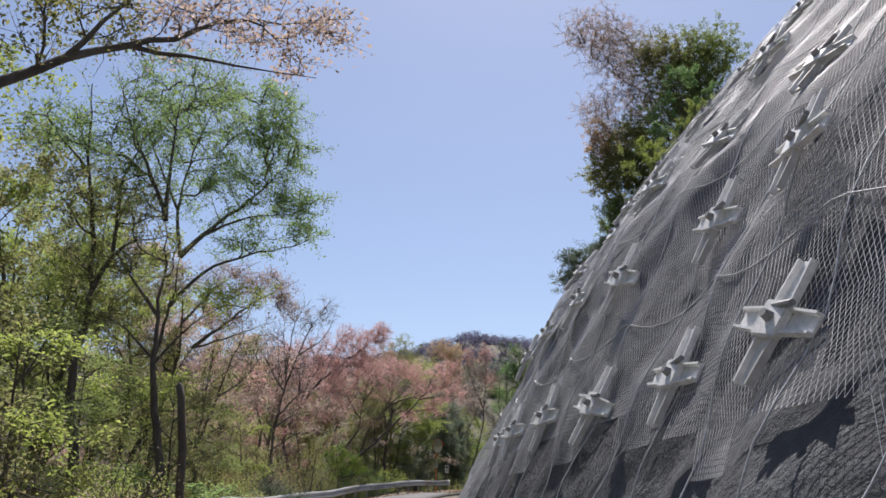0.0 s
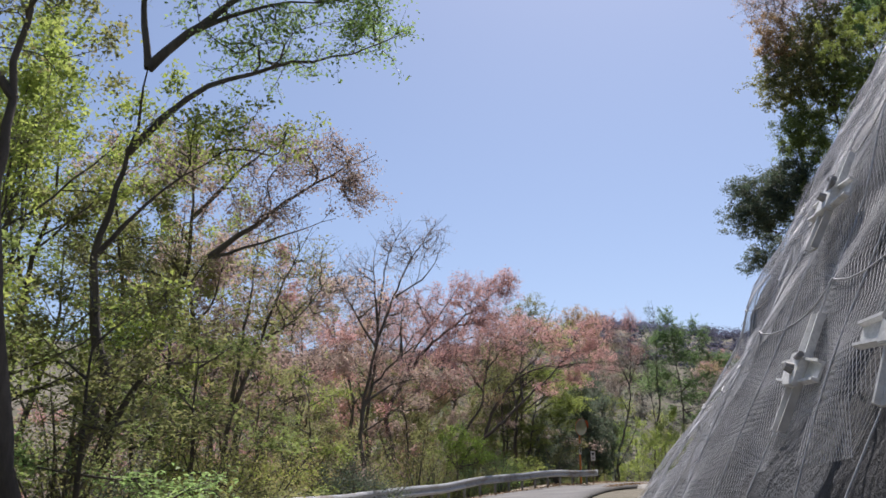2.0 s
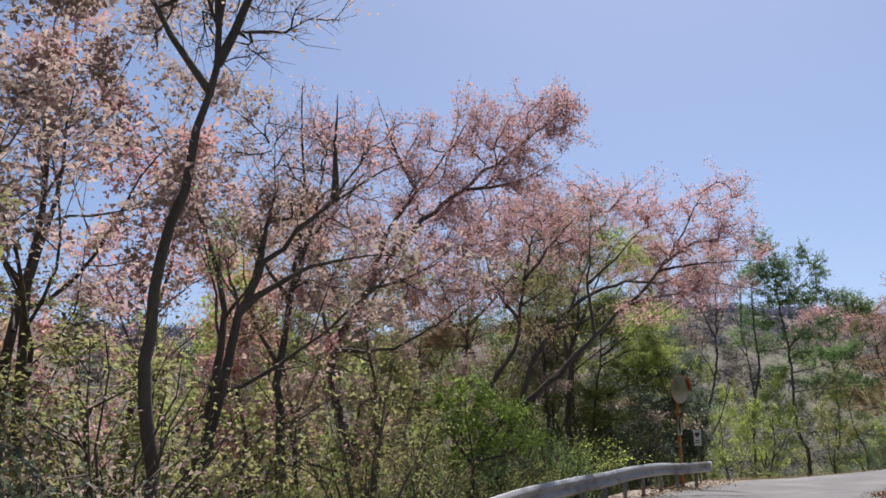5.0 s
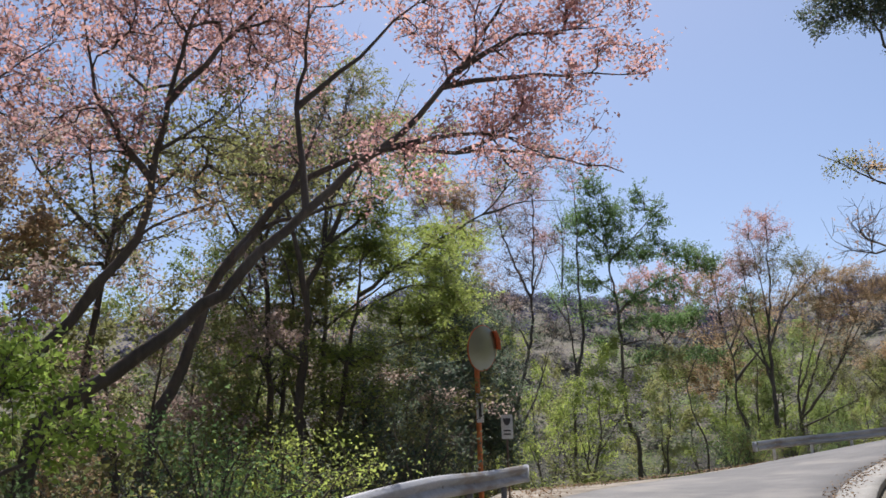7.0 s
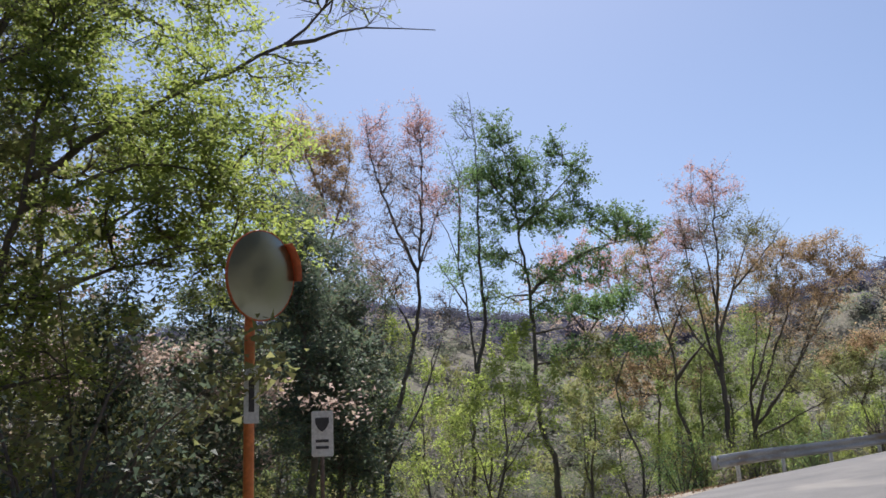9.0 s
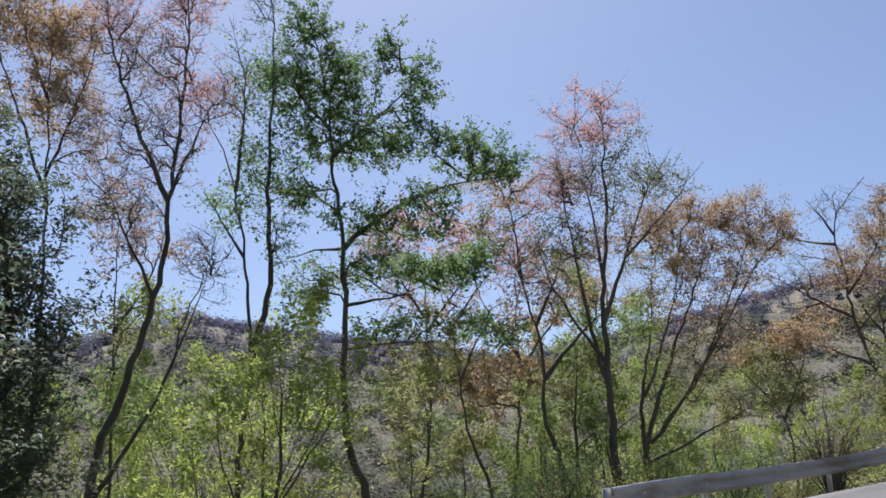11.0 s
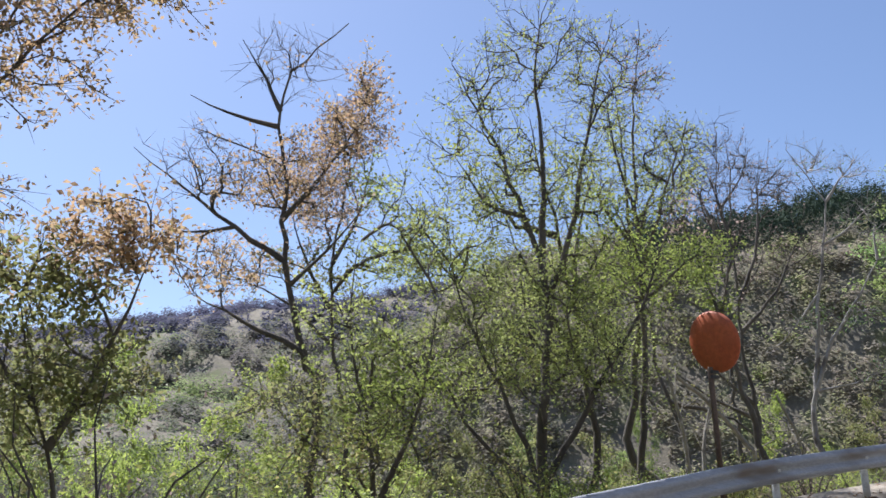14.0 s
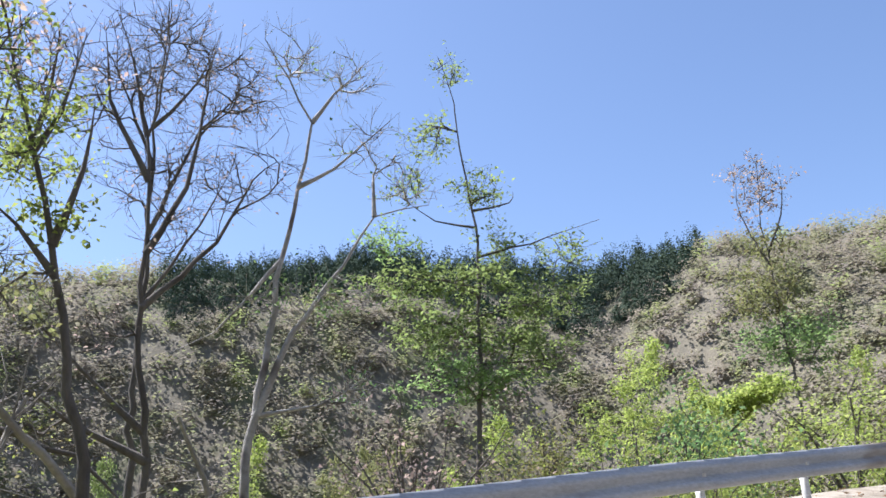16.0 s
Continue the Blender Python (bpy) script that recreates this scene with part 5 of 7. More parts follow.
sketch_tree(11.6, 44.3, "slender upright tree with mauve-pink buds", "mauve", 535,
            [(0.171, (11.16, 44.36, 2.23), (11.68, 44.29, 4.54), (12.24, 44.21, 6.72), (12.51, 44.17, 9.04), (12.72, 44.14, 12.7), (12.74, 44.14, 15.38)), (0.073, (12.51, 44.17, 8.88), (11.65, 44.29, 10.97), (10.96, 44.39, 13.32), (10.78, 44.42, 15.07)), (0.067, (12.3, 44.2, 2.17), (12.41, 44.19, 4.52), (12.96, 44.11, 6.26), (13.57, 44.02, 8.1)), (0.049, (12.24, 44.21, 6.87), (11.37, 44.33, 8.72), (10.85, 44.41, 10.14)), (0.049, (12.55, 44.16, 9.52), (13.16, 44.08, 11.01), (13.72, 44, 12.22)), (0.043, (12.45, 44.18, 5.09), (13.11, 44.09, 6.41), (13.41, 44.04, 7.47))],
            [(12.73, 44.14, 14.29, 0.73, 1.13, 0.9, "pink"), (11.03, 44.38, 14.02, 0.63, 1.27, 0.7, "pink"), (11.8, 44.27, 12.66, 1.26, 1.26, 0.5), (13.17, 44.08, 11.69, 0.94, 1.1, 0.6, "pink"), (11.95, 44.25, 10.49, 1.38, 1.23, 0.35), (11.37, 44.33, 8.87, 1.05, 0.9, 0.25), (13.27, 44.06, 7.47, 0.75, 1.05, 0.12)], per=37, size=0.067, tips=31)
sketch_tree(14.2, 44.6, "thin twin-stemmed tree with few green leaves", "green", 536,
            [(0.122, (14.21, 44.6, 2.1), (14.37, 44.56, 4.11), (14.53, 44.52, 5.52), (14.3, 44.58, 7.96), (14.06, 44.63, 9.6), (13.62, 44.74, 10.97), (12.79, 44.95, 11.93)), (0.091, (14.53, 44.52, 5.6), (14.88, 44.43, 7.3), (14.83, 44.44, 9.59), (14.87, 44.43, 12.17), (14.89, 44.43, 14.53), (14.73, 44.47, 16.24)), (0.049, (14.06, 44.63, 9.77), (14.24, 44.59, 12.18), (13.84, 44.69, 14.35)), (0.043, (14.3, 44.58, 7.96), (13.6, 44.75, 9.12), (13.3, 44.82, 9.62))],
            [(13.9, 44.67, 9.28, 0.79, 0.63, 0.5), (14.7, 44.48, 10.43, 0.8, 0.96, 0.5), (14.92, 44.42, 12.7, 0.66, 1.15, 0.5), (14.12, 44.62, 12.36, 0.65, 1.47, 0.12), (14.5, 44.53, 14.91, 0.67, 1.18, 0.05), (15.09, 44.38, 8.42, 0.63, 0.63, 0.3)], per=44, size=0.091, tips=22)
sketch_tree(17.2, 45, "tall tree with clumps of fresh green leaves", "green", 537,
            [(0.171, (17.33, 44.95, 1.98), (16.94, 45.1, 3.66), (16.92, 45.1, 6.2), (16.92, 45.1, 8.53), (16.71, 45.18, 10.65), (16.56, 45.24, 12.67), (16.17, 45.38, 15.38)), (0.085, (16.96, 45.09, 8.62), (18.15, 44.65, 9.58), (19.61, 44.11, 10.2), (21.05, 43.58, 10.38)), (0.055, (16.99, 45.08, 5.87), (17.94, 44.73, 6.05), (19.14, 44.28, 6.03)), (0.049, (16.92, 45.1, 8.36), (16.22, 45.36, 8.49), (15.52, 45.62, 8.28)), (0.055, (17.15, 45.02, 6.92), (18.01, 44.7, 7.2), (19.1, 44.3, 7.55)), (0.061, (16.72, 45.18, 10.83), (17.83, 44.77, 12.22), (19.21, 44.26, 13.64)), (0.061, (16.6, 45.22, 11.74), (15.61, 45.59, 13.3), (15.31, 45.7, 14.27))],
            [(15.98, 45.45, 14.81, 0.7, 0.79, 1), (15.68, 45.56, 13.1, 0.87, 0.95, 1), (16.9, 45.11, 13.21, 1.21, 1.21, 1), (18.85, 44.39, 13.09, 0.69, 0.87, 0.9), (16.83, 45.14, 11.55, 1.87, 0.77, 0.9), (18.42, 44.55, 11.45, 1.19, 0.68, 0.9), (19.99, 43.97, 10.98, 1.19, 0.76, 1.1), (20.91, 43.63, 10.56, 0.68, 0.51, 1.1), (15.81, 45.51, 10, 1.01, 0.5, 0.9), (18.95, 44.35, 9.8, 1, 0.42, 0.9), (17.66, 44.83, 9.18, 1.33, 0.58, 0.9), (19.21, 44.26, 9.08, 0.66, 0.33, 0.9), (17.44, 44.91, 7.99, 0.98, 0.49, 0.8), (16.02, 45.43, 7.24, 0.49, 0.33, 0.7), (18.11, 44.66, 6.45, 0.97, 0.4, 0.7), (18.18, 44.64, 14.09, 0.44, 0.79, 0.8)], per=28, size=0.104, tips=29, puff=0.07)
sketch_tree(19.9, 45, "small crooked tree with green leaf clumps", "green", 538,
            [(0.104, (20.53, 44.7, 1.82), (20.17, 44.87, 3.56), (19.93, 44.99, 5.2), (19.8, 45.05, 6.55), (19.58, 45.16, 7.6)), (0.049, (19.91, 44.99, 5.37), (20.46, 44.73, 6.33), (21.22, 44.37, 6.43)), (0.049, (19.8, 45.05, 6.55), (20.41, 44.76, 7.53), (20.83, 44.55, 8.1)), (0.043, (19.57, 45.16, 7.52), (18.91, 45.47, 8.01), (18.46, 45.69, 8.23))],
            [(20.18, 44.86, 6.6, 0.84, 0.3, 1), (21.06, 44.44, 6.36, 0.66, 0.25, 1), (19.69, 45.1, 8.12, 1.19, 0.43, 1.1), (20.48, 44.72, 8.4, 0.68, 0.43, 1), (18.77, 45.54, 8.2, 0.68, 0.34, 0.9)], per=31, size=0.104, tips=34)
sketch_tree(22.6, 45.4, "forked tree with pinkish-orange spring leaves", "mauve", 539,
            [(0.146, (22.93, 45.26, 2.7), (22.6, 45.4, 4.1), (22.61, 45.4, 5.07), (22.67, 45.37, 5.67), (22.55, 45.42, 6.79), (22.17, 45.58, 8.48), (21.42, 45.9, 9.52)), (0.098, (22.68, 45.37, 5.46), (23.15, 45.17, 5.99), (23.77, 44.9, 6.64), (24.61, 44.54, 7.45)), (0.061, (22.56, 45.42, 6.68), (22.98, 45.24, 7.78), (23.49, 45.02, 9.5)), (0.049, (22.22, 45.56, 8.26), (22.15, 45.59, 9.71), (21.9, 45.7, 10.85))],
            [(21.59, 45.83, 9.66, 0.94, 0.73, 0.5, "olive"), (21.9, 45.7, 10.85, 1.07, 0.75, 0.6, "orange"), (22.67, 45.37, 8.63, 1.25, 0.83, 0.4), (23.26, 45.12, 10.78, 1.2, 0.98, 0.5, "pink"), (24.22, 44.71, 7.64, 0.84, 0.52, 0.35, "orange")], per=52, size=0.073, tips=22)
sketch_tree(24.2, 43.4, "tall many-stemmed tree with olive-bronze leaves", "orange", 540,
            [(0.159, (23.66, 43.73, 2.66), (23.61, 43.77, 4.36), (23.63, 43.75, 5.88), (23.68, 43.72, 7.28), (23.89, 43.59, 9.09), (24.03, 43.5, 11.73), (24.06, 43.49, 12.95)), (0.073, (23.59, 43.77, 4.92), (23.31, 43.95, 6.77), (23.09, 44.08, 8.85), (22.88, 44.21, 11.67)), (0.073, (23.65, 43.74, 6.47), (24.16, 43.43, 8.02), (24.84, 43.01, 10.02), (25.56, 42.56, 11.33)), (0.061, (23.63, 43.75, 5.69), (22.94, 44.17, 6.86), (22.49, 44.45, 7.98), (22.27, 44.59, 9.37)), (0.061, (23.75, 43.68, 7.59), (23.63, 43.75, 9.41), (23.41, 43.89, 11.7)), (0.049, (24.32, 43.32, 8.45), (25.19, 42.79, 9.46), (26.28, 42.12, 10.89))],
            [(23.25, 43.99, 10.98, 1.35, 1.14, 0.5, "mauve"), (24.4, 43.28, 10.69, 1.35, 1.04, 0.5, "olive"), (23.98, 43.54, 8.77, 1.51, 0.91, 0.5), (25.46, 42.62, 10.5, 0.94, 0.63, 0.3, "olive"), (22.87, 44.22, 9.06, 1.1, 0.9, 0.45, "olive"), (24.84, 43.01, 9.23, 0.92, 0.51, 0.7), (22.51, 44.44, 7.47, 0.97, 0.58, 0.3, "mauve"), (23.93, 43.57, 12.45, 1.5, 0.86, 0.7, "pink")], per=55, size=0.073, tips=19)
sketch_tree(27.5, 44.5, "many-stemmed spreading tree with orange-bronze leaves", "orange", 541,
            [(0.122, (25.97, 45.73, 2.7), (26.34, 45.43, 3.96), (27.31, 44.65, 5.48), (28.23, 43.91, 7.31), (29.21, 43.13, 9.12)), (0.085, (25.59, 46.03, 2.71), (26, 45.7, 4.96), (26.39, 45.39, 7.01), (26.53, 45.28, 9.08)), (0.085, (26.05, 45.66, 3.33), (26.79, 45.07, 6.18), (27.53, 44.47, 8.3), (28.03, 44.07, 10.05)), (0.073, (26.34, 45.43, 3.96), (27.49, 44.51, 5.93), (28.35, 43.82, 8.16), (28.86, 43.41, 9.64)), (0.061, (26, 45.7, 4.85), (26.35, 45.43, 5.62), (26.98, 44.91, 7.95), (27.18, 44.75, 9.44)), (0.061, (26.09, 45.63, 2.91), (26.94, 44.95, 3.63), (27.8, 44.26, 4.14), (28.68, 43.56, 4.67))],
            [(28.6, 43.62, 10.32, 0.84, 0.48, 0.8), (27.38, 44.6, 10.27, 0.84, 0.48, 0.6), (29.38, 43, 9.85, 0.54, 0.54, 0.8), (26.58, 45.24, 10.3, 0.96, 0.72, 0.4), (27.84, 44.22, 10.06, 1.08, 0.72, 1.1), (28.66, 43.57, 9.26, 1.07, 0.71, 1), (27.45, 44.54, 8.93, 1.06, 0.71, 0.9), (29.48, 42.91, 9.11, 0.59, 0.47, 0.8), (28.26, 43.89, 8.16, 1.4, 0.7, 0.6), (26.98, 44.91, 7.95, 1.28, 0.93, 0.4), (26.62, 45.2, 9.08, 0.83, 0.83, 0.5, "olive"), (27.86, 44.21, 6.73, 1.37, 0.8, 0.25), (27.13, 44.79, 5.6, 1.23, 0.9, 0.2, "olive"), (28.16, 43.97, 4.57, 1.21, 0.44, 0.4, "olive")], per=60, size=0.073, tips=22)
sketch_tree(29.6, 44.2, "low spreading tree with tawny leaves behind the rail", "orange", 542,
            [(0.073, (29.77, 44.04, 2.98), (29.68, 44.13, 4.14), (29.51, 44.29, 4.94), (29.37, 44.42, 5.76)), (0.055, (29.68, 44.13, 4.14), (30.11, 43.73, 5.33), (30.36, 43.5, 6.36)), (0.043, (29.58, 44.22, 4.73), (28.99, 44.77, 5.56), (28.69, 45.04, 6.19))],
            [(29.98, 43.85, 6.37, 0.83, 0.46, 1), (29.37, 44.42, 5.76, 0.92, 0.61, 0.9, "olive"), (30.28, 43.57, 6.58, 0.52, 0.41, 0.9), (28.99, 44.76, 5.97, 0.62, 0.31, 0.8), (29.88, 43.94, 4.93, 1.01, 0.71, 0.8, "olive")], per=53, size=0.079, tips=24)
sketch_tree(35.8, 46.6, "half-bare tree with a few orange leaves", "orange", 543,
            [(0.146, (36.21, 46.11, 5.17), (36.03, 46.32, 6.27), (35.83, 46.56, 7.99), (35.76, 46.65, 9.77), (35.7, 46.72, 11.01), (35.86, 46.53, 11.78), (36.52, 45.74, 12.98)), (0.073, (35.87, 46.52, 7.77), (35.22, 47.3, 8.62), (34.59, 48.06, 9.42), (33.99, 48.78, 10.16)), (0.061, (35.73, 46.68, 10.54), (35.09, 47.46, 10.91), (34.62, 48.02, 11.28)), (0.073, (36.03, 46.32, 6.27), (35.35, 47.14, 6.87), (34.73, 47.88, 7.34)), (0.061, (35.76, 46.65, 8.58), (36.25, 46.06, 9.72), (36.86, 45.33, 11.19)), (0.055, (35.7, 46.72, 11.01), (35.4, 47.08, 11.99), (35.22, 47.3, 12.49)), (0.049, (35.9, 46.48, 7.4), (36.47, 45.79, 8.52), (36.86, 45.33, 9.22)), (0.043, (35.22, 47.3, 8.62), (34.66, 47.97, 8.51), (34.2, 48.52, 8.7))],
            [(36.57, 45.68, 10.76, 0.8, 0.87, 0.8), (35.98, 46.38, 9.9, 1.01, 0.72, 0.7), (35.42, 47.06, 9.35, 1.01, 0.5, 0.6), (36.79, 45.41, 11.67, 0.29, 0.58, 0.9), (34.88, 47.71, 9.85, 1.16, 0.73, 0.08), (35.77, 46.63, 11.94, 0.89, 0.74, 0.03), (35.1, 47.44, 7.75, 1.13, 0.57, 0.25), (36.32, 45.98, 9.12, 0.85, 0.71, 0.4, "mauve")], per=32, size=0.079, tips=24)
sketch_tree(38.6, 49, "thin tree with mauve-bronze leaves behind the half-bare one", "mauve", 544,
            [(0.11, (39.47, 48.19, 4.18), (39.27, 48.37, 7.08), (39.27, 48.38, 8.99), (39.5, 48.16, 11.19), (39.87, 47.81, 13.74)), (0.061, (39.27, 48.37, 7.97), (38.8, 48.81, 9.06), (38.5, 49.09, 10.42)), (0.061, (39.27, 48.38, 8.99), (39.69, 47.97, 10.24), (39.97, 47.72, 11.91)), (0.061, (39.28, 48.37, 7.3), (38.4, 49.18, 8.12), (37.51, 50.03, 8.69))],
            [(39.46, 48.19, 12.2, 0.82, 1.05, 0.8), (39.76, 47.92, 13.31, 0.48, 0.72, 0.8), (39.04, 48.58, 10.5, 1.01, 0.79, 0.7, "orange"), (38.4, 49.19, 10.89, 0.78, 0.78, 0.5), (39.84, 47.84, 10.87, 0.69, 0.92, 0.5, "willow"), (37.77, 49.77, 8.94, 1.28, 0.53, 0.5, "orange"), (38.96, 48.66, 8.85, 1.31, 0.66, 0.5, "olive"), (40.21, 47.49, 9.22, 1.02, 0.8, 0.6, "willow"), (41.22, 46.54, 9.21, 1.16, 0.81, 0.6, "willow")], per=41, size=0.091, tips=17)
sketch_tree(37.6, 42.3, "bushy many-stemmed tree with fine pale green leaves", "willow", 545,
            [(0.134, (37.55, 42.4, 3.73), (37.62, 42.27, 5.78), (37.65, 42.2, 7.26), (37.51, 42.49, 8.47), (37.29, 42.91, 9.89), (36.97, 43.56, 11.54)), (0.085, (37.66, 42.19, 7.37), (37.67, 42.16, 9.54), (37.67, 42.16, 11.6), (37.82, 41.86, 12.89)), (0.073, (37.65, 42.19, 6.79), (37.9, 41.69, 8.39), (38.09, 41.33, 10.44), (38.32, 40.87, 12.18)), (0.073, (37.6, 42.3, 3.73), (37.97, 41.57, 5.3), (38.36, 40.79, 6.69), (38.7, 40.12, 8.7)), (0.061, (37.48, 42.54, 3.73), (37.25, 42.99, 5.49), (37, 43.5, 6.89), (36.89, 43.72, 8.6)), (0.061, (37.43, 42.63, 3.74), (37.08, 43.34, 4.62), (36.77, 43.96, 5.99)), (0.055, (37.51, 42.49, 8.47), (37.21, 43.08, 8.78), (36.97, 43.55, 9.71))],
            [(37.28, 42.93, 11.18, 1.09, 0.85, 0.3), (37.73, 42.04, 11.84, 1.09, 0.85, 0.2), (38.17, 41.17, 11.06, 1.06, 1.06, 0.3), (37.23, 43.04, 9.52, 1.43, 0.95, 0.6), (37.87, 41.75, 8.88, 1.39, 1.04, 0.6), (36.87, 43.74, 8.11, 1.18, 1.06, 0.8), (38.21, 41.08, 7.63, 1.24, 1.01, 0.8, "lime"), (37.35, 42.8, 6.84, 1.71, 0.91, 1.1), (36.81, 43.87, 5.76, 1.71, 1.02, 0.9, "willow"), (37.9, 41.71, 5.86, 1.44, 0.99, 1), (38.63, 40.25, 9.31, 0.68, 1.02, 0.35), (36.23, 45.02, 5.14, 1.38, 0.8, 0.7)], per=29, size=0.063, tips=24)
sketch_tree(40.2, 41.6, "slender tree with thin yellow-green leaves", "willow", 546,
            [(0.091, (40.15, 41.73, 3.76), (40.23, 41.52, 6.09), (40.27, 41.43, 8.07), (40.27, 41.42, 10.44), (40.41, 41.08, 13.34)), (0.055, (40.27, 41.42, 7.94), (40.51, 40.83, 9.69), (40.69, 40.37, 10.95)), (0.049, (40.28, 41.41, 8.84), (40.14, 41.75, 10.5), (40.06, 41.94, 12.21)), (0.055, (40.26, 41.45, 7.32), (40.56, 40.69, 7.99), (40.83, 40.02, 8.29))],
            [(40.34, 41.24, 12.22, 0.59, 1.04, 0.35, "mauve"), (40.58, 40.64, 10.46, 0.63, 0.76, 0.4), (40.36, 41.19, 9.34, 0.88, 0.75, 0.5), (40.6, 40.6, 7.86, 0.97, 0.49, 1, "lime"), (40.07, 41.93, 11.08, 0.65, 0.78, 0.4), (40.12, 41.8, 7.6, 1.11, 0.74, 0.8, "lime")], per=26, size=0.063, tips=24)
sketch_tree(34.4, 43.2, "many-stemmed thicket tree with fine pale green leaves", "willow", 547,
            [(0.073, (34.3, 43.34, 3.41), (34.23, 43.45, 4.86), (34.09, 43.65, 6.07), (34.17, 43.53, 7.33)), (0.061, (34.36, 43.26, 3.41), (34.68, 42.79, 5.03), (34.84, 42.56, 6.43)), (0.049, (34.25, 43.42, 3.42), (33.77, 44.11, 4.49), (33.44, 44.6, 5.09))],
            [(34.09, 43.65, 6.07, 0.91, 0.71, 0.8, "willow"), (34.46, 43.11, 5.14, 1.19, 0.8, 0.9, "lime"), (33.66, 44.27, 4.88, 1.1, 0.6, 0.8, "olive"), (34.21, 43.47, 4.18, 1.57, 0.59, 0.9, "brush"), (34.58, 42.93, 7.4, 0.62, 0.93, 0.4)], per=29, size=0.067, tips=24)
# thicket and pale trees by the second road mirror
sketch_tree(48.6, 42.2, "bare grey tree with fine reddish twigs", "mauve", 549,
            [(0.11, (48.57, 42.29, 4.92), (48.57, 42.31, 7.48), (48.59, 42.23, 9.85), (48.6, 42.21, 11.86), (48.65, 42.05, 14.14)), (0.049, (48.59, 42.24, 9.6), (48.83, 41.46, 11.43), (49.16, 40.43, 12.65)), (0.049, (48.59, 42.22, 10.78), (48.42, 42.78, 12.3), (48.3, 43.14, 13.15)), (0.049, (48.6, 42.19, 11.45), (48.8, 41.55, 12.4), (48.89, 41.28, 13.25)), (0.043, (48.57, 42.29, 8.46), (48.89, 41.28, 9.96), (49.02, 40.88, 11.01))],
            [(48.63, 42.09, 12.98, 1.04, 1.17, 0.15), (48.95, 41.07, 12.11, 1.03, 0.9, 0.3), (48.42, 42.79, 12.16, 0.64, 0.77, 0.15), (48.82, 41.5, 10.49, 0.88, 0.75, 0.25), (48.59, 42.22, 10.25, 0.87, 0.75, 0.2)], per=11, size=0.061, tips=26)
sketch_tree(44.6, 42, "leaning bare tree among grey stems", "mauve", 550,
            [(0.098, (44.46, 42.36, 4.56), (44.37, 42.58, 5.83), (44.27, 42.85, 6.77), (44.32, 42.73, 8.36), (44.58, 42.05, 9.39), (44.68, 41.8, 10.59)), (0.061, (44.32, 42.73, 8.36), (44.46, 42.37, 9.72), (44.46, 42.37, 10.48)), (0.073, (44.53, 42.19, 6.19), (44.86, 41.33, 5.33), (45.19, 40.49, 4.5)), (0.049, (44.58, 42.05, 9.39), (44.64, 41.9, 10.26), (44.64, 41.89, 11.04))],
            [(44.57, 42.09, 10.26, 0.51, 0.61, 0.15), (44.39, 42.55, 7.55, 0.58, 0.77, 0.3, "olive"), (44.31, 42.74, 9.19, 0.89, 0.6, 0.5, "lime"), (44.6, 42, 9.18, 0.8, 0.4, 0.6, "lime")], per=17, size=0.067, tips=34)
sketch_tree(41.8, 40.6, "tree with grey trunk and sprays of lime leaves", "lime", 551,
            [(0.122, (41.2, 42.26, 4.36), (41.23, 42.18, 5.58), (41.28, 42.03, 6.8), (41.29, 42, 8.62), (41.28, 42.04, 10.78), (41.28, 42.04, 12.36)), (0.061, (41.29, 42.02, 8.7), (41.43, 41.64, 9.58), (41.65, 41.02, 10.59)), (0.061, (41.3, 42, 8.53), (41.12, 42.48, 9.59), (41.02, 42.75, 10.78)), (0.049, (41.3, 41.98, 7.44), (41.49, 41.47, 8.1), (41.81, 40.57, 8.17)), (0.049, (41.29, 42.02, 9.14), (41.54, 41.33, 9.76), (41.85, 40.47, 10.22))],
            [(41.28, 42.05, 11.17, 0.59, 0.93, 0.35, "willow"), (41.56, 41.25, 10.13, 0.67, 0.5, 0.4, "willow"), (41.09, 42.56, 9.86, 0.58, 0.74, 0.4, "willow"), (41.59, 41.17, 8.18, 0.8, 0.24, 1), (41.27, 42.06, 7.94, 0.71, 0.47, 0.8), (41.23, 42.18, 6.81, 0.69, 0.61, 0.7, "willow"), (41.73, 40.78, 10.13, 0.42, 0.25, 0.5, "willow")], per=38, size=0.067, tips=24)
sketch_tree(39, 43, "dark forked tree with thin willow-green leaves", "willow", 552,
            [(0.122, (39.51, 42.32, 4.32), (39.42, 42.44, 5.89), (39.35, 42.53, 7.26), (39.25, 42.67, 8.56), (39.06, 42.92, 9.84), (38.97, 43.04, 11.06)), (0.085, (39.25, 42.66, 8.41), (38.89, 43.15, 8.71), (38.64, 43.47, 8.96), (38.36, 43.85, 9.96)), (0.073, (39.37, 42.5, 7.26), (39.49, 42.35, 8.69), (39.71, 42.06, 9.94)), (0.061, (38.91, 43.12, 5.86), (38.84, 43.21, 7.96), (38.55, 43.61, 9.39)), (0.061, (39.36, 42.52, 6.42), (39.04, 42.95, 6.94), (38.8, 43.27, 7.32))],
            [(39.03, 42.96, 9.92, 0.93, 0.71, 0.35), (39.5, 42.34, 9.72, 0.65, 0.65, 0.4), (38.57, 43.58, 9.01, 0.82, 0.68, 0.4), (39.38, 42.49, 8.06, 0.83, 0.62, 0.6), (38.83, 43.23, 7.46, 0.86, 0.6, 0.6), (39.25, 42.67, 6.41, 1.05, 0.59, 0.9), (39.62, 42.18, 7.01, 0.61, 0.54, 0.7), (38.73, 43.37, 5.98, 0.82, 0.5, 0.8, "brush")], per=38, size=0.067, tips=22)
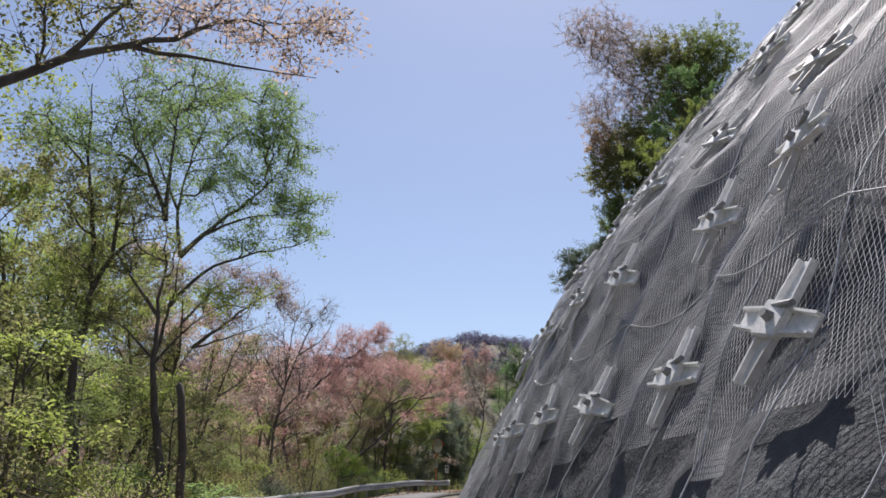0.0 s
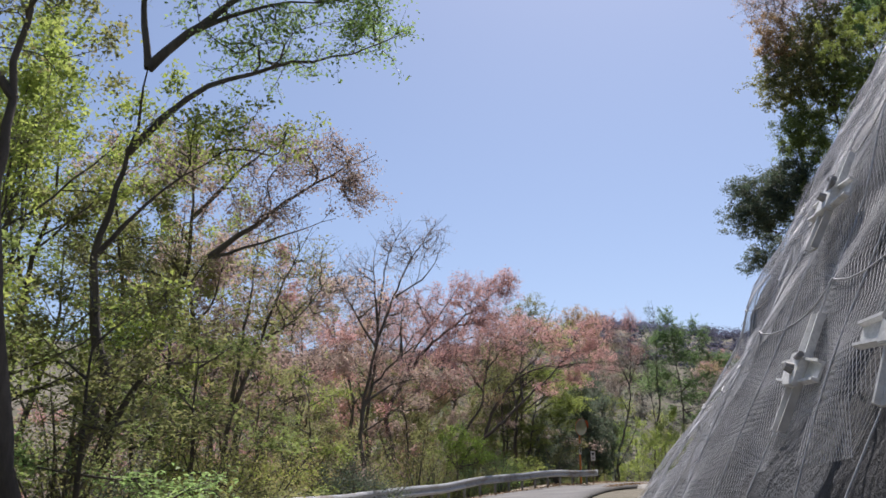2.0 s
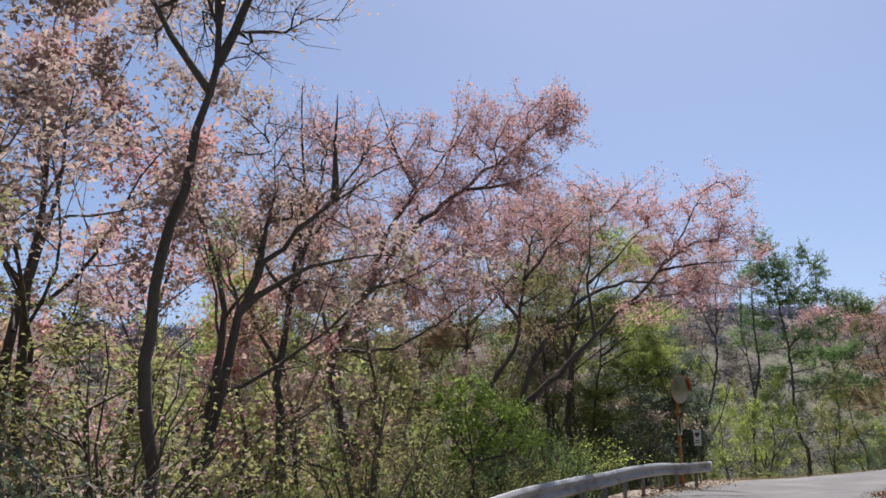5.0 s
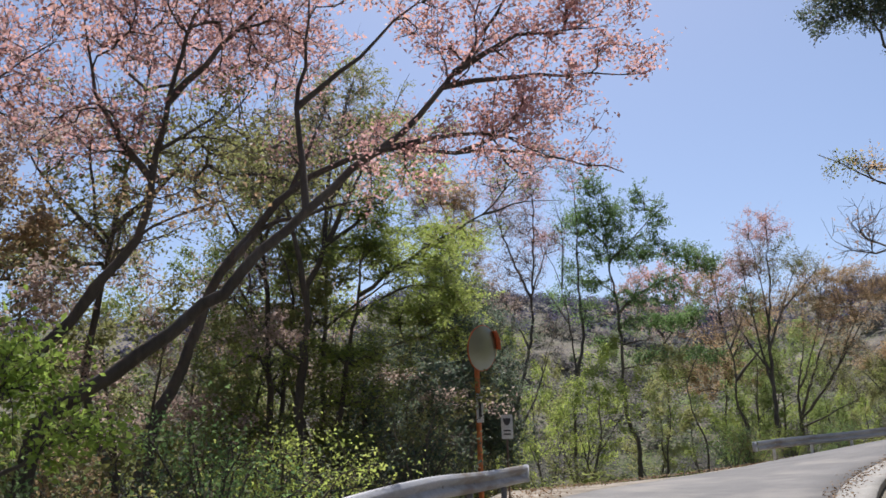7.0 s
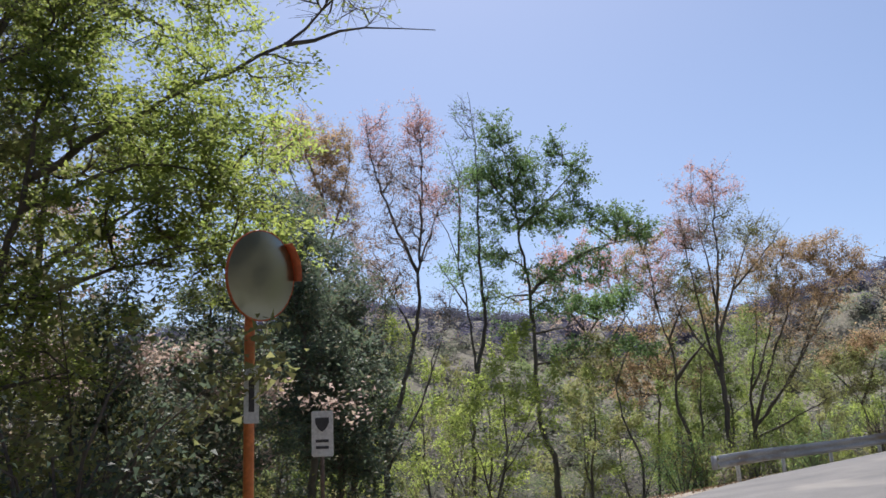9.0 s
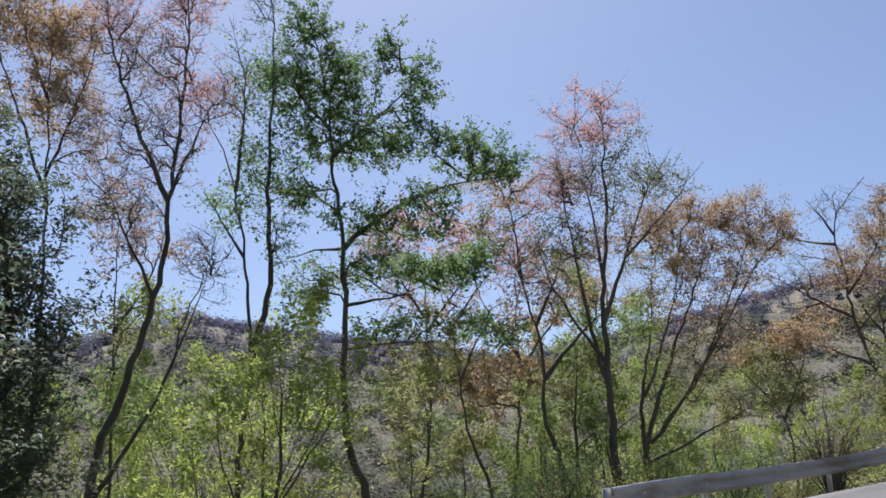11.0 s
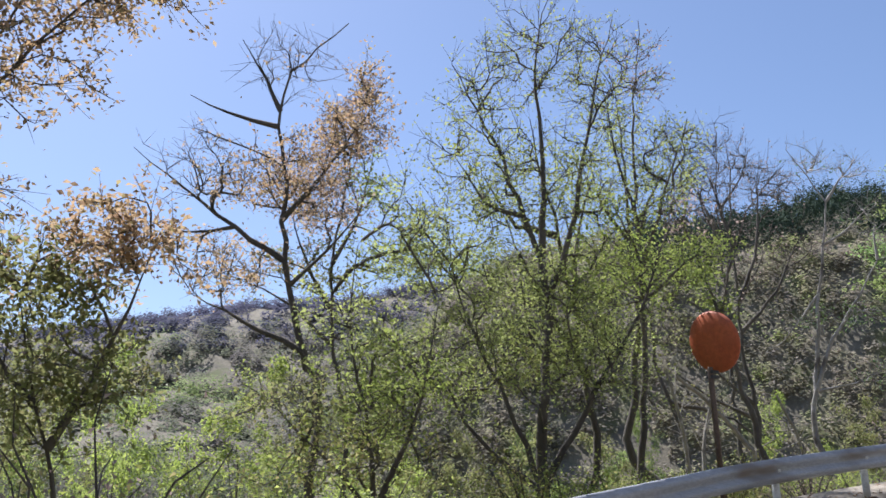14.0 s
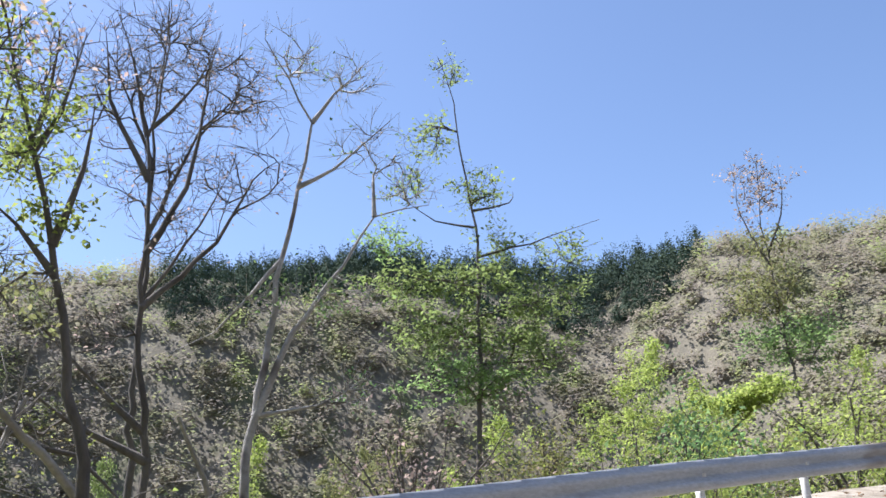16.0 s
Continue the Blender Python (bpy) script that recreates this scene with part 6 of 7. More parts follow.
sketch_tree(48, 39.45, "pale-barked bare tree with crooked limbs", "green", 553,
            [(0.122, (47.81, 40.21, 4.95), (47.83, 40.11, 6.15), (47.88, 39.93, 7.34), (47.91, 39.8, 8.24), (47.99, 39.48, 9.86), (48.03, 39.34, 11.03), (47.95, 39.66, 11.81), (47.85, 40.03, 12.55)), (0.073, (47.84, 40.07, 6.32), (48.01, 39.39, 7.69), (48.17, 38.79, 8.51), (48.29, 38.3, 9.33), (48.51, 37.44, 9.53)), (0.049, (48.03, 39.34, 11.03), (48.13, 38.93, 11.51), (48.25, 38.46, 12.07)), (0.049, (48, 39.43, 9.96), (48.13, 38.95, 10.16), (48.36, 38.02, 11.06)), (0.043, (48.29, 38.3, 9.33), (48.3, 38.28, 10.07), (48.38, 37.96, 10.28)), (0.043, (47.93, 39.73, 8.52), (47.8, 40.22, 8.06), (47.68, 40.7, 7.44), (47.52, 41.33, 7.15)), (0.043, (47.83, 40.11, 5.99), (48.06, 39.23, 6.3), (48.27, 38.4, 6.79))],
            [(47.97, 39.57, 12.14, 0.67, 0.57, 0.04), (48.2, 38.65, 11.73, 0.48, 0.57, 0.03), (48.27, 38.4, 10.58, 0.56, 0.47, 0.05), (48.4, 37.88, 9.88, 0.56, 0.37, 0.1), (47.89, 39.89, 8.06, 0.52, 0.35, 0.2, "spring"), (48.12, 38.97, 7.96, 0.7, 0.35, 0.4, "spring"), (48.14, 38.9, 6.54, 0.68, 0.34, 0.15)], per=19, size=0.073, tips=34, bark=M_BARK_PALE, puff=0.07)
sketch_tree(46.2, 42.4, "bare upright tree with branching grey limbs", "mauve", 554,
            [(0.11, (46.79, 41.32, 4.96), (46.73, 41.44, 6.79), (46.72, 41.45, 8.45), (46.73, 41.43, 10.35), (46.78, 41.33, 11.54), (46.82, 41.27, 12.8)), (0.061, (46.72, 41.44, 8.28), (46.98, 40.96, 9.58), (47.08, 40.78, 10.85), (47.19, 40.59, 12.32)), (0.061, (46.72, 41.45, 9.51), (46.44, 41.96, 10.83), (46.37, 42.09, 11.98)), (0.061, (46.72, 41.44, 7.52), (47.2, 40.57, 8.71), (47.48, 40.07, 9.79), (47.65, 39.76, 10.13)), (0.049, (46.73, 41.43, 10.45), (46.58, 41.7, 11.47), (46.44, 41.97, 12.42)), (0.061, (46.73, 41.43, 5.93), (46.32, 42.18, 6.84), (46.06, 42.66, 7.44)), (0.073, (46.68, 41.53, 5.33), (46.31, 42.19, 6.07), (45.89, 42.97, 6.73))],
            [(46.74, 41.41, 11.53, 0.97, 0.97, 0.05), (47.2, 40.56, 11.39, 0.81, 1.08, 0.08), (46.4, 42.03, 10.92, 0.85, 1.02, 0.06), (47.39, 40.22, 9.77, 0.88, 0.7, 0.1), (46.96, 41.01, 8.76, 0.67, 0.5, 0.1), (46.27, 42.26, 7.15, 0.93, 0.54, 0.12), (46.22, 42.36, 5.92, 0.82, 0.52, 0.3, "brush")], per=14, size=0.061, tips=22)
sketch_tree(43.6, 40, "tree with bright lime sprays beside the bare ones", "lime", 555,
            [(0.104, (43.41, 40.43, 4.72), (43.31, 40.67, 6.11), (43.21, 40.88, 7.37), (43.1, 41.14, 8.38), (42.97, 41.44, 9.52), (42.89, 41.63, 10.51)), (0.061, (43.21, 40.88, 7.37), (43.31, 40.66, 8.23), (43.33, 40.61, 9.06)), (0.055, (43.1, 41.14, 8.38), (43.2, 40.92, 8.88), (43.26, 40.77, 9.91)), (0.049, (43.25, 40.8, 6.94), (43.07, 41.22, 7.53), (42.9, 41.6, 7.95))],
            [(43.13, 41.08, 8.93, 0.43, 0.25, 1.1), (43.06, 41.24, 8.37, 0.42, 0.21, 1.1), (43.19, 40.93, 7.68, 0.36, 0.21, 1), (42.94, 41.51, 9.79, 0.38, 0.5, 0.2, "mauve"), (43.22, 40.86, 9.6, 0.32, 0.45, 0.1, "mauve"), (43.09, 41.16, 6.8, 0.46, 0.35, 0.3, "olive")], per=41, size=0.085, tips=26)
sketch_tree(54.6, 37.8, "tree with layered fresh green leaves on the slope", "mid", 556,
            [(0.11, (54.66, 37.14, 7.44), (54.67, 37.06, 9.22), (54.67, 36.99, 10.97), (54.65, 37.2, 12.98), (54.64, 37.38, 14.65), (54.61, 37.66, 15.93)), (0.037, (54.67, 37.05, 9.75), (54.57, 38.13, 10.21), (54.5, 38.89, 10.53)), (0.037, (54.66, 37.07, 9.22), (54.76, 36, 9.43), (54.85, 34.96, 9.64)), (0.037, (54.66, 37.07, 11.82), (54.74, 36.2, 11.91), (54.75, 36.05, 12.19)), (0.037, (54.67, 37.03, 11.25), (54.59, 37.93, 11.58), (54.52, 38.7, 12.2)), (0.037, (54.66, 37.09, 8.19), (54.78, 35.73, 8.12), (54.86, 34.83, 8.32)), (0.03, (54.64, 37.34, 14.04), (54.57, 38.09, 14.08), (54.54, 38.51, 13.8)), (0.037, (54.67, 36.99, 10.7), (54.78, 35.75, 10.9), (54.92, 34.14, 11.37))],
            [(54.63, 37.48, 15.44, 0.35, 0.56, 0.3), (54.59, 37.97, 13.77, 0.68, 0.55, 0.5), (54.68, 36.84, 12.24, 0.8, 0.53, 0.6), (54.53, 38.56, 12.48, 0.53, 0.53, 0.3), (54.49, 39, 11.08, 0.79, 0.39, 0.9, "spring"), (54.53, 38.65, 10.11, 1.16, 0.45, 1.1), (54.66, 37.11, 10.02, 1.16, 0.52, 1.1), (54.78, 35.73, 9.54, 1.15, 0.51, 1.1), (54.59, 37.94, 8.88, 1.52, 0.57, 1.2), (54.74, 36.2, 8.4, 1.38, 0.57, 1.2), (54.85, 34.99, 10.72, 0.78, 0.39, 0.6), (54.65, 37.25, 7.69, 1.37, 0.62, 1.2, "spring"), (54.71, 36.53, 10.95, 0.65, 0.39, 0.6)], per=24, size=0.104, flat=0.6, tips=24)
sketch_tree(63.2, 28.5, "bare round-headed tree on the far slope", "mauve", 557,
            [(0.098, (63.09, 28.07, 7.57), (63.11, 28.15, 9.99), (63.12, 28.19, 12.36), (63.14, 28.26, 14.09), (63.08, 28.06, 16.04)), (0.049, (63.12, 28.19, 12.36), (63.29, 28.84, 14.2), (63.29, 28.84, 15.4)), (0.049, (63.12, 28.19, 12.93), (62.95, 27.56, 14.35), (62.94, 27.51, 15.72))],
            [(63.13, 28.23, 14.87, 0.92, 1.1, 0.3), (63.11, 28.16, 13.11, 0.9, 0.72, 0.5, "olive"), (63.22, 28.57, 11.5, 1.42, 1.06, 1, "olive"), (63.07, 28, 9.97, 1.56, 1.04, 1, "spring")], per=24, size=0.11, tips=22)
sketch_tree(58, 31.5, "bright young tree on the slope below the rail", "lime", 558,
            [(0.073, (57.96, 31.29, 5.81), (57.96, 31.31, 6.63), (57.95, 31.25, 7.45)), (0.037, (57.96, 31.31, 6.63), (57.79, 30.41, 7.37), (57.68, 29.86, 7.59))],
            [(57.94, 31.2, 7.38, 0.98, 0.42, 1.2), (57.76, 30.24, 7.63, 0.69, 0.28, 1.2)], per=53, size=0.11, tips=34, flat=0.6)
# bank above the rock cutting
sketch_tree(17.4, 23.5, "dark evergreen high on the bank above the cutting", "dark", 560,
            [(0.195, (21.37, 20.27, 9.74), (20.07, 20.61, 14.92), (19.47, 20.77, 20.74), (19.9, 20.66, 23.71)), (0.061, (19.7, 20.71, 16.97), (17.29, 21.34, 16.75), (14.57, 22.06, 18)), (0.061, (19.92, 20.65, 15.33), (17.9, 21.18, 15.07), (16.35, 21.59, 13.96))],
            [(19.87, 20.66, 21.13, 2, 2, 1, "mid"), (18.49, 21.03, 17.89, 2.77, 1.98, 1), (16.89, 21.45, 16.37, 2.37, 1.38, 1), (20.61, 20.47, 12.89, 2.3, 1.92, 1), (20.17, 20.58, 16.12, 1.95, 2.34, 1, "mid"), (16.27, 21.61, 18.07, 1.2, 0.6, 0.7)], per=61, size=0.142, tips=20, name='evergreen_tree', slim=0.4, puff=0.12)
sketch_tree(18, 21.5, "tree with yellow-olive leaves above the cutting", "olive", 561,
            [(0.195, (23.66, 19.22, 13.37), (22.19, 19.63, 19.92), (20.8, 20.01, 24.74), (20.09, 20.21, 29.72)), (0.073, (21.63, 19.78, 21.65), (18.84, 20.55, 23.66), (17.48, 20.93, 25.56))],
            [(19.32, 20.42, 24.91, 2.42, 2.42, 1, "olive"), (21.4, 19.85, 27.3, 2.84, 2.43, 1, "olive"), (18.78, 20.57, 27.63, 1.64, 2.05, 0.7, "orange"), (22.59, 19.52, 24.1, 2.79, 2.39, 1, "mid")], per=34, size=0.146, tips=22)
sketch_tree(19, 22.5, "bare tree with fine twigs above the cutting", "mauve", 562,
            [(0.171, (25.13, 18.89, 17.23), (24.23, 19.15, 25.68), (22.91, 19.53, 31.2), (21.73, 19.86, 35.1), (20.51, 20.21, 39.17)), (0.061, (23.44, 19.38, 28.87), (20.09, 20.33, 29.33), (16.75, 21.29, 31.17)), (0.061, (22.91, 19.53, 31.2), (19.7, 20.44, 34.01), (17.53, 21.06, 36.75))],
            [(18.65, 20.74, 30.44, 2.08, 1.66, 0.2), (20.58, 20.19, 35.29, 3.37, 3.37, 0.2, "mauve"), (21.79, 19.85, 31.37, 2.47, 2.06, 0.25), (18.39, 20.82, 37.58, 3, 2.14, 0.2, "mauve")], per=36, size=0.11, tips=29)
sketch_tree(20.4, 22, "dark green tree above the netted rock", "mid", 563,
            [(0.195, (27.79, 17.72, 20.88), (26.22, 18.2, 28.73), (24.97, 18.58, 34.35))],
            [(25.01, 18.56, 31.14, 3.24, 3.24, 0.6), (26.92, 17.98, 28.62, 2.38, 2.38, 0.6), (23.86, 18.91, 34.55, 3.3, 2.47, 0.55, "olive"), (27.14, 17.92, 33.98, 3.25, 3.25, 0.6), (25.11, 18.53, 28.45, 2.4, 2, 0.55, "olive")], per=34, size=0.159, tips=22)
sketch_tree(19.6, 29.4, "dark evergreen leaning from the steep bank", "dark", 564,
            [(0.171, (20.96, 26.35, 8.14), (19.85, 27.05, 12.15), (19.05, 27.55, 15.21), (18.69, 27.78, 17.46)), (0.061, (19.14, 27.49, 14.76), (18.18, 28.1, 15.46), (17.55, 28.49, 14.95))],
            [(18.49, 27.9, 15.58, 0.96, 0.68, 1), (19.47, 27.29, 15.09, 1.14, 1.14, 1), (18.1, 28.15, 14.74, 0.77, 0.39, 1), (19.2, 27.45, 16.65, 1.15, 0.77, 1)], per=46, size=0.133, tips=17, name='evergreen_tree', slim=0.4, puff=0.12)
sketch_tree(15.6, 19.9, "thin tree with pale young leaves on the steep bank", "olive", 565,
            [(0.098, (14.44, 18.14, 2.02), (13.89, 18.52, 4.67), (12.94, 19.18, 6.06), (11.89, 19.91, 6.94)), (0.049, (13.54, 18.76, 5.13), (12.51, 19.48, 4.9), (11.94, 19.87, 5.21))],
            [(12.33, 19.6, 6.73, 0.51, 0.18, 0.8, "olive"), (12.69, 19.35, 6.54, 0.5, 0.2, 0.8, "orange"), (12.33, 19.6, 5.25, 0.5, 0.6, 0.1, "mauve")], per=36, size=0.067, tips=34)
# dead stems leaning in the thicket
for _i, (_r, _pts) in enumerate((
    (0.06, ((43.0, 41.9, 6.2), (43.9, 41.4, 5.5), (44.9, 40.8, 4.4))),
    (0.05, ((42.6, 42.0, 6.3), (42.9, 41.9, 5.3), (43.2, 41.8, 4.2))),
    (0.045, ((43.9, 41.4, 5.9), (43.6, 41.6, 5.0), (43.3, 41.7, 4.2))),
    (0.05, ((46.4, 40.7, 6.0), (46.9, 40.5, 5.2), (47.3, 40.3, 4.0))))):
    _rng = np.random.RandomState(640 + _i)
    _c = curve(_pts, 0.3, 0.02, _rng)
    _c[-1, 2] = ground_z(_c[-1, 0], _c[-1, 1]) - 0.1
    _twigs = [(_c, np.linspace(0.55, 1.0, len(_c)) * _r, 7)]
    for _k in range(5):
        _q = _c[_rng.randint(1, len(_c) - 1)]
        _twigs.append((np.array([_q, _q + _rng.normal(0, 0.3, 3) + np.array([0, 0, 0.25]), _q + _rng.normal(0, 0.5, 3) + np.array([0, 0, 0.5])]), np.array([0.016, 0.01, 0.004]), 4))
    _thing = empty("dead_stem", Matrix.Translation(_c[-1]), "bleached dead stem leaning among the bare trees", "dead tree", "dead stems in the thicket")
    V, F = tube_arrays(_twigs[:1])
    put("trunk", mesh_of("trunk", V - _c[-1], F), M_DEAD, _thing)
    for _twig in _twigs[1:]:
        V, F = tube_arrays([_twig])
        put("twig", mesh_of("twig", V - _c[-1], F), M_DEAD, _thing)
# broken trunk beside the rail
_c = curve(((-5.05, -25.8, ground_z(-5.05, -25.8) - 0.1), (-5.1, -25.82, -0.2), (-5.24, -25.84, 1.1)), 0.3, 0.01, np.random.RandomState(650))
_thing = empty("dead_stem", Matrix.Translation(_c[0]), "dark broken-off tree trunk standing behind the guard rail", "dead tree")
V, F = tube_arrays([(np.vstack([_c, _c[-1] + np.array([0.02, 0.0, 0.06])]) - _c[0], np.r_[np.linspace(0.10, 0.08, len(_c)), 0.02], 9)])
put("trunk", mesh_of("trunk", V, F), M_BARK, _thing)
# understorey along the rail
for _i, (_x, _y, _h, _w, _l, _m) in enumerate((
    (-6.2, -16.0, 4.2, 1.9, "olive", "mid"), (-6.7, -8.4, 4.6, 2.0, "olive", "mid"), (-5.7, -5.2, 4.4, 1.9, "lime", "olive"),
    (-7.2, -2.2, 5.0, 2.1, "olive", "lime"), (-8.6, -12.0, 5.4, 2.2, "mid", "olive"), (-9.6, -5.0, 6.0, 2.4, "olive", "orange"),
    (-8.8, -20.0, 5.2, 2.1, "mid", "olive"), (-6.2, -21.0, 3.8, 1.7, "olive", "spring"), (-7.9, -28.0, 5.0, 2.0, "mid", "olive"),
    (-6.5, -32.2, 4.0, 1.8, "olive", "lime"), (-8.0, 2.6, 5.0, 2.1, "olive", "orange"), (-5.8, 0.8, 3.6, 1.7, "olive", "lime"),
    (-11.0, -16.0, 6.5, 2.5, "olive", "lime"), (-11.5, -9.0, 6.5, 2.5, "mid", "olive"), (-10.6, -25.0, 6.0, 2.4, "olive", "lime"))):
    layered_tree(_x, _y, _h, _w, _l, _m, 560 + _i, "low spreading tree with %s leaves in flat tiers" % {"lime": "yellow-green", "mid": "muted green", "olive": "olive"}[_l])
# far side of the bank
tree(24.0, 13.0, "clumped", "green", 11.0, 64, "green tree on top of the bank", (-0.1, 0, 0), dense=1.1)
tree(20.5, 8.5, "broad", "lime", 9.5, 65, "tree with yellow-green leaves on top of the bank", (-0.1, 0, 0), stems=2, dense=1.1)
tree(19.5, 2.0, "broad", "mauve", 9.0, 66, "tree with mauve-brown buds above the cutting", (-0.15, 0, 0), stems=2, dense=1.1)
tree(19.5, -6.0, "clumped", "green", 9.0, 67, "green tree leaning over the rock cutting", (-0.2, 0, 0), dense=1.1)
tree(20.0, -14.0, "broad", "orange", 8.0, 68, "tree with bronze leaves above the netted rock", (-0.2, 0, 0), stems=2)

# ---- thickets: shrubs beyond the rails, each a thing ----
def shrub(leaf, height, width, seed, label, leaves, twigs=13):
    rng = np.random.RandomState(seed)
    thing = empty("shrub", Matrix(), label, "shrub", "shrubs under the trees")
    lines, c = [], []
    for _ in range(twigs):
        a, b = rng.uniform(0, 6.28), rng.uniform(0.1, 1.0)
        tip = np.array([math.cos(a) * width * b, math.sin(a) * width * b, height * rng.uniform(0.6, 1.05) * (1.1 - 0.45 * b)])
        u = np.linspace(0, 1, 5)[:, None]
        pts = tip * u + np.array([0, 0, 1]) * height * 0.15 * np.sin(u * 3.14) + rng.normal(0, 0.06, (5, 3)) * u
        lines.append((pts, np.linspace(0.022, 0.005, 5), 4))
        for _k in range(2):
            w = rng.uniform(0.35, 0.9)
            q = tip * w
            e = q + rng.normal(0, 0.35, 3) * np.array([1, 1, 0.8]) * height * 0.5 + np.array([0, 0, 0.15])
            lines.append((np.array([q, (q + e) / 2 + rng.normal(0, 0.05, 3), e]), np.array([0.009, 0.006, 0.003]), 3))
            c.append(q + (e - q) * rng.uniform(0.1, 1.1, (leaves // (twigs * 3), 1)) + rng.normal(0, 0.13, (leaves // (twigs * 3), 3)))
        c.append(tip * rng.uniform(0.4, 1.05, (leaves // (twigs * 3), 1)) + rng.normal(0, 0.16, (leaves // (twigs * 3), 3)))
    V, F = tube_arrays(lines)
    put("stem_frame", mesh_of("stem_frame", V, F), M_BARK, thing)
    V, F = leaf_arrays(rng, np.concatenate(c), 0.062, 0.35, three=True)
    put("foliage", mesh_of("foliage", V, F), LEAF[leaf], thing, smooth=False)
    return thing


SHRUBS = [
    shrub("brush", 2.2, 1.5, 201, "leafy mixed undergrowth shrub beyond the guard rail", 3000),
    shrub("lime", 1.8, 1.4, 202, "bright lime-green shrub beyond the guard rail", 3000),
    shrub("olive", 2.6, 1.6, 203, "olive-brown brushwood beyond the guard rail", 2600),
    shrub("mauve", 2.3, 1.6, 204, "twiggy brown-leaved shrub beyond the guard rail", 1200, 20),
    shrub("green", 1.9, 1.4, 205, "green-leaved shrub beyond the guard rail", 3000),
    shrub("dark", 2.0, 1.5, 206, "dark evergreen shrub beyond the guard rail", 3400),
]
_rng = np.random.RandomState(77)
_used = set()


def plant(x, y, which, scale=1.0):
    m = Matrix.Translation((x, y, ground_z(x, y) - 0.1)) @ Matrix.Rotation(_rng.uniform(0, 6.28), 4, "Z")
    ob = SHRUBS[which]
    if which not in _used:
        _used.add(which)
        ob.matrix_world = m
    else:
        ob = copy_thing(ob, m)
    ob.scale = (scale, scale, scale * _rng.uniform(0.85, 1.2))


for _s in np.arange(52, S[-1] - 2, 1.5):
    k = int(np.argmin(abs(S - _s)))
    for lo, hi in ((1.4, 3.4), (3.4, 6.5), (6.5, 11.5)):
        if 120 < _s < 138 and lo < 2:
            continue
        e = EDGE[k] + _rng.uniform(lo, hi)
        x, y = MID[k, :2] + LEFT[k] * e + _rng.normal(0, 0.4, 2)
        zone = [0, 2, 3, 1, 5, 2] if _s < 100 else [0, 1, 4, 2, 3, 0] if _s < 112 else [5, 5, 0, 4, 5, 1] if _s < 121 else [1, 0, 3, 2, 0, 4] if _s < 148 else [0, 0, 1, 0, 1, 3]
        plant(float(x), float(y), zone[_rng.randint(6)], _rng.uniform(0.7, 1.25))

for _x, _y, _g in ((-4.6, -4.6, 1.1), (-3.9, -3.6, 0.9), (-5.4, -3.2, 1.2)):
    plant(_x, _y, 5, _g)
for _ in range(70):
    x, y = 42 + _rng.uniform(0, 34), 24 + _rng.uniform(0, 26)
    d, _, _ = near_way(np.array([x]), np.array([y]))
    if d[0] > 6:
        plant(x, y, [1, 0, 1, 4, 3, 0][_rng.randint(6)], _rng.uniform(1.2, 2.0))

# ---- woods behind, copied from a few trees ----
BACK = [
    tree(-13.0, -34.0, "back", "olive", 11.5, 301, "wood tree with olive young leaves"),
    tree(-12.0, -22.0, "back", "lime", 12.0, 302, "wood tree with yellow-green leaves"),
    tree(-11.0, -4.0, "back", "mauve", 11.5, 303, "wood tree with mauve-brown buds"),
    tree(-9.5, 6.0, "back", "pink", 11.5, 304, "wood tree with pinkish young leaves"),
    tree(-8.0, 18.0, "back", "orange", 11.5, 305, "wood tree with orange-bronze leaves"),
    tree(-9.0, 25.0, "back", "mid", 11.5, 306, "wood tree with muted green leaves"),
]
_rng = np.random.RandomState(78)
for _s in np.concatenate([np.arange(54, 92, 1.8), np.arange(92, 112, 1.7), np.arange(112, 127, 1.5)]):
    k = int(np.argmin(abs(S - _s)))
    for lo, hi in ((5.5, 9.0), (10.0, 18.0), (19.0, 32.0)):
        if lo > 18 and _s < 92:
            continue
        e = EDGE[k] + _rng.uniform(lo, hi)
        x, y = MID[k, :2] + LEFT[k] * e
        zone = [0, 1, 0, 1, 0] if _s < 92 else [2, 2, 4, 3, 2] if _s < 109 else [0, 1, 4, 3, 2]
        ob = copy_thing(BACK[zone[_rng.randint(5)]], Matrix.Translation((x, y, ground_z(x, y) - 0.1)) @ Matrix.Rotation(_rng.uniform(0, 6.28), 4, "Z"))
        g = _rng.uniform(0.62, 0.95) if _s < 92 else _rng.uniform(0.6, 0.85)
        ob.scale = (g, g, g)

# young wood on the slope below the bend: the crowns reach little above the road
for _s in np.arange(117, S[-1] - 6, 0.8):
    k = int(np.argmin(abs(S - _s)))
    e = EDGE[k] + (7 + 20 * _rng.uniform(0, 1) ** 1.3 if _s < 152 else 9 + 30 * _rng.uniform(0, 1) ** 1.5)
    x, y = MID[k, :2] + LEFT[k] * e
    z = ground_z(x, y) - 0.1
    top = MID[k, 2] + (_rng.uniform(2.0, 6.0) if _s < 152 else _rng.uniform(0.5, 4.0))
    h = max(top - z, 3.5) / 12.0
    ob = copy_thing(BACK[([0, 1, 5, 1, 0] if _s < 150 else [5, 1, 0, 1, 0])[_rng.randint(5)]], Matrix.Translation((x, y, z)) @ Matrix.Rotation(_rng.uniform(0, 6.28), 4, "Z"))
    g = min(h, 0.75)
    ob.scale = (g, g, h)

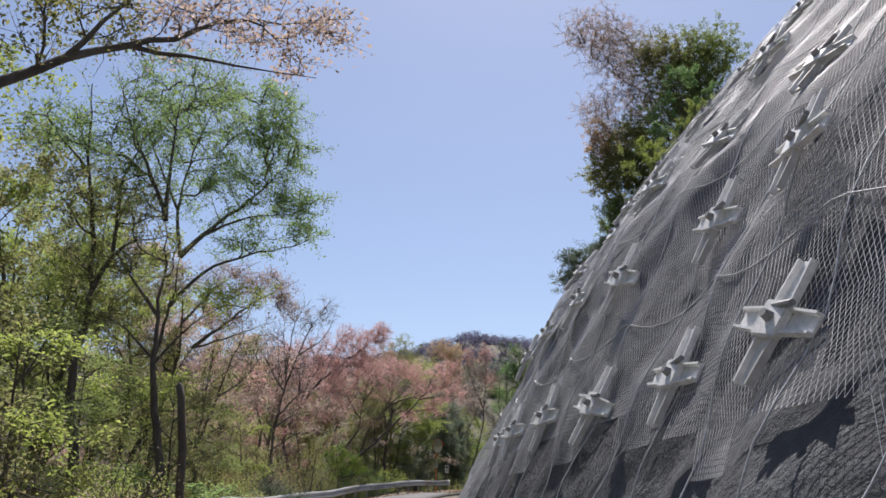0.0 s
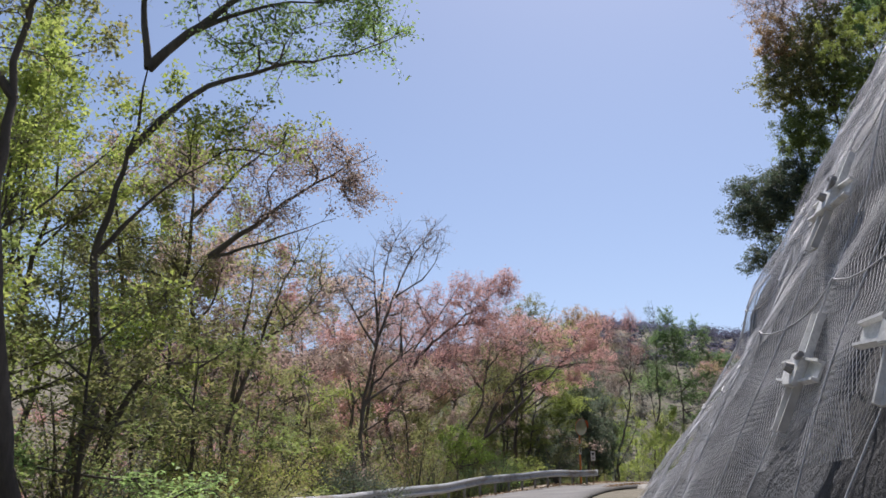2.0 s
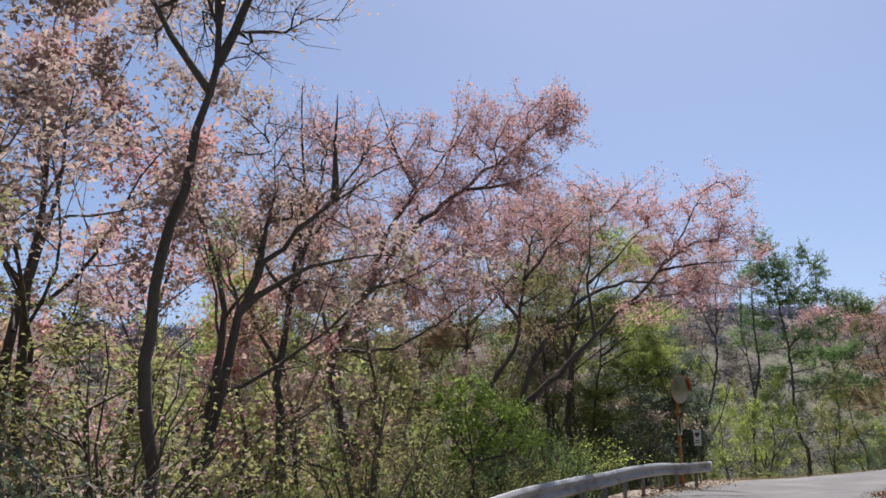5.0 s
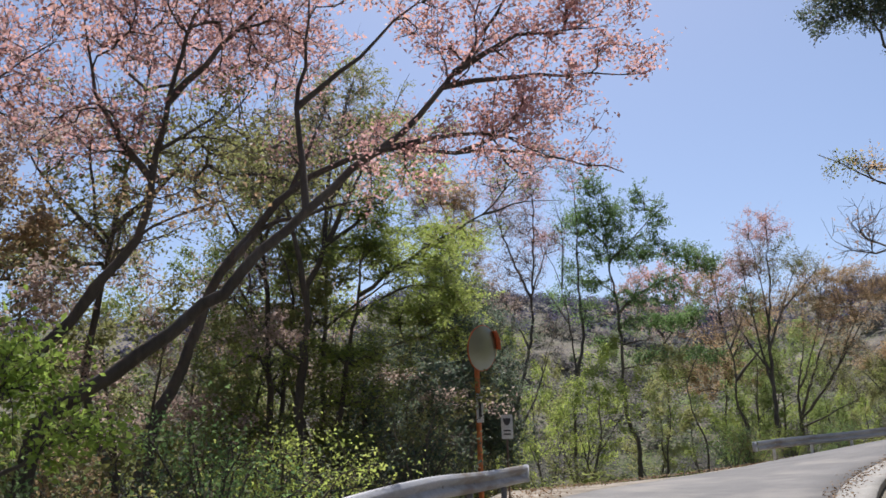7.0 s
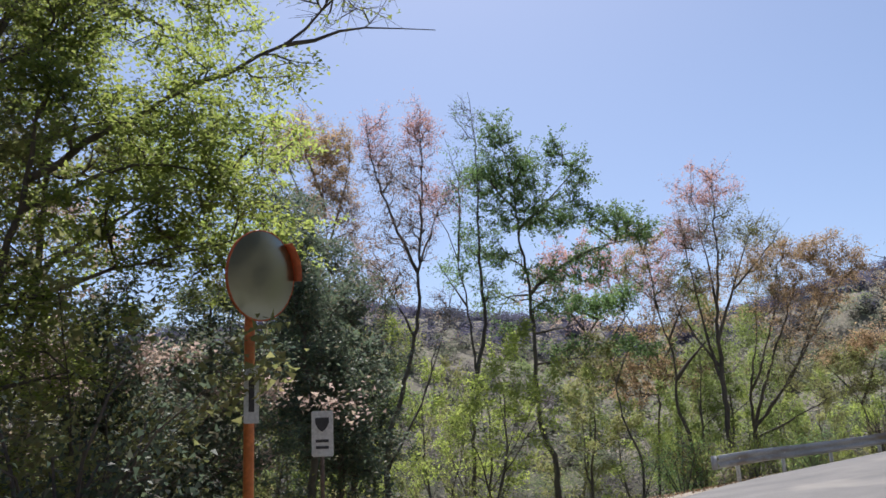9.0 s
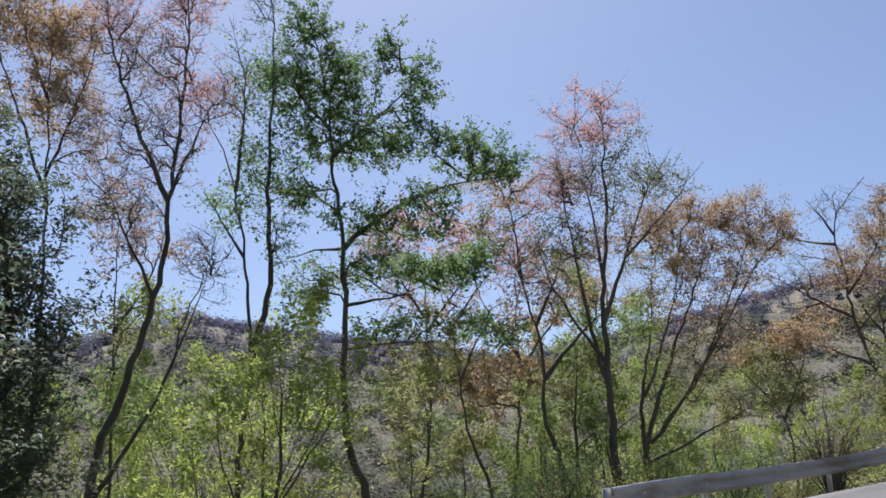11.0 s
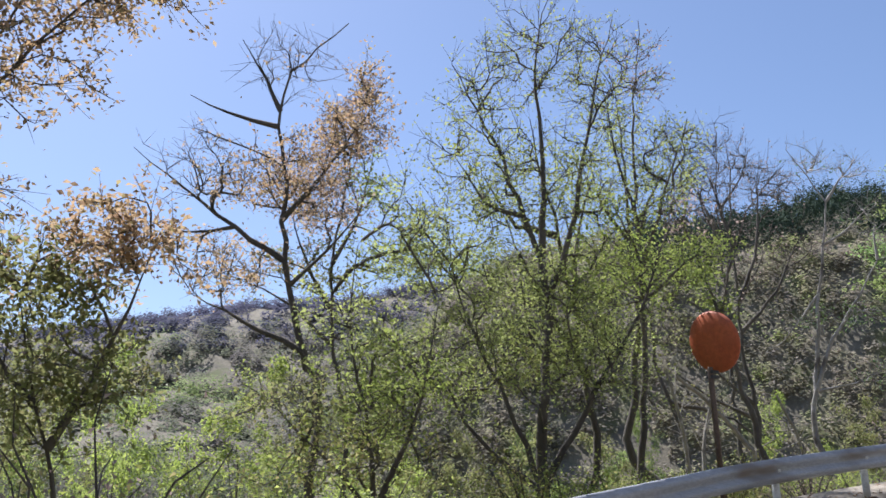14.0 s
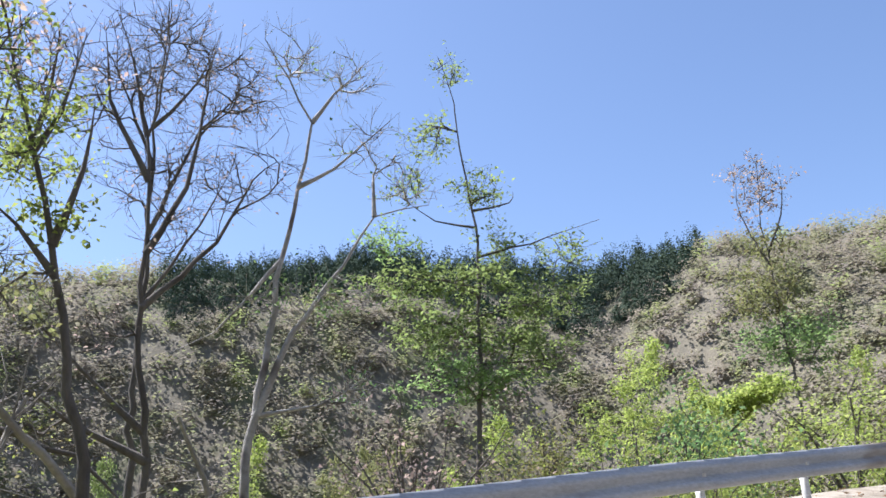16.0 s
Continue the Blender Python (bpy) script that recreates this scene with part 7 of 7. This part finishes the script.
# ---- far woods on the slopes ----
def shell_arrays(rng, centres, outward, size):
    """Leaf tufts that face outward from their crown."""
    n = len(centres)
    nor = outward / (np.linalg.norm(outward, axis=1)[:, None] + 1e-6) + rng.normal(0, 0.2, (n, 3)) + np.array([0, 0, 0.4])
    nor /= np.linalg.norm(nor, axis=1)[:, None]
    d = np.cross(nor, rng.normal(size=(n, 3)))
    d /= np.linalg.norm(d, axis=1)[:, None] + 1e-6
    s = np.cross(nor, d)
    L = (size * rng.uniform(0.6, 1.4, n))[:, None]
    V = np.stack([centres - d * L * 0.5, centres + s * L * 0.5 + d * L * 0.3 - nor * L * 0.1, centres - s * L * 0.5 + d * L * 0.35 - nor * L * 0.1], 1)
    return V.reshape(-1, 3), np.arange(3 * n).reshape(-1, 3)


def wooded(name, label, seed, count, r0, r1, b0, b1, crown, leaf, per, leaf_mat, keep=None, shape=(1, 1, 0.9), cone=False):
    """Many crowns on the slopes, each a filled cloud of leaf tufts that shades as one crown."""
    rng = np.random.RandomState(seed)
    rr, bb = np.sqrt(rng.uniform(r0 ** 2, r1 ** 2, count)), np.radians(rng.uniform(b0, b1, count))
    x, y = 20 - np.sin(bb) * rr, 25 + np.cos(bb) * rr
    d = np.concatenate([near_way(x[i : i + 500], y[i : i + 500])[0] for i in range(0, count, 500)])
    ok = (d > 13) if keep is None else keep(x, y, d)
    x, y = x[ok], y[ok]
    z = np.concatenate([land(x[i : i + 500], y[i : i + 500]) for i in range(0, len(x), 500)])
    n = len(x)
    g = (crown * rng.uniform(0.5, 1.35, n))[:, None, None]
    v = rng.normal(size=(n, per, 3))
    v *= rng.uniform(0.35, 1.0, (n, per, 1)) ** 0.6 * rng.uniform(0.7, 1.1, (n, per, 1)) / np.linalg.norm(v, axis=2)[..., None]
    out = v + np.array([0, 0, 0.0 if cone else 1.0])
    if cone:
        v[..., :2] *= 0.62 - 0.5 * v[..., 2:]
    c = np.stack([x, y, z], 1)[:, None] + (v + np.array([0, 0, 0.55])) * g * np.array(shape)
    V, F = shell_arrays(rng, c.reshape(-1, 3), out.reshape(-1, 3), leaf)
    me = mesh_of(name, V, F)
    ob = put(name, me, LEAF[leaf_mat], None, smooth=False)
    return tagged(ob, label, "woods", kind="stuff")


def cedars_at(x, y):
    r, b = np.hypot(x - 20, y - 25), np.degrees(np.arctan2(20 - x, y - 25))
    edge = 14 * wave(x, y, 0.05, 21)
    return (r + 0.5 * edge > 136) & (r - 0.4 * edge < 168) & (b + 0.4 * edge > -96) & (b + 0.5 * edge < -66)


# both ridge stands wear leaf colour blued to imitate haze
wooded("far_woods", "distant grey-mauve spring woods on the ridges, blued by painted haze", 401, 2900, 285, 450, -62, 30, 3.2, 0.9, 90, "ridge")
wooded("ridge_woods", "distant woods behind the near ridge, haze tinted into the leaves", 406, 1500, 175, 420, -125, -58, 5.0, 1.0, 60, "ridge")
# hillside and valley woods share the leaf colour with haze painted in
wooded("hillside_woods", "budding mauve and green woods on the far hillside, paled by painted haze", 407, 1700, 165, 300, -60, 30, 4.2, 0.75, 120, "valley")
wooded("slope_woods", "young woods and brush on the opposite slope", 402, 4600, 45, 172, -125, -50, 2.4, 0.42, 84, "hill", lambda x, y, d: (d > 13) & ~cedars_at(x, y))
wooded("valley_woods", "green and grey budding woods across the valley, haze mixed into the leaf colour", 405, 3000, 40, 178, -60, 32, 2.9, 0.42, 110, "valley", None, (1, 1, 1.15))
wooded("cedar_stand", "dark cedar plantation on the hillside", 404, 3200, 105, 172, -112, -52, 2.6, 0.27, 230, "cedar", lambda x, y, d: (d > 13) & cedars_at(x, y), (1.1, 1.1, 1.2), True)
wooded("slope_brush", "low yellow-green brush on the slope", 403, 5000, 12, 95, -125, 60, 1.15, 0.27, 84, "slope", lambda x, y, d: d > 7)

# dry leaves along the rails
_rng = np.random.RandomState(90)
_k = _rng.choice(np.where((S > 95) & (S < S[-1] - 4))[0], 5200)
_d = EDGE[_k] + np.abs(_rng.normal(0, 0.35, 5200)) * np.where(_rng.uniform(size=5200) < 0.75, -1, 1) + 0.05
_p = MID[_k, :2] + LEFT[_k] * _d[:, None] + _rng.normal(0, 0.3, (5200, 2))
_z = land(_p[:, 0], _p[:, 1]) + _rng.uniform(0.0, 0.06, 5200)
V, F = leaf_arrays(_rng, np.c_[_p, _z], 0.085, 0.8)
_k = _rng.choice(np.where((S > 100) & (S < 150))[0], 2600)
_d = -2.95 - _rng.normal(0, 0.16, 2600)
_p = MID[_k, :2] + LEFT[_k] * _d[:, None] + _rng.normal(0, 0.1, (2600, 2)) * 0.5 + (np.roll(MID[:, :2], -1, 0) - MID[:, :2])[_k] * _rng.uniform(0, 1, (2600, 1))
_z = MID[_k, 2] + np.array([float(crossfall(k, d)) for k, d in zip(_k, _d)]) + _rng.uniform(0.035, 0.09, 2600)
V2, F2 = leaf_arrays(_rng, np.c_[_p, _z], 0.085, 0.8)
V, F = np.concatenate([V, V2]), np.concatenate([F, F2 + len(V)])
tagged(put("leaf_litter", mesh_of("leaf_litter", V, F), M_LITTER, None, smooth=False), "dry brown leaves and dirt drifted along the guard rails", "leaf litter", kind="stuff")
# ---- road furniture ----
def lathe(profile, segments=40):
    """A bmesh turned round z from (radius, height) pairs."""
    bm = bmesh.new()
    rings = []
    for r, h in profile:
        rings.append([bm.verts.new((r * math.cos(6.2831853 * i / segments), r * math.sin(6.2831853 * i / segments), h)) for i in range(segments)] if r > 1e-6 else [bm.verts.new((0, 0, h))])
    for a, b in zip(rings, rings[1:]):
        for i in range(segments):
            j = (i + 1) % segments
            if len(a) == 1:
                bm.faces.new((a[0], b[i], b[j]))
            elif len(b) == 1:
                bm.faces.new((a[i], a[j], b[0]))
            else:
                bm.faces.new((a[i], a[j], b[j], b[i]))
    bmesh.ops.recalc_face_normals(bm, faces=bm.faces)
    return bm


def road_mirror(x, y, centre, face, tilt, pole_mat, label, top=0.05):
    """A round convex traffic mirror; face: the heading that the glass faces."""
    z = ground_z(x, y) - 0.1
    thing = empty("road_mirror", Matrix.Translation((x, y, z)), label, "road mirror")
    thick = 0.057 if top > 0 else 0.046
    bm = lathe([(0.0, 0.0), (thick, 0.0), (thick, centre - z + top), (thick - 0.007, centre - z + top + 0.03), (0.0, centre - z + top + 0.035)], 20)
    part("pole", bm, pole_mat, thing, smooth=True)
    turn = Matrix.Translation((0, 0, centre - z)) @ Matrix.Rotation(radians(face), 4, "Z") @ Matrix.Rotation(radians(90 + tilt), 4, "X") @ Matrix.Translation((0, 0, 0.16))
    bm = lathe([(0.0, -0.075), (0.30, -0.065), (0.47, -0.03), (0.50, -0.005), (0.505, 0.02), (0.498, 0.03), (0.488, 0.028)], 48)
    bmesh.ops.transform(bm, matrix=turn, verts=bm.verts)
    back = part("back_shell", bm, M_ORANGE, thing, "faded orange round back shell", smooth=True)
    bm = lathe([(0.488, 0.026), (0.36, 0.062), (0.22, 0.085), (0.10, 0.094), (0.0, 0.096)], 48)
    bmesh.ops.transform(bm, matrix=turn, verts=bm.verts)
    part("mirror_face", bm, M_MIRROR, thing, "convex mirror face", smooth=True)
    # hood over the upper edge
    bm = bmesh.new()
    rows = []
    for i in range(25):
        a = radians(2 + 52 * i / 24)
        rows.append([bm.verts.new((r * math.cos(a), r * math.sin(a), h)) for r, h in ((0.505, 0.0), (0.52, 0.13), (0.515, 0.13), (0.497, 0.0))])
    for p, q in zip(rows, rows[1:]):
        for i in range(4):
            bm.faces.new((p[i], p[(i + 1) % 4], q[(i + 1) % 4], q[i]))
    bm.faces.new(rows[0])
    bm.faces.new(rows[-1][::-1])
    bmesh.ops.recalc_face_normals(bm, faces=bm.faces)
    bmesh.ops.transform(bm, matrix=turn, verts=bm.verts)
    part("hood", bm, M_ORANGE, thing, "orange hood", smooth=True)
    for h in ((-0.16, 0.16) if top > 0 else (-0.47, -0.55)):
        bm = bmesh.new()
        box(bm, (0.14, 0.17, 0.05), (0, 0, centre - z + h), Matrix.Rotation(radians(face), 4, "Z") @ Matrix.Translation((0, -0.05, 0)), 0.008)
        part("bracket", bm, M_DARK, thing, "dark clamp")
    return thing, turn


mirror_a, _ = road_mirror(5.62, 23.95, 3.78, 40.0, 8, M_ORANGE_POLE, "round convex road mirror on an orange pole behind the guard rail")
bm = bmesh.new()
box(bm, (0.16, 0.02, 0.62), (0.02, -0.07, 2.05), None, 0.006)
plate = part("name_plate", bm, M_SIGN, mirror_a, "pale plate strapped to the pole")
bm = bmesh.new()
box(bm, (0.06, 0.006, 0.40), (0.02, -0.083, 2.06))
part("marking", bm, M_DARK, plate, "faint dark bar")
mirror_b, _ = road_mirror(38.45, 39.75, 6.0, 66.0, -12, M_RUST_POLE, "round road mirror with faded orange back on a dark pole", -0.42)


def small_sign(x, y, top):
    z = ground_z(x, y) - 0.1
    thing = empty("route_sign", Matrix.Translation((x, y, z)), "small pale route marker on a thin post behind the rail", "road sign")
    bm = lathe([(0.0, 0.0), (0.025, 0.0), (0.025, top - z - 0.05), (0.0, top - z - 0.045)], 12)
    part("post", bm, M_RUST_POLE, thing, smooth=True)
    bm = bmesh.new()
    turn = Matrix.Rotation(radians(-6), 4, "Z")
    box(bm, (0.27, 0.03, 0.56), (0, -0.04, top - z - 0.28), turn, 0.012)
    board = part("board", bm, M_SIGN, thing)
    bm = bmesh.new()
    outline = [(-0.085, 0.085), (-0.085, 0.02), (-0.05, -0.05), (0.0, -0.09), (0.05, -0.05), (0.085, 0.02), (0.085, 0.085)]
    low = [bm.verts.new(turn @ Vector((a, -0.057, top - z - 0.17 + b))) for a, b in outline]
    high = [bm.verts.new(turn @ Vector((a, -0.063, top - z - 0.17 + b))) for a, b in outline]
    bm.faces.new(high)
    for i in range(len(low)):
        j = (i + 1) % len(low)
        bm.faces.new((low[i], low[j], high[j], high[i]))
    bmesh.ops.recalc_face_normals(bm, faces=bm.faces)
    part("emblem", bm, M_DARK, board, "dark shield-shaped emblem")
    bm = bmesh.new()
    for h in (0.37, 0.45):
        box(bm, (0.16, 0.006, 0.035), turn @ Vector((0, -0.058, top - z - h)), turn)
    part("marking", bm, M_DARK, board, "dark bars")
    return thing


small_sign(6.6, 25.5, 2.43)
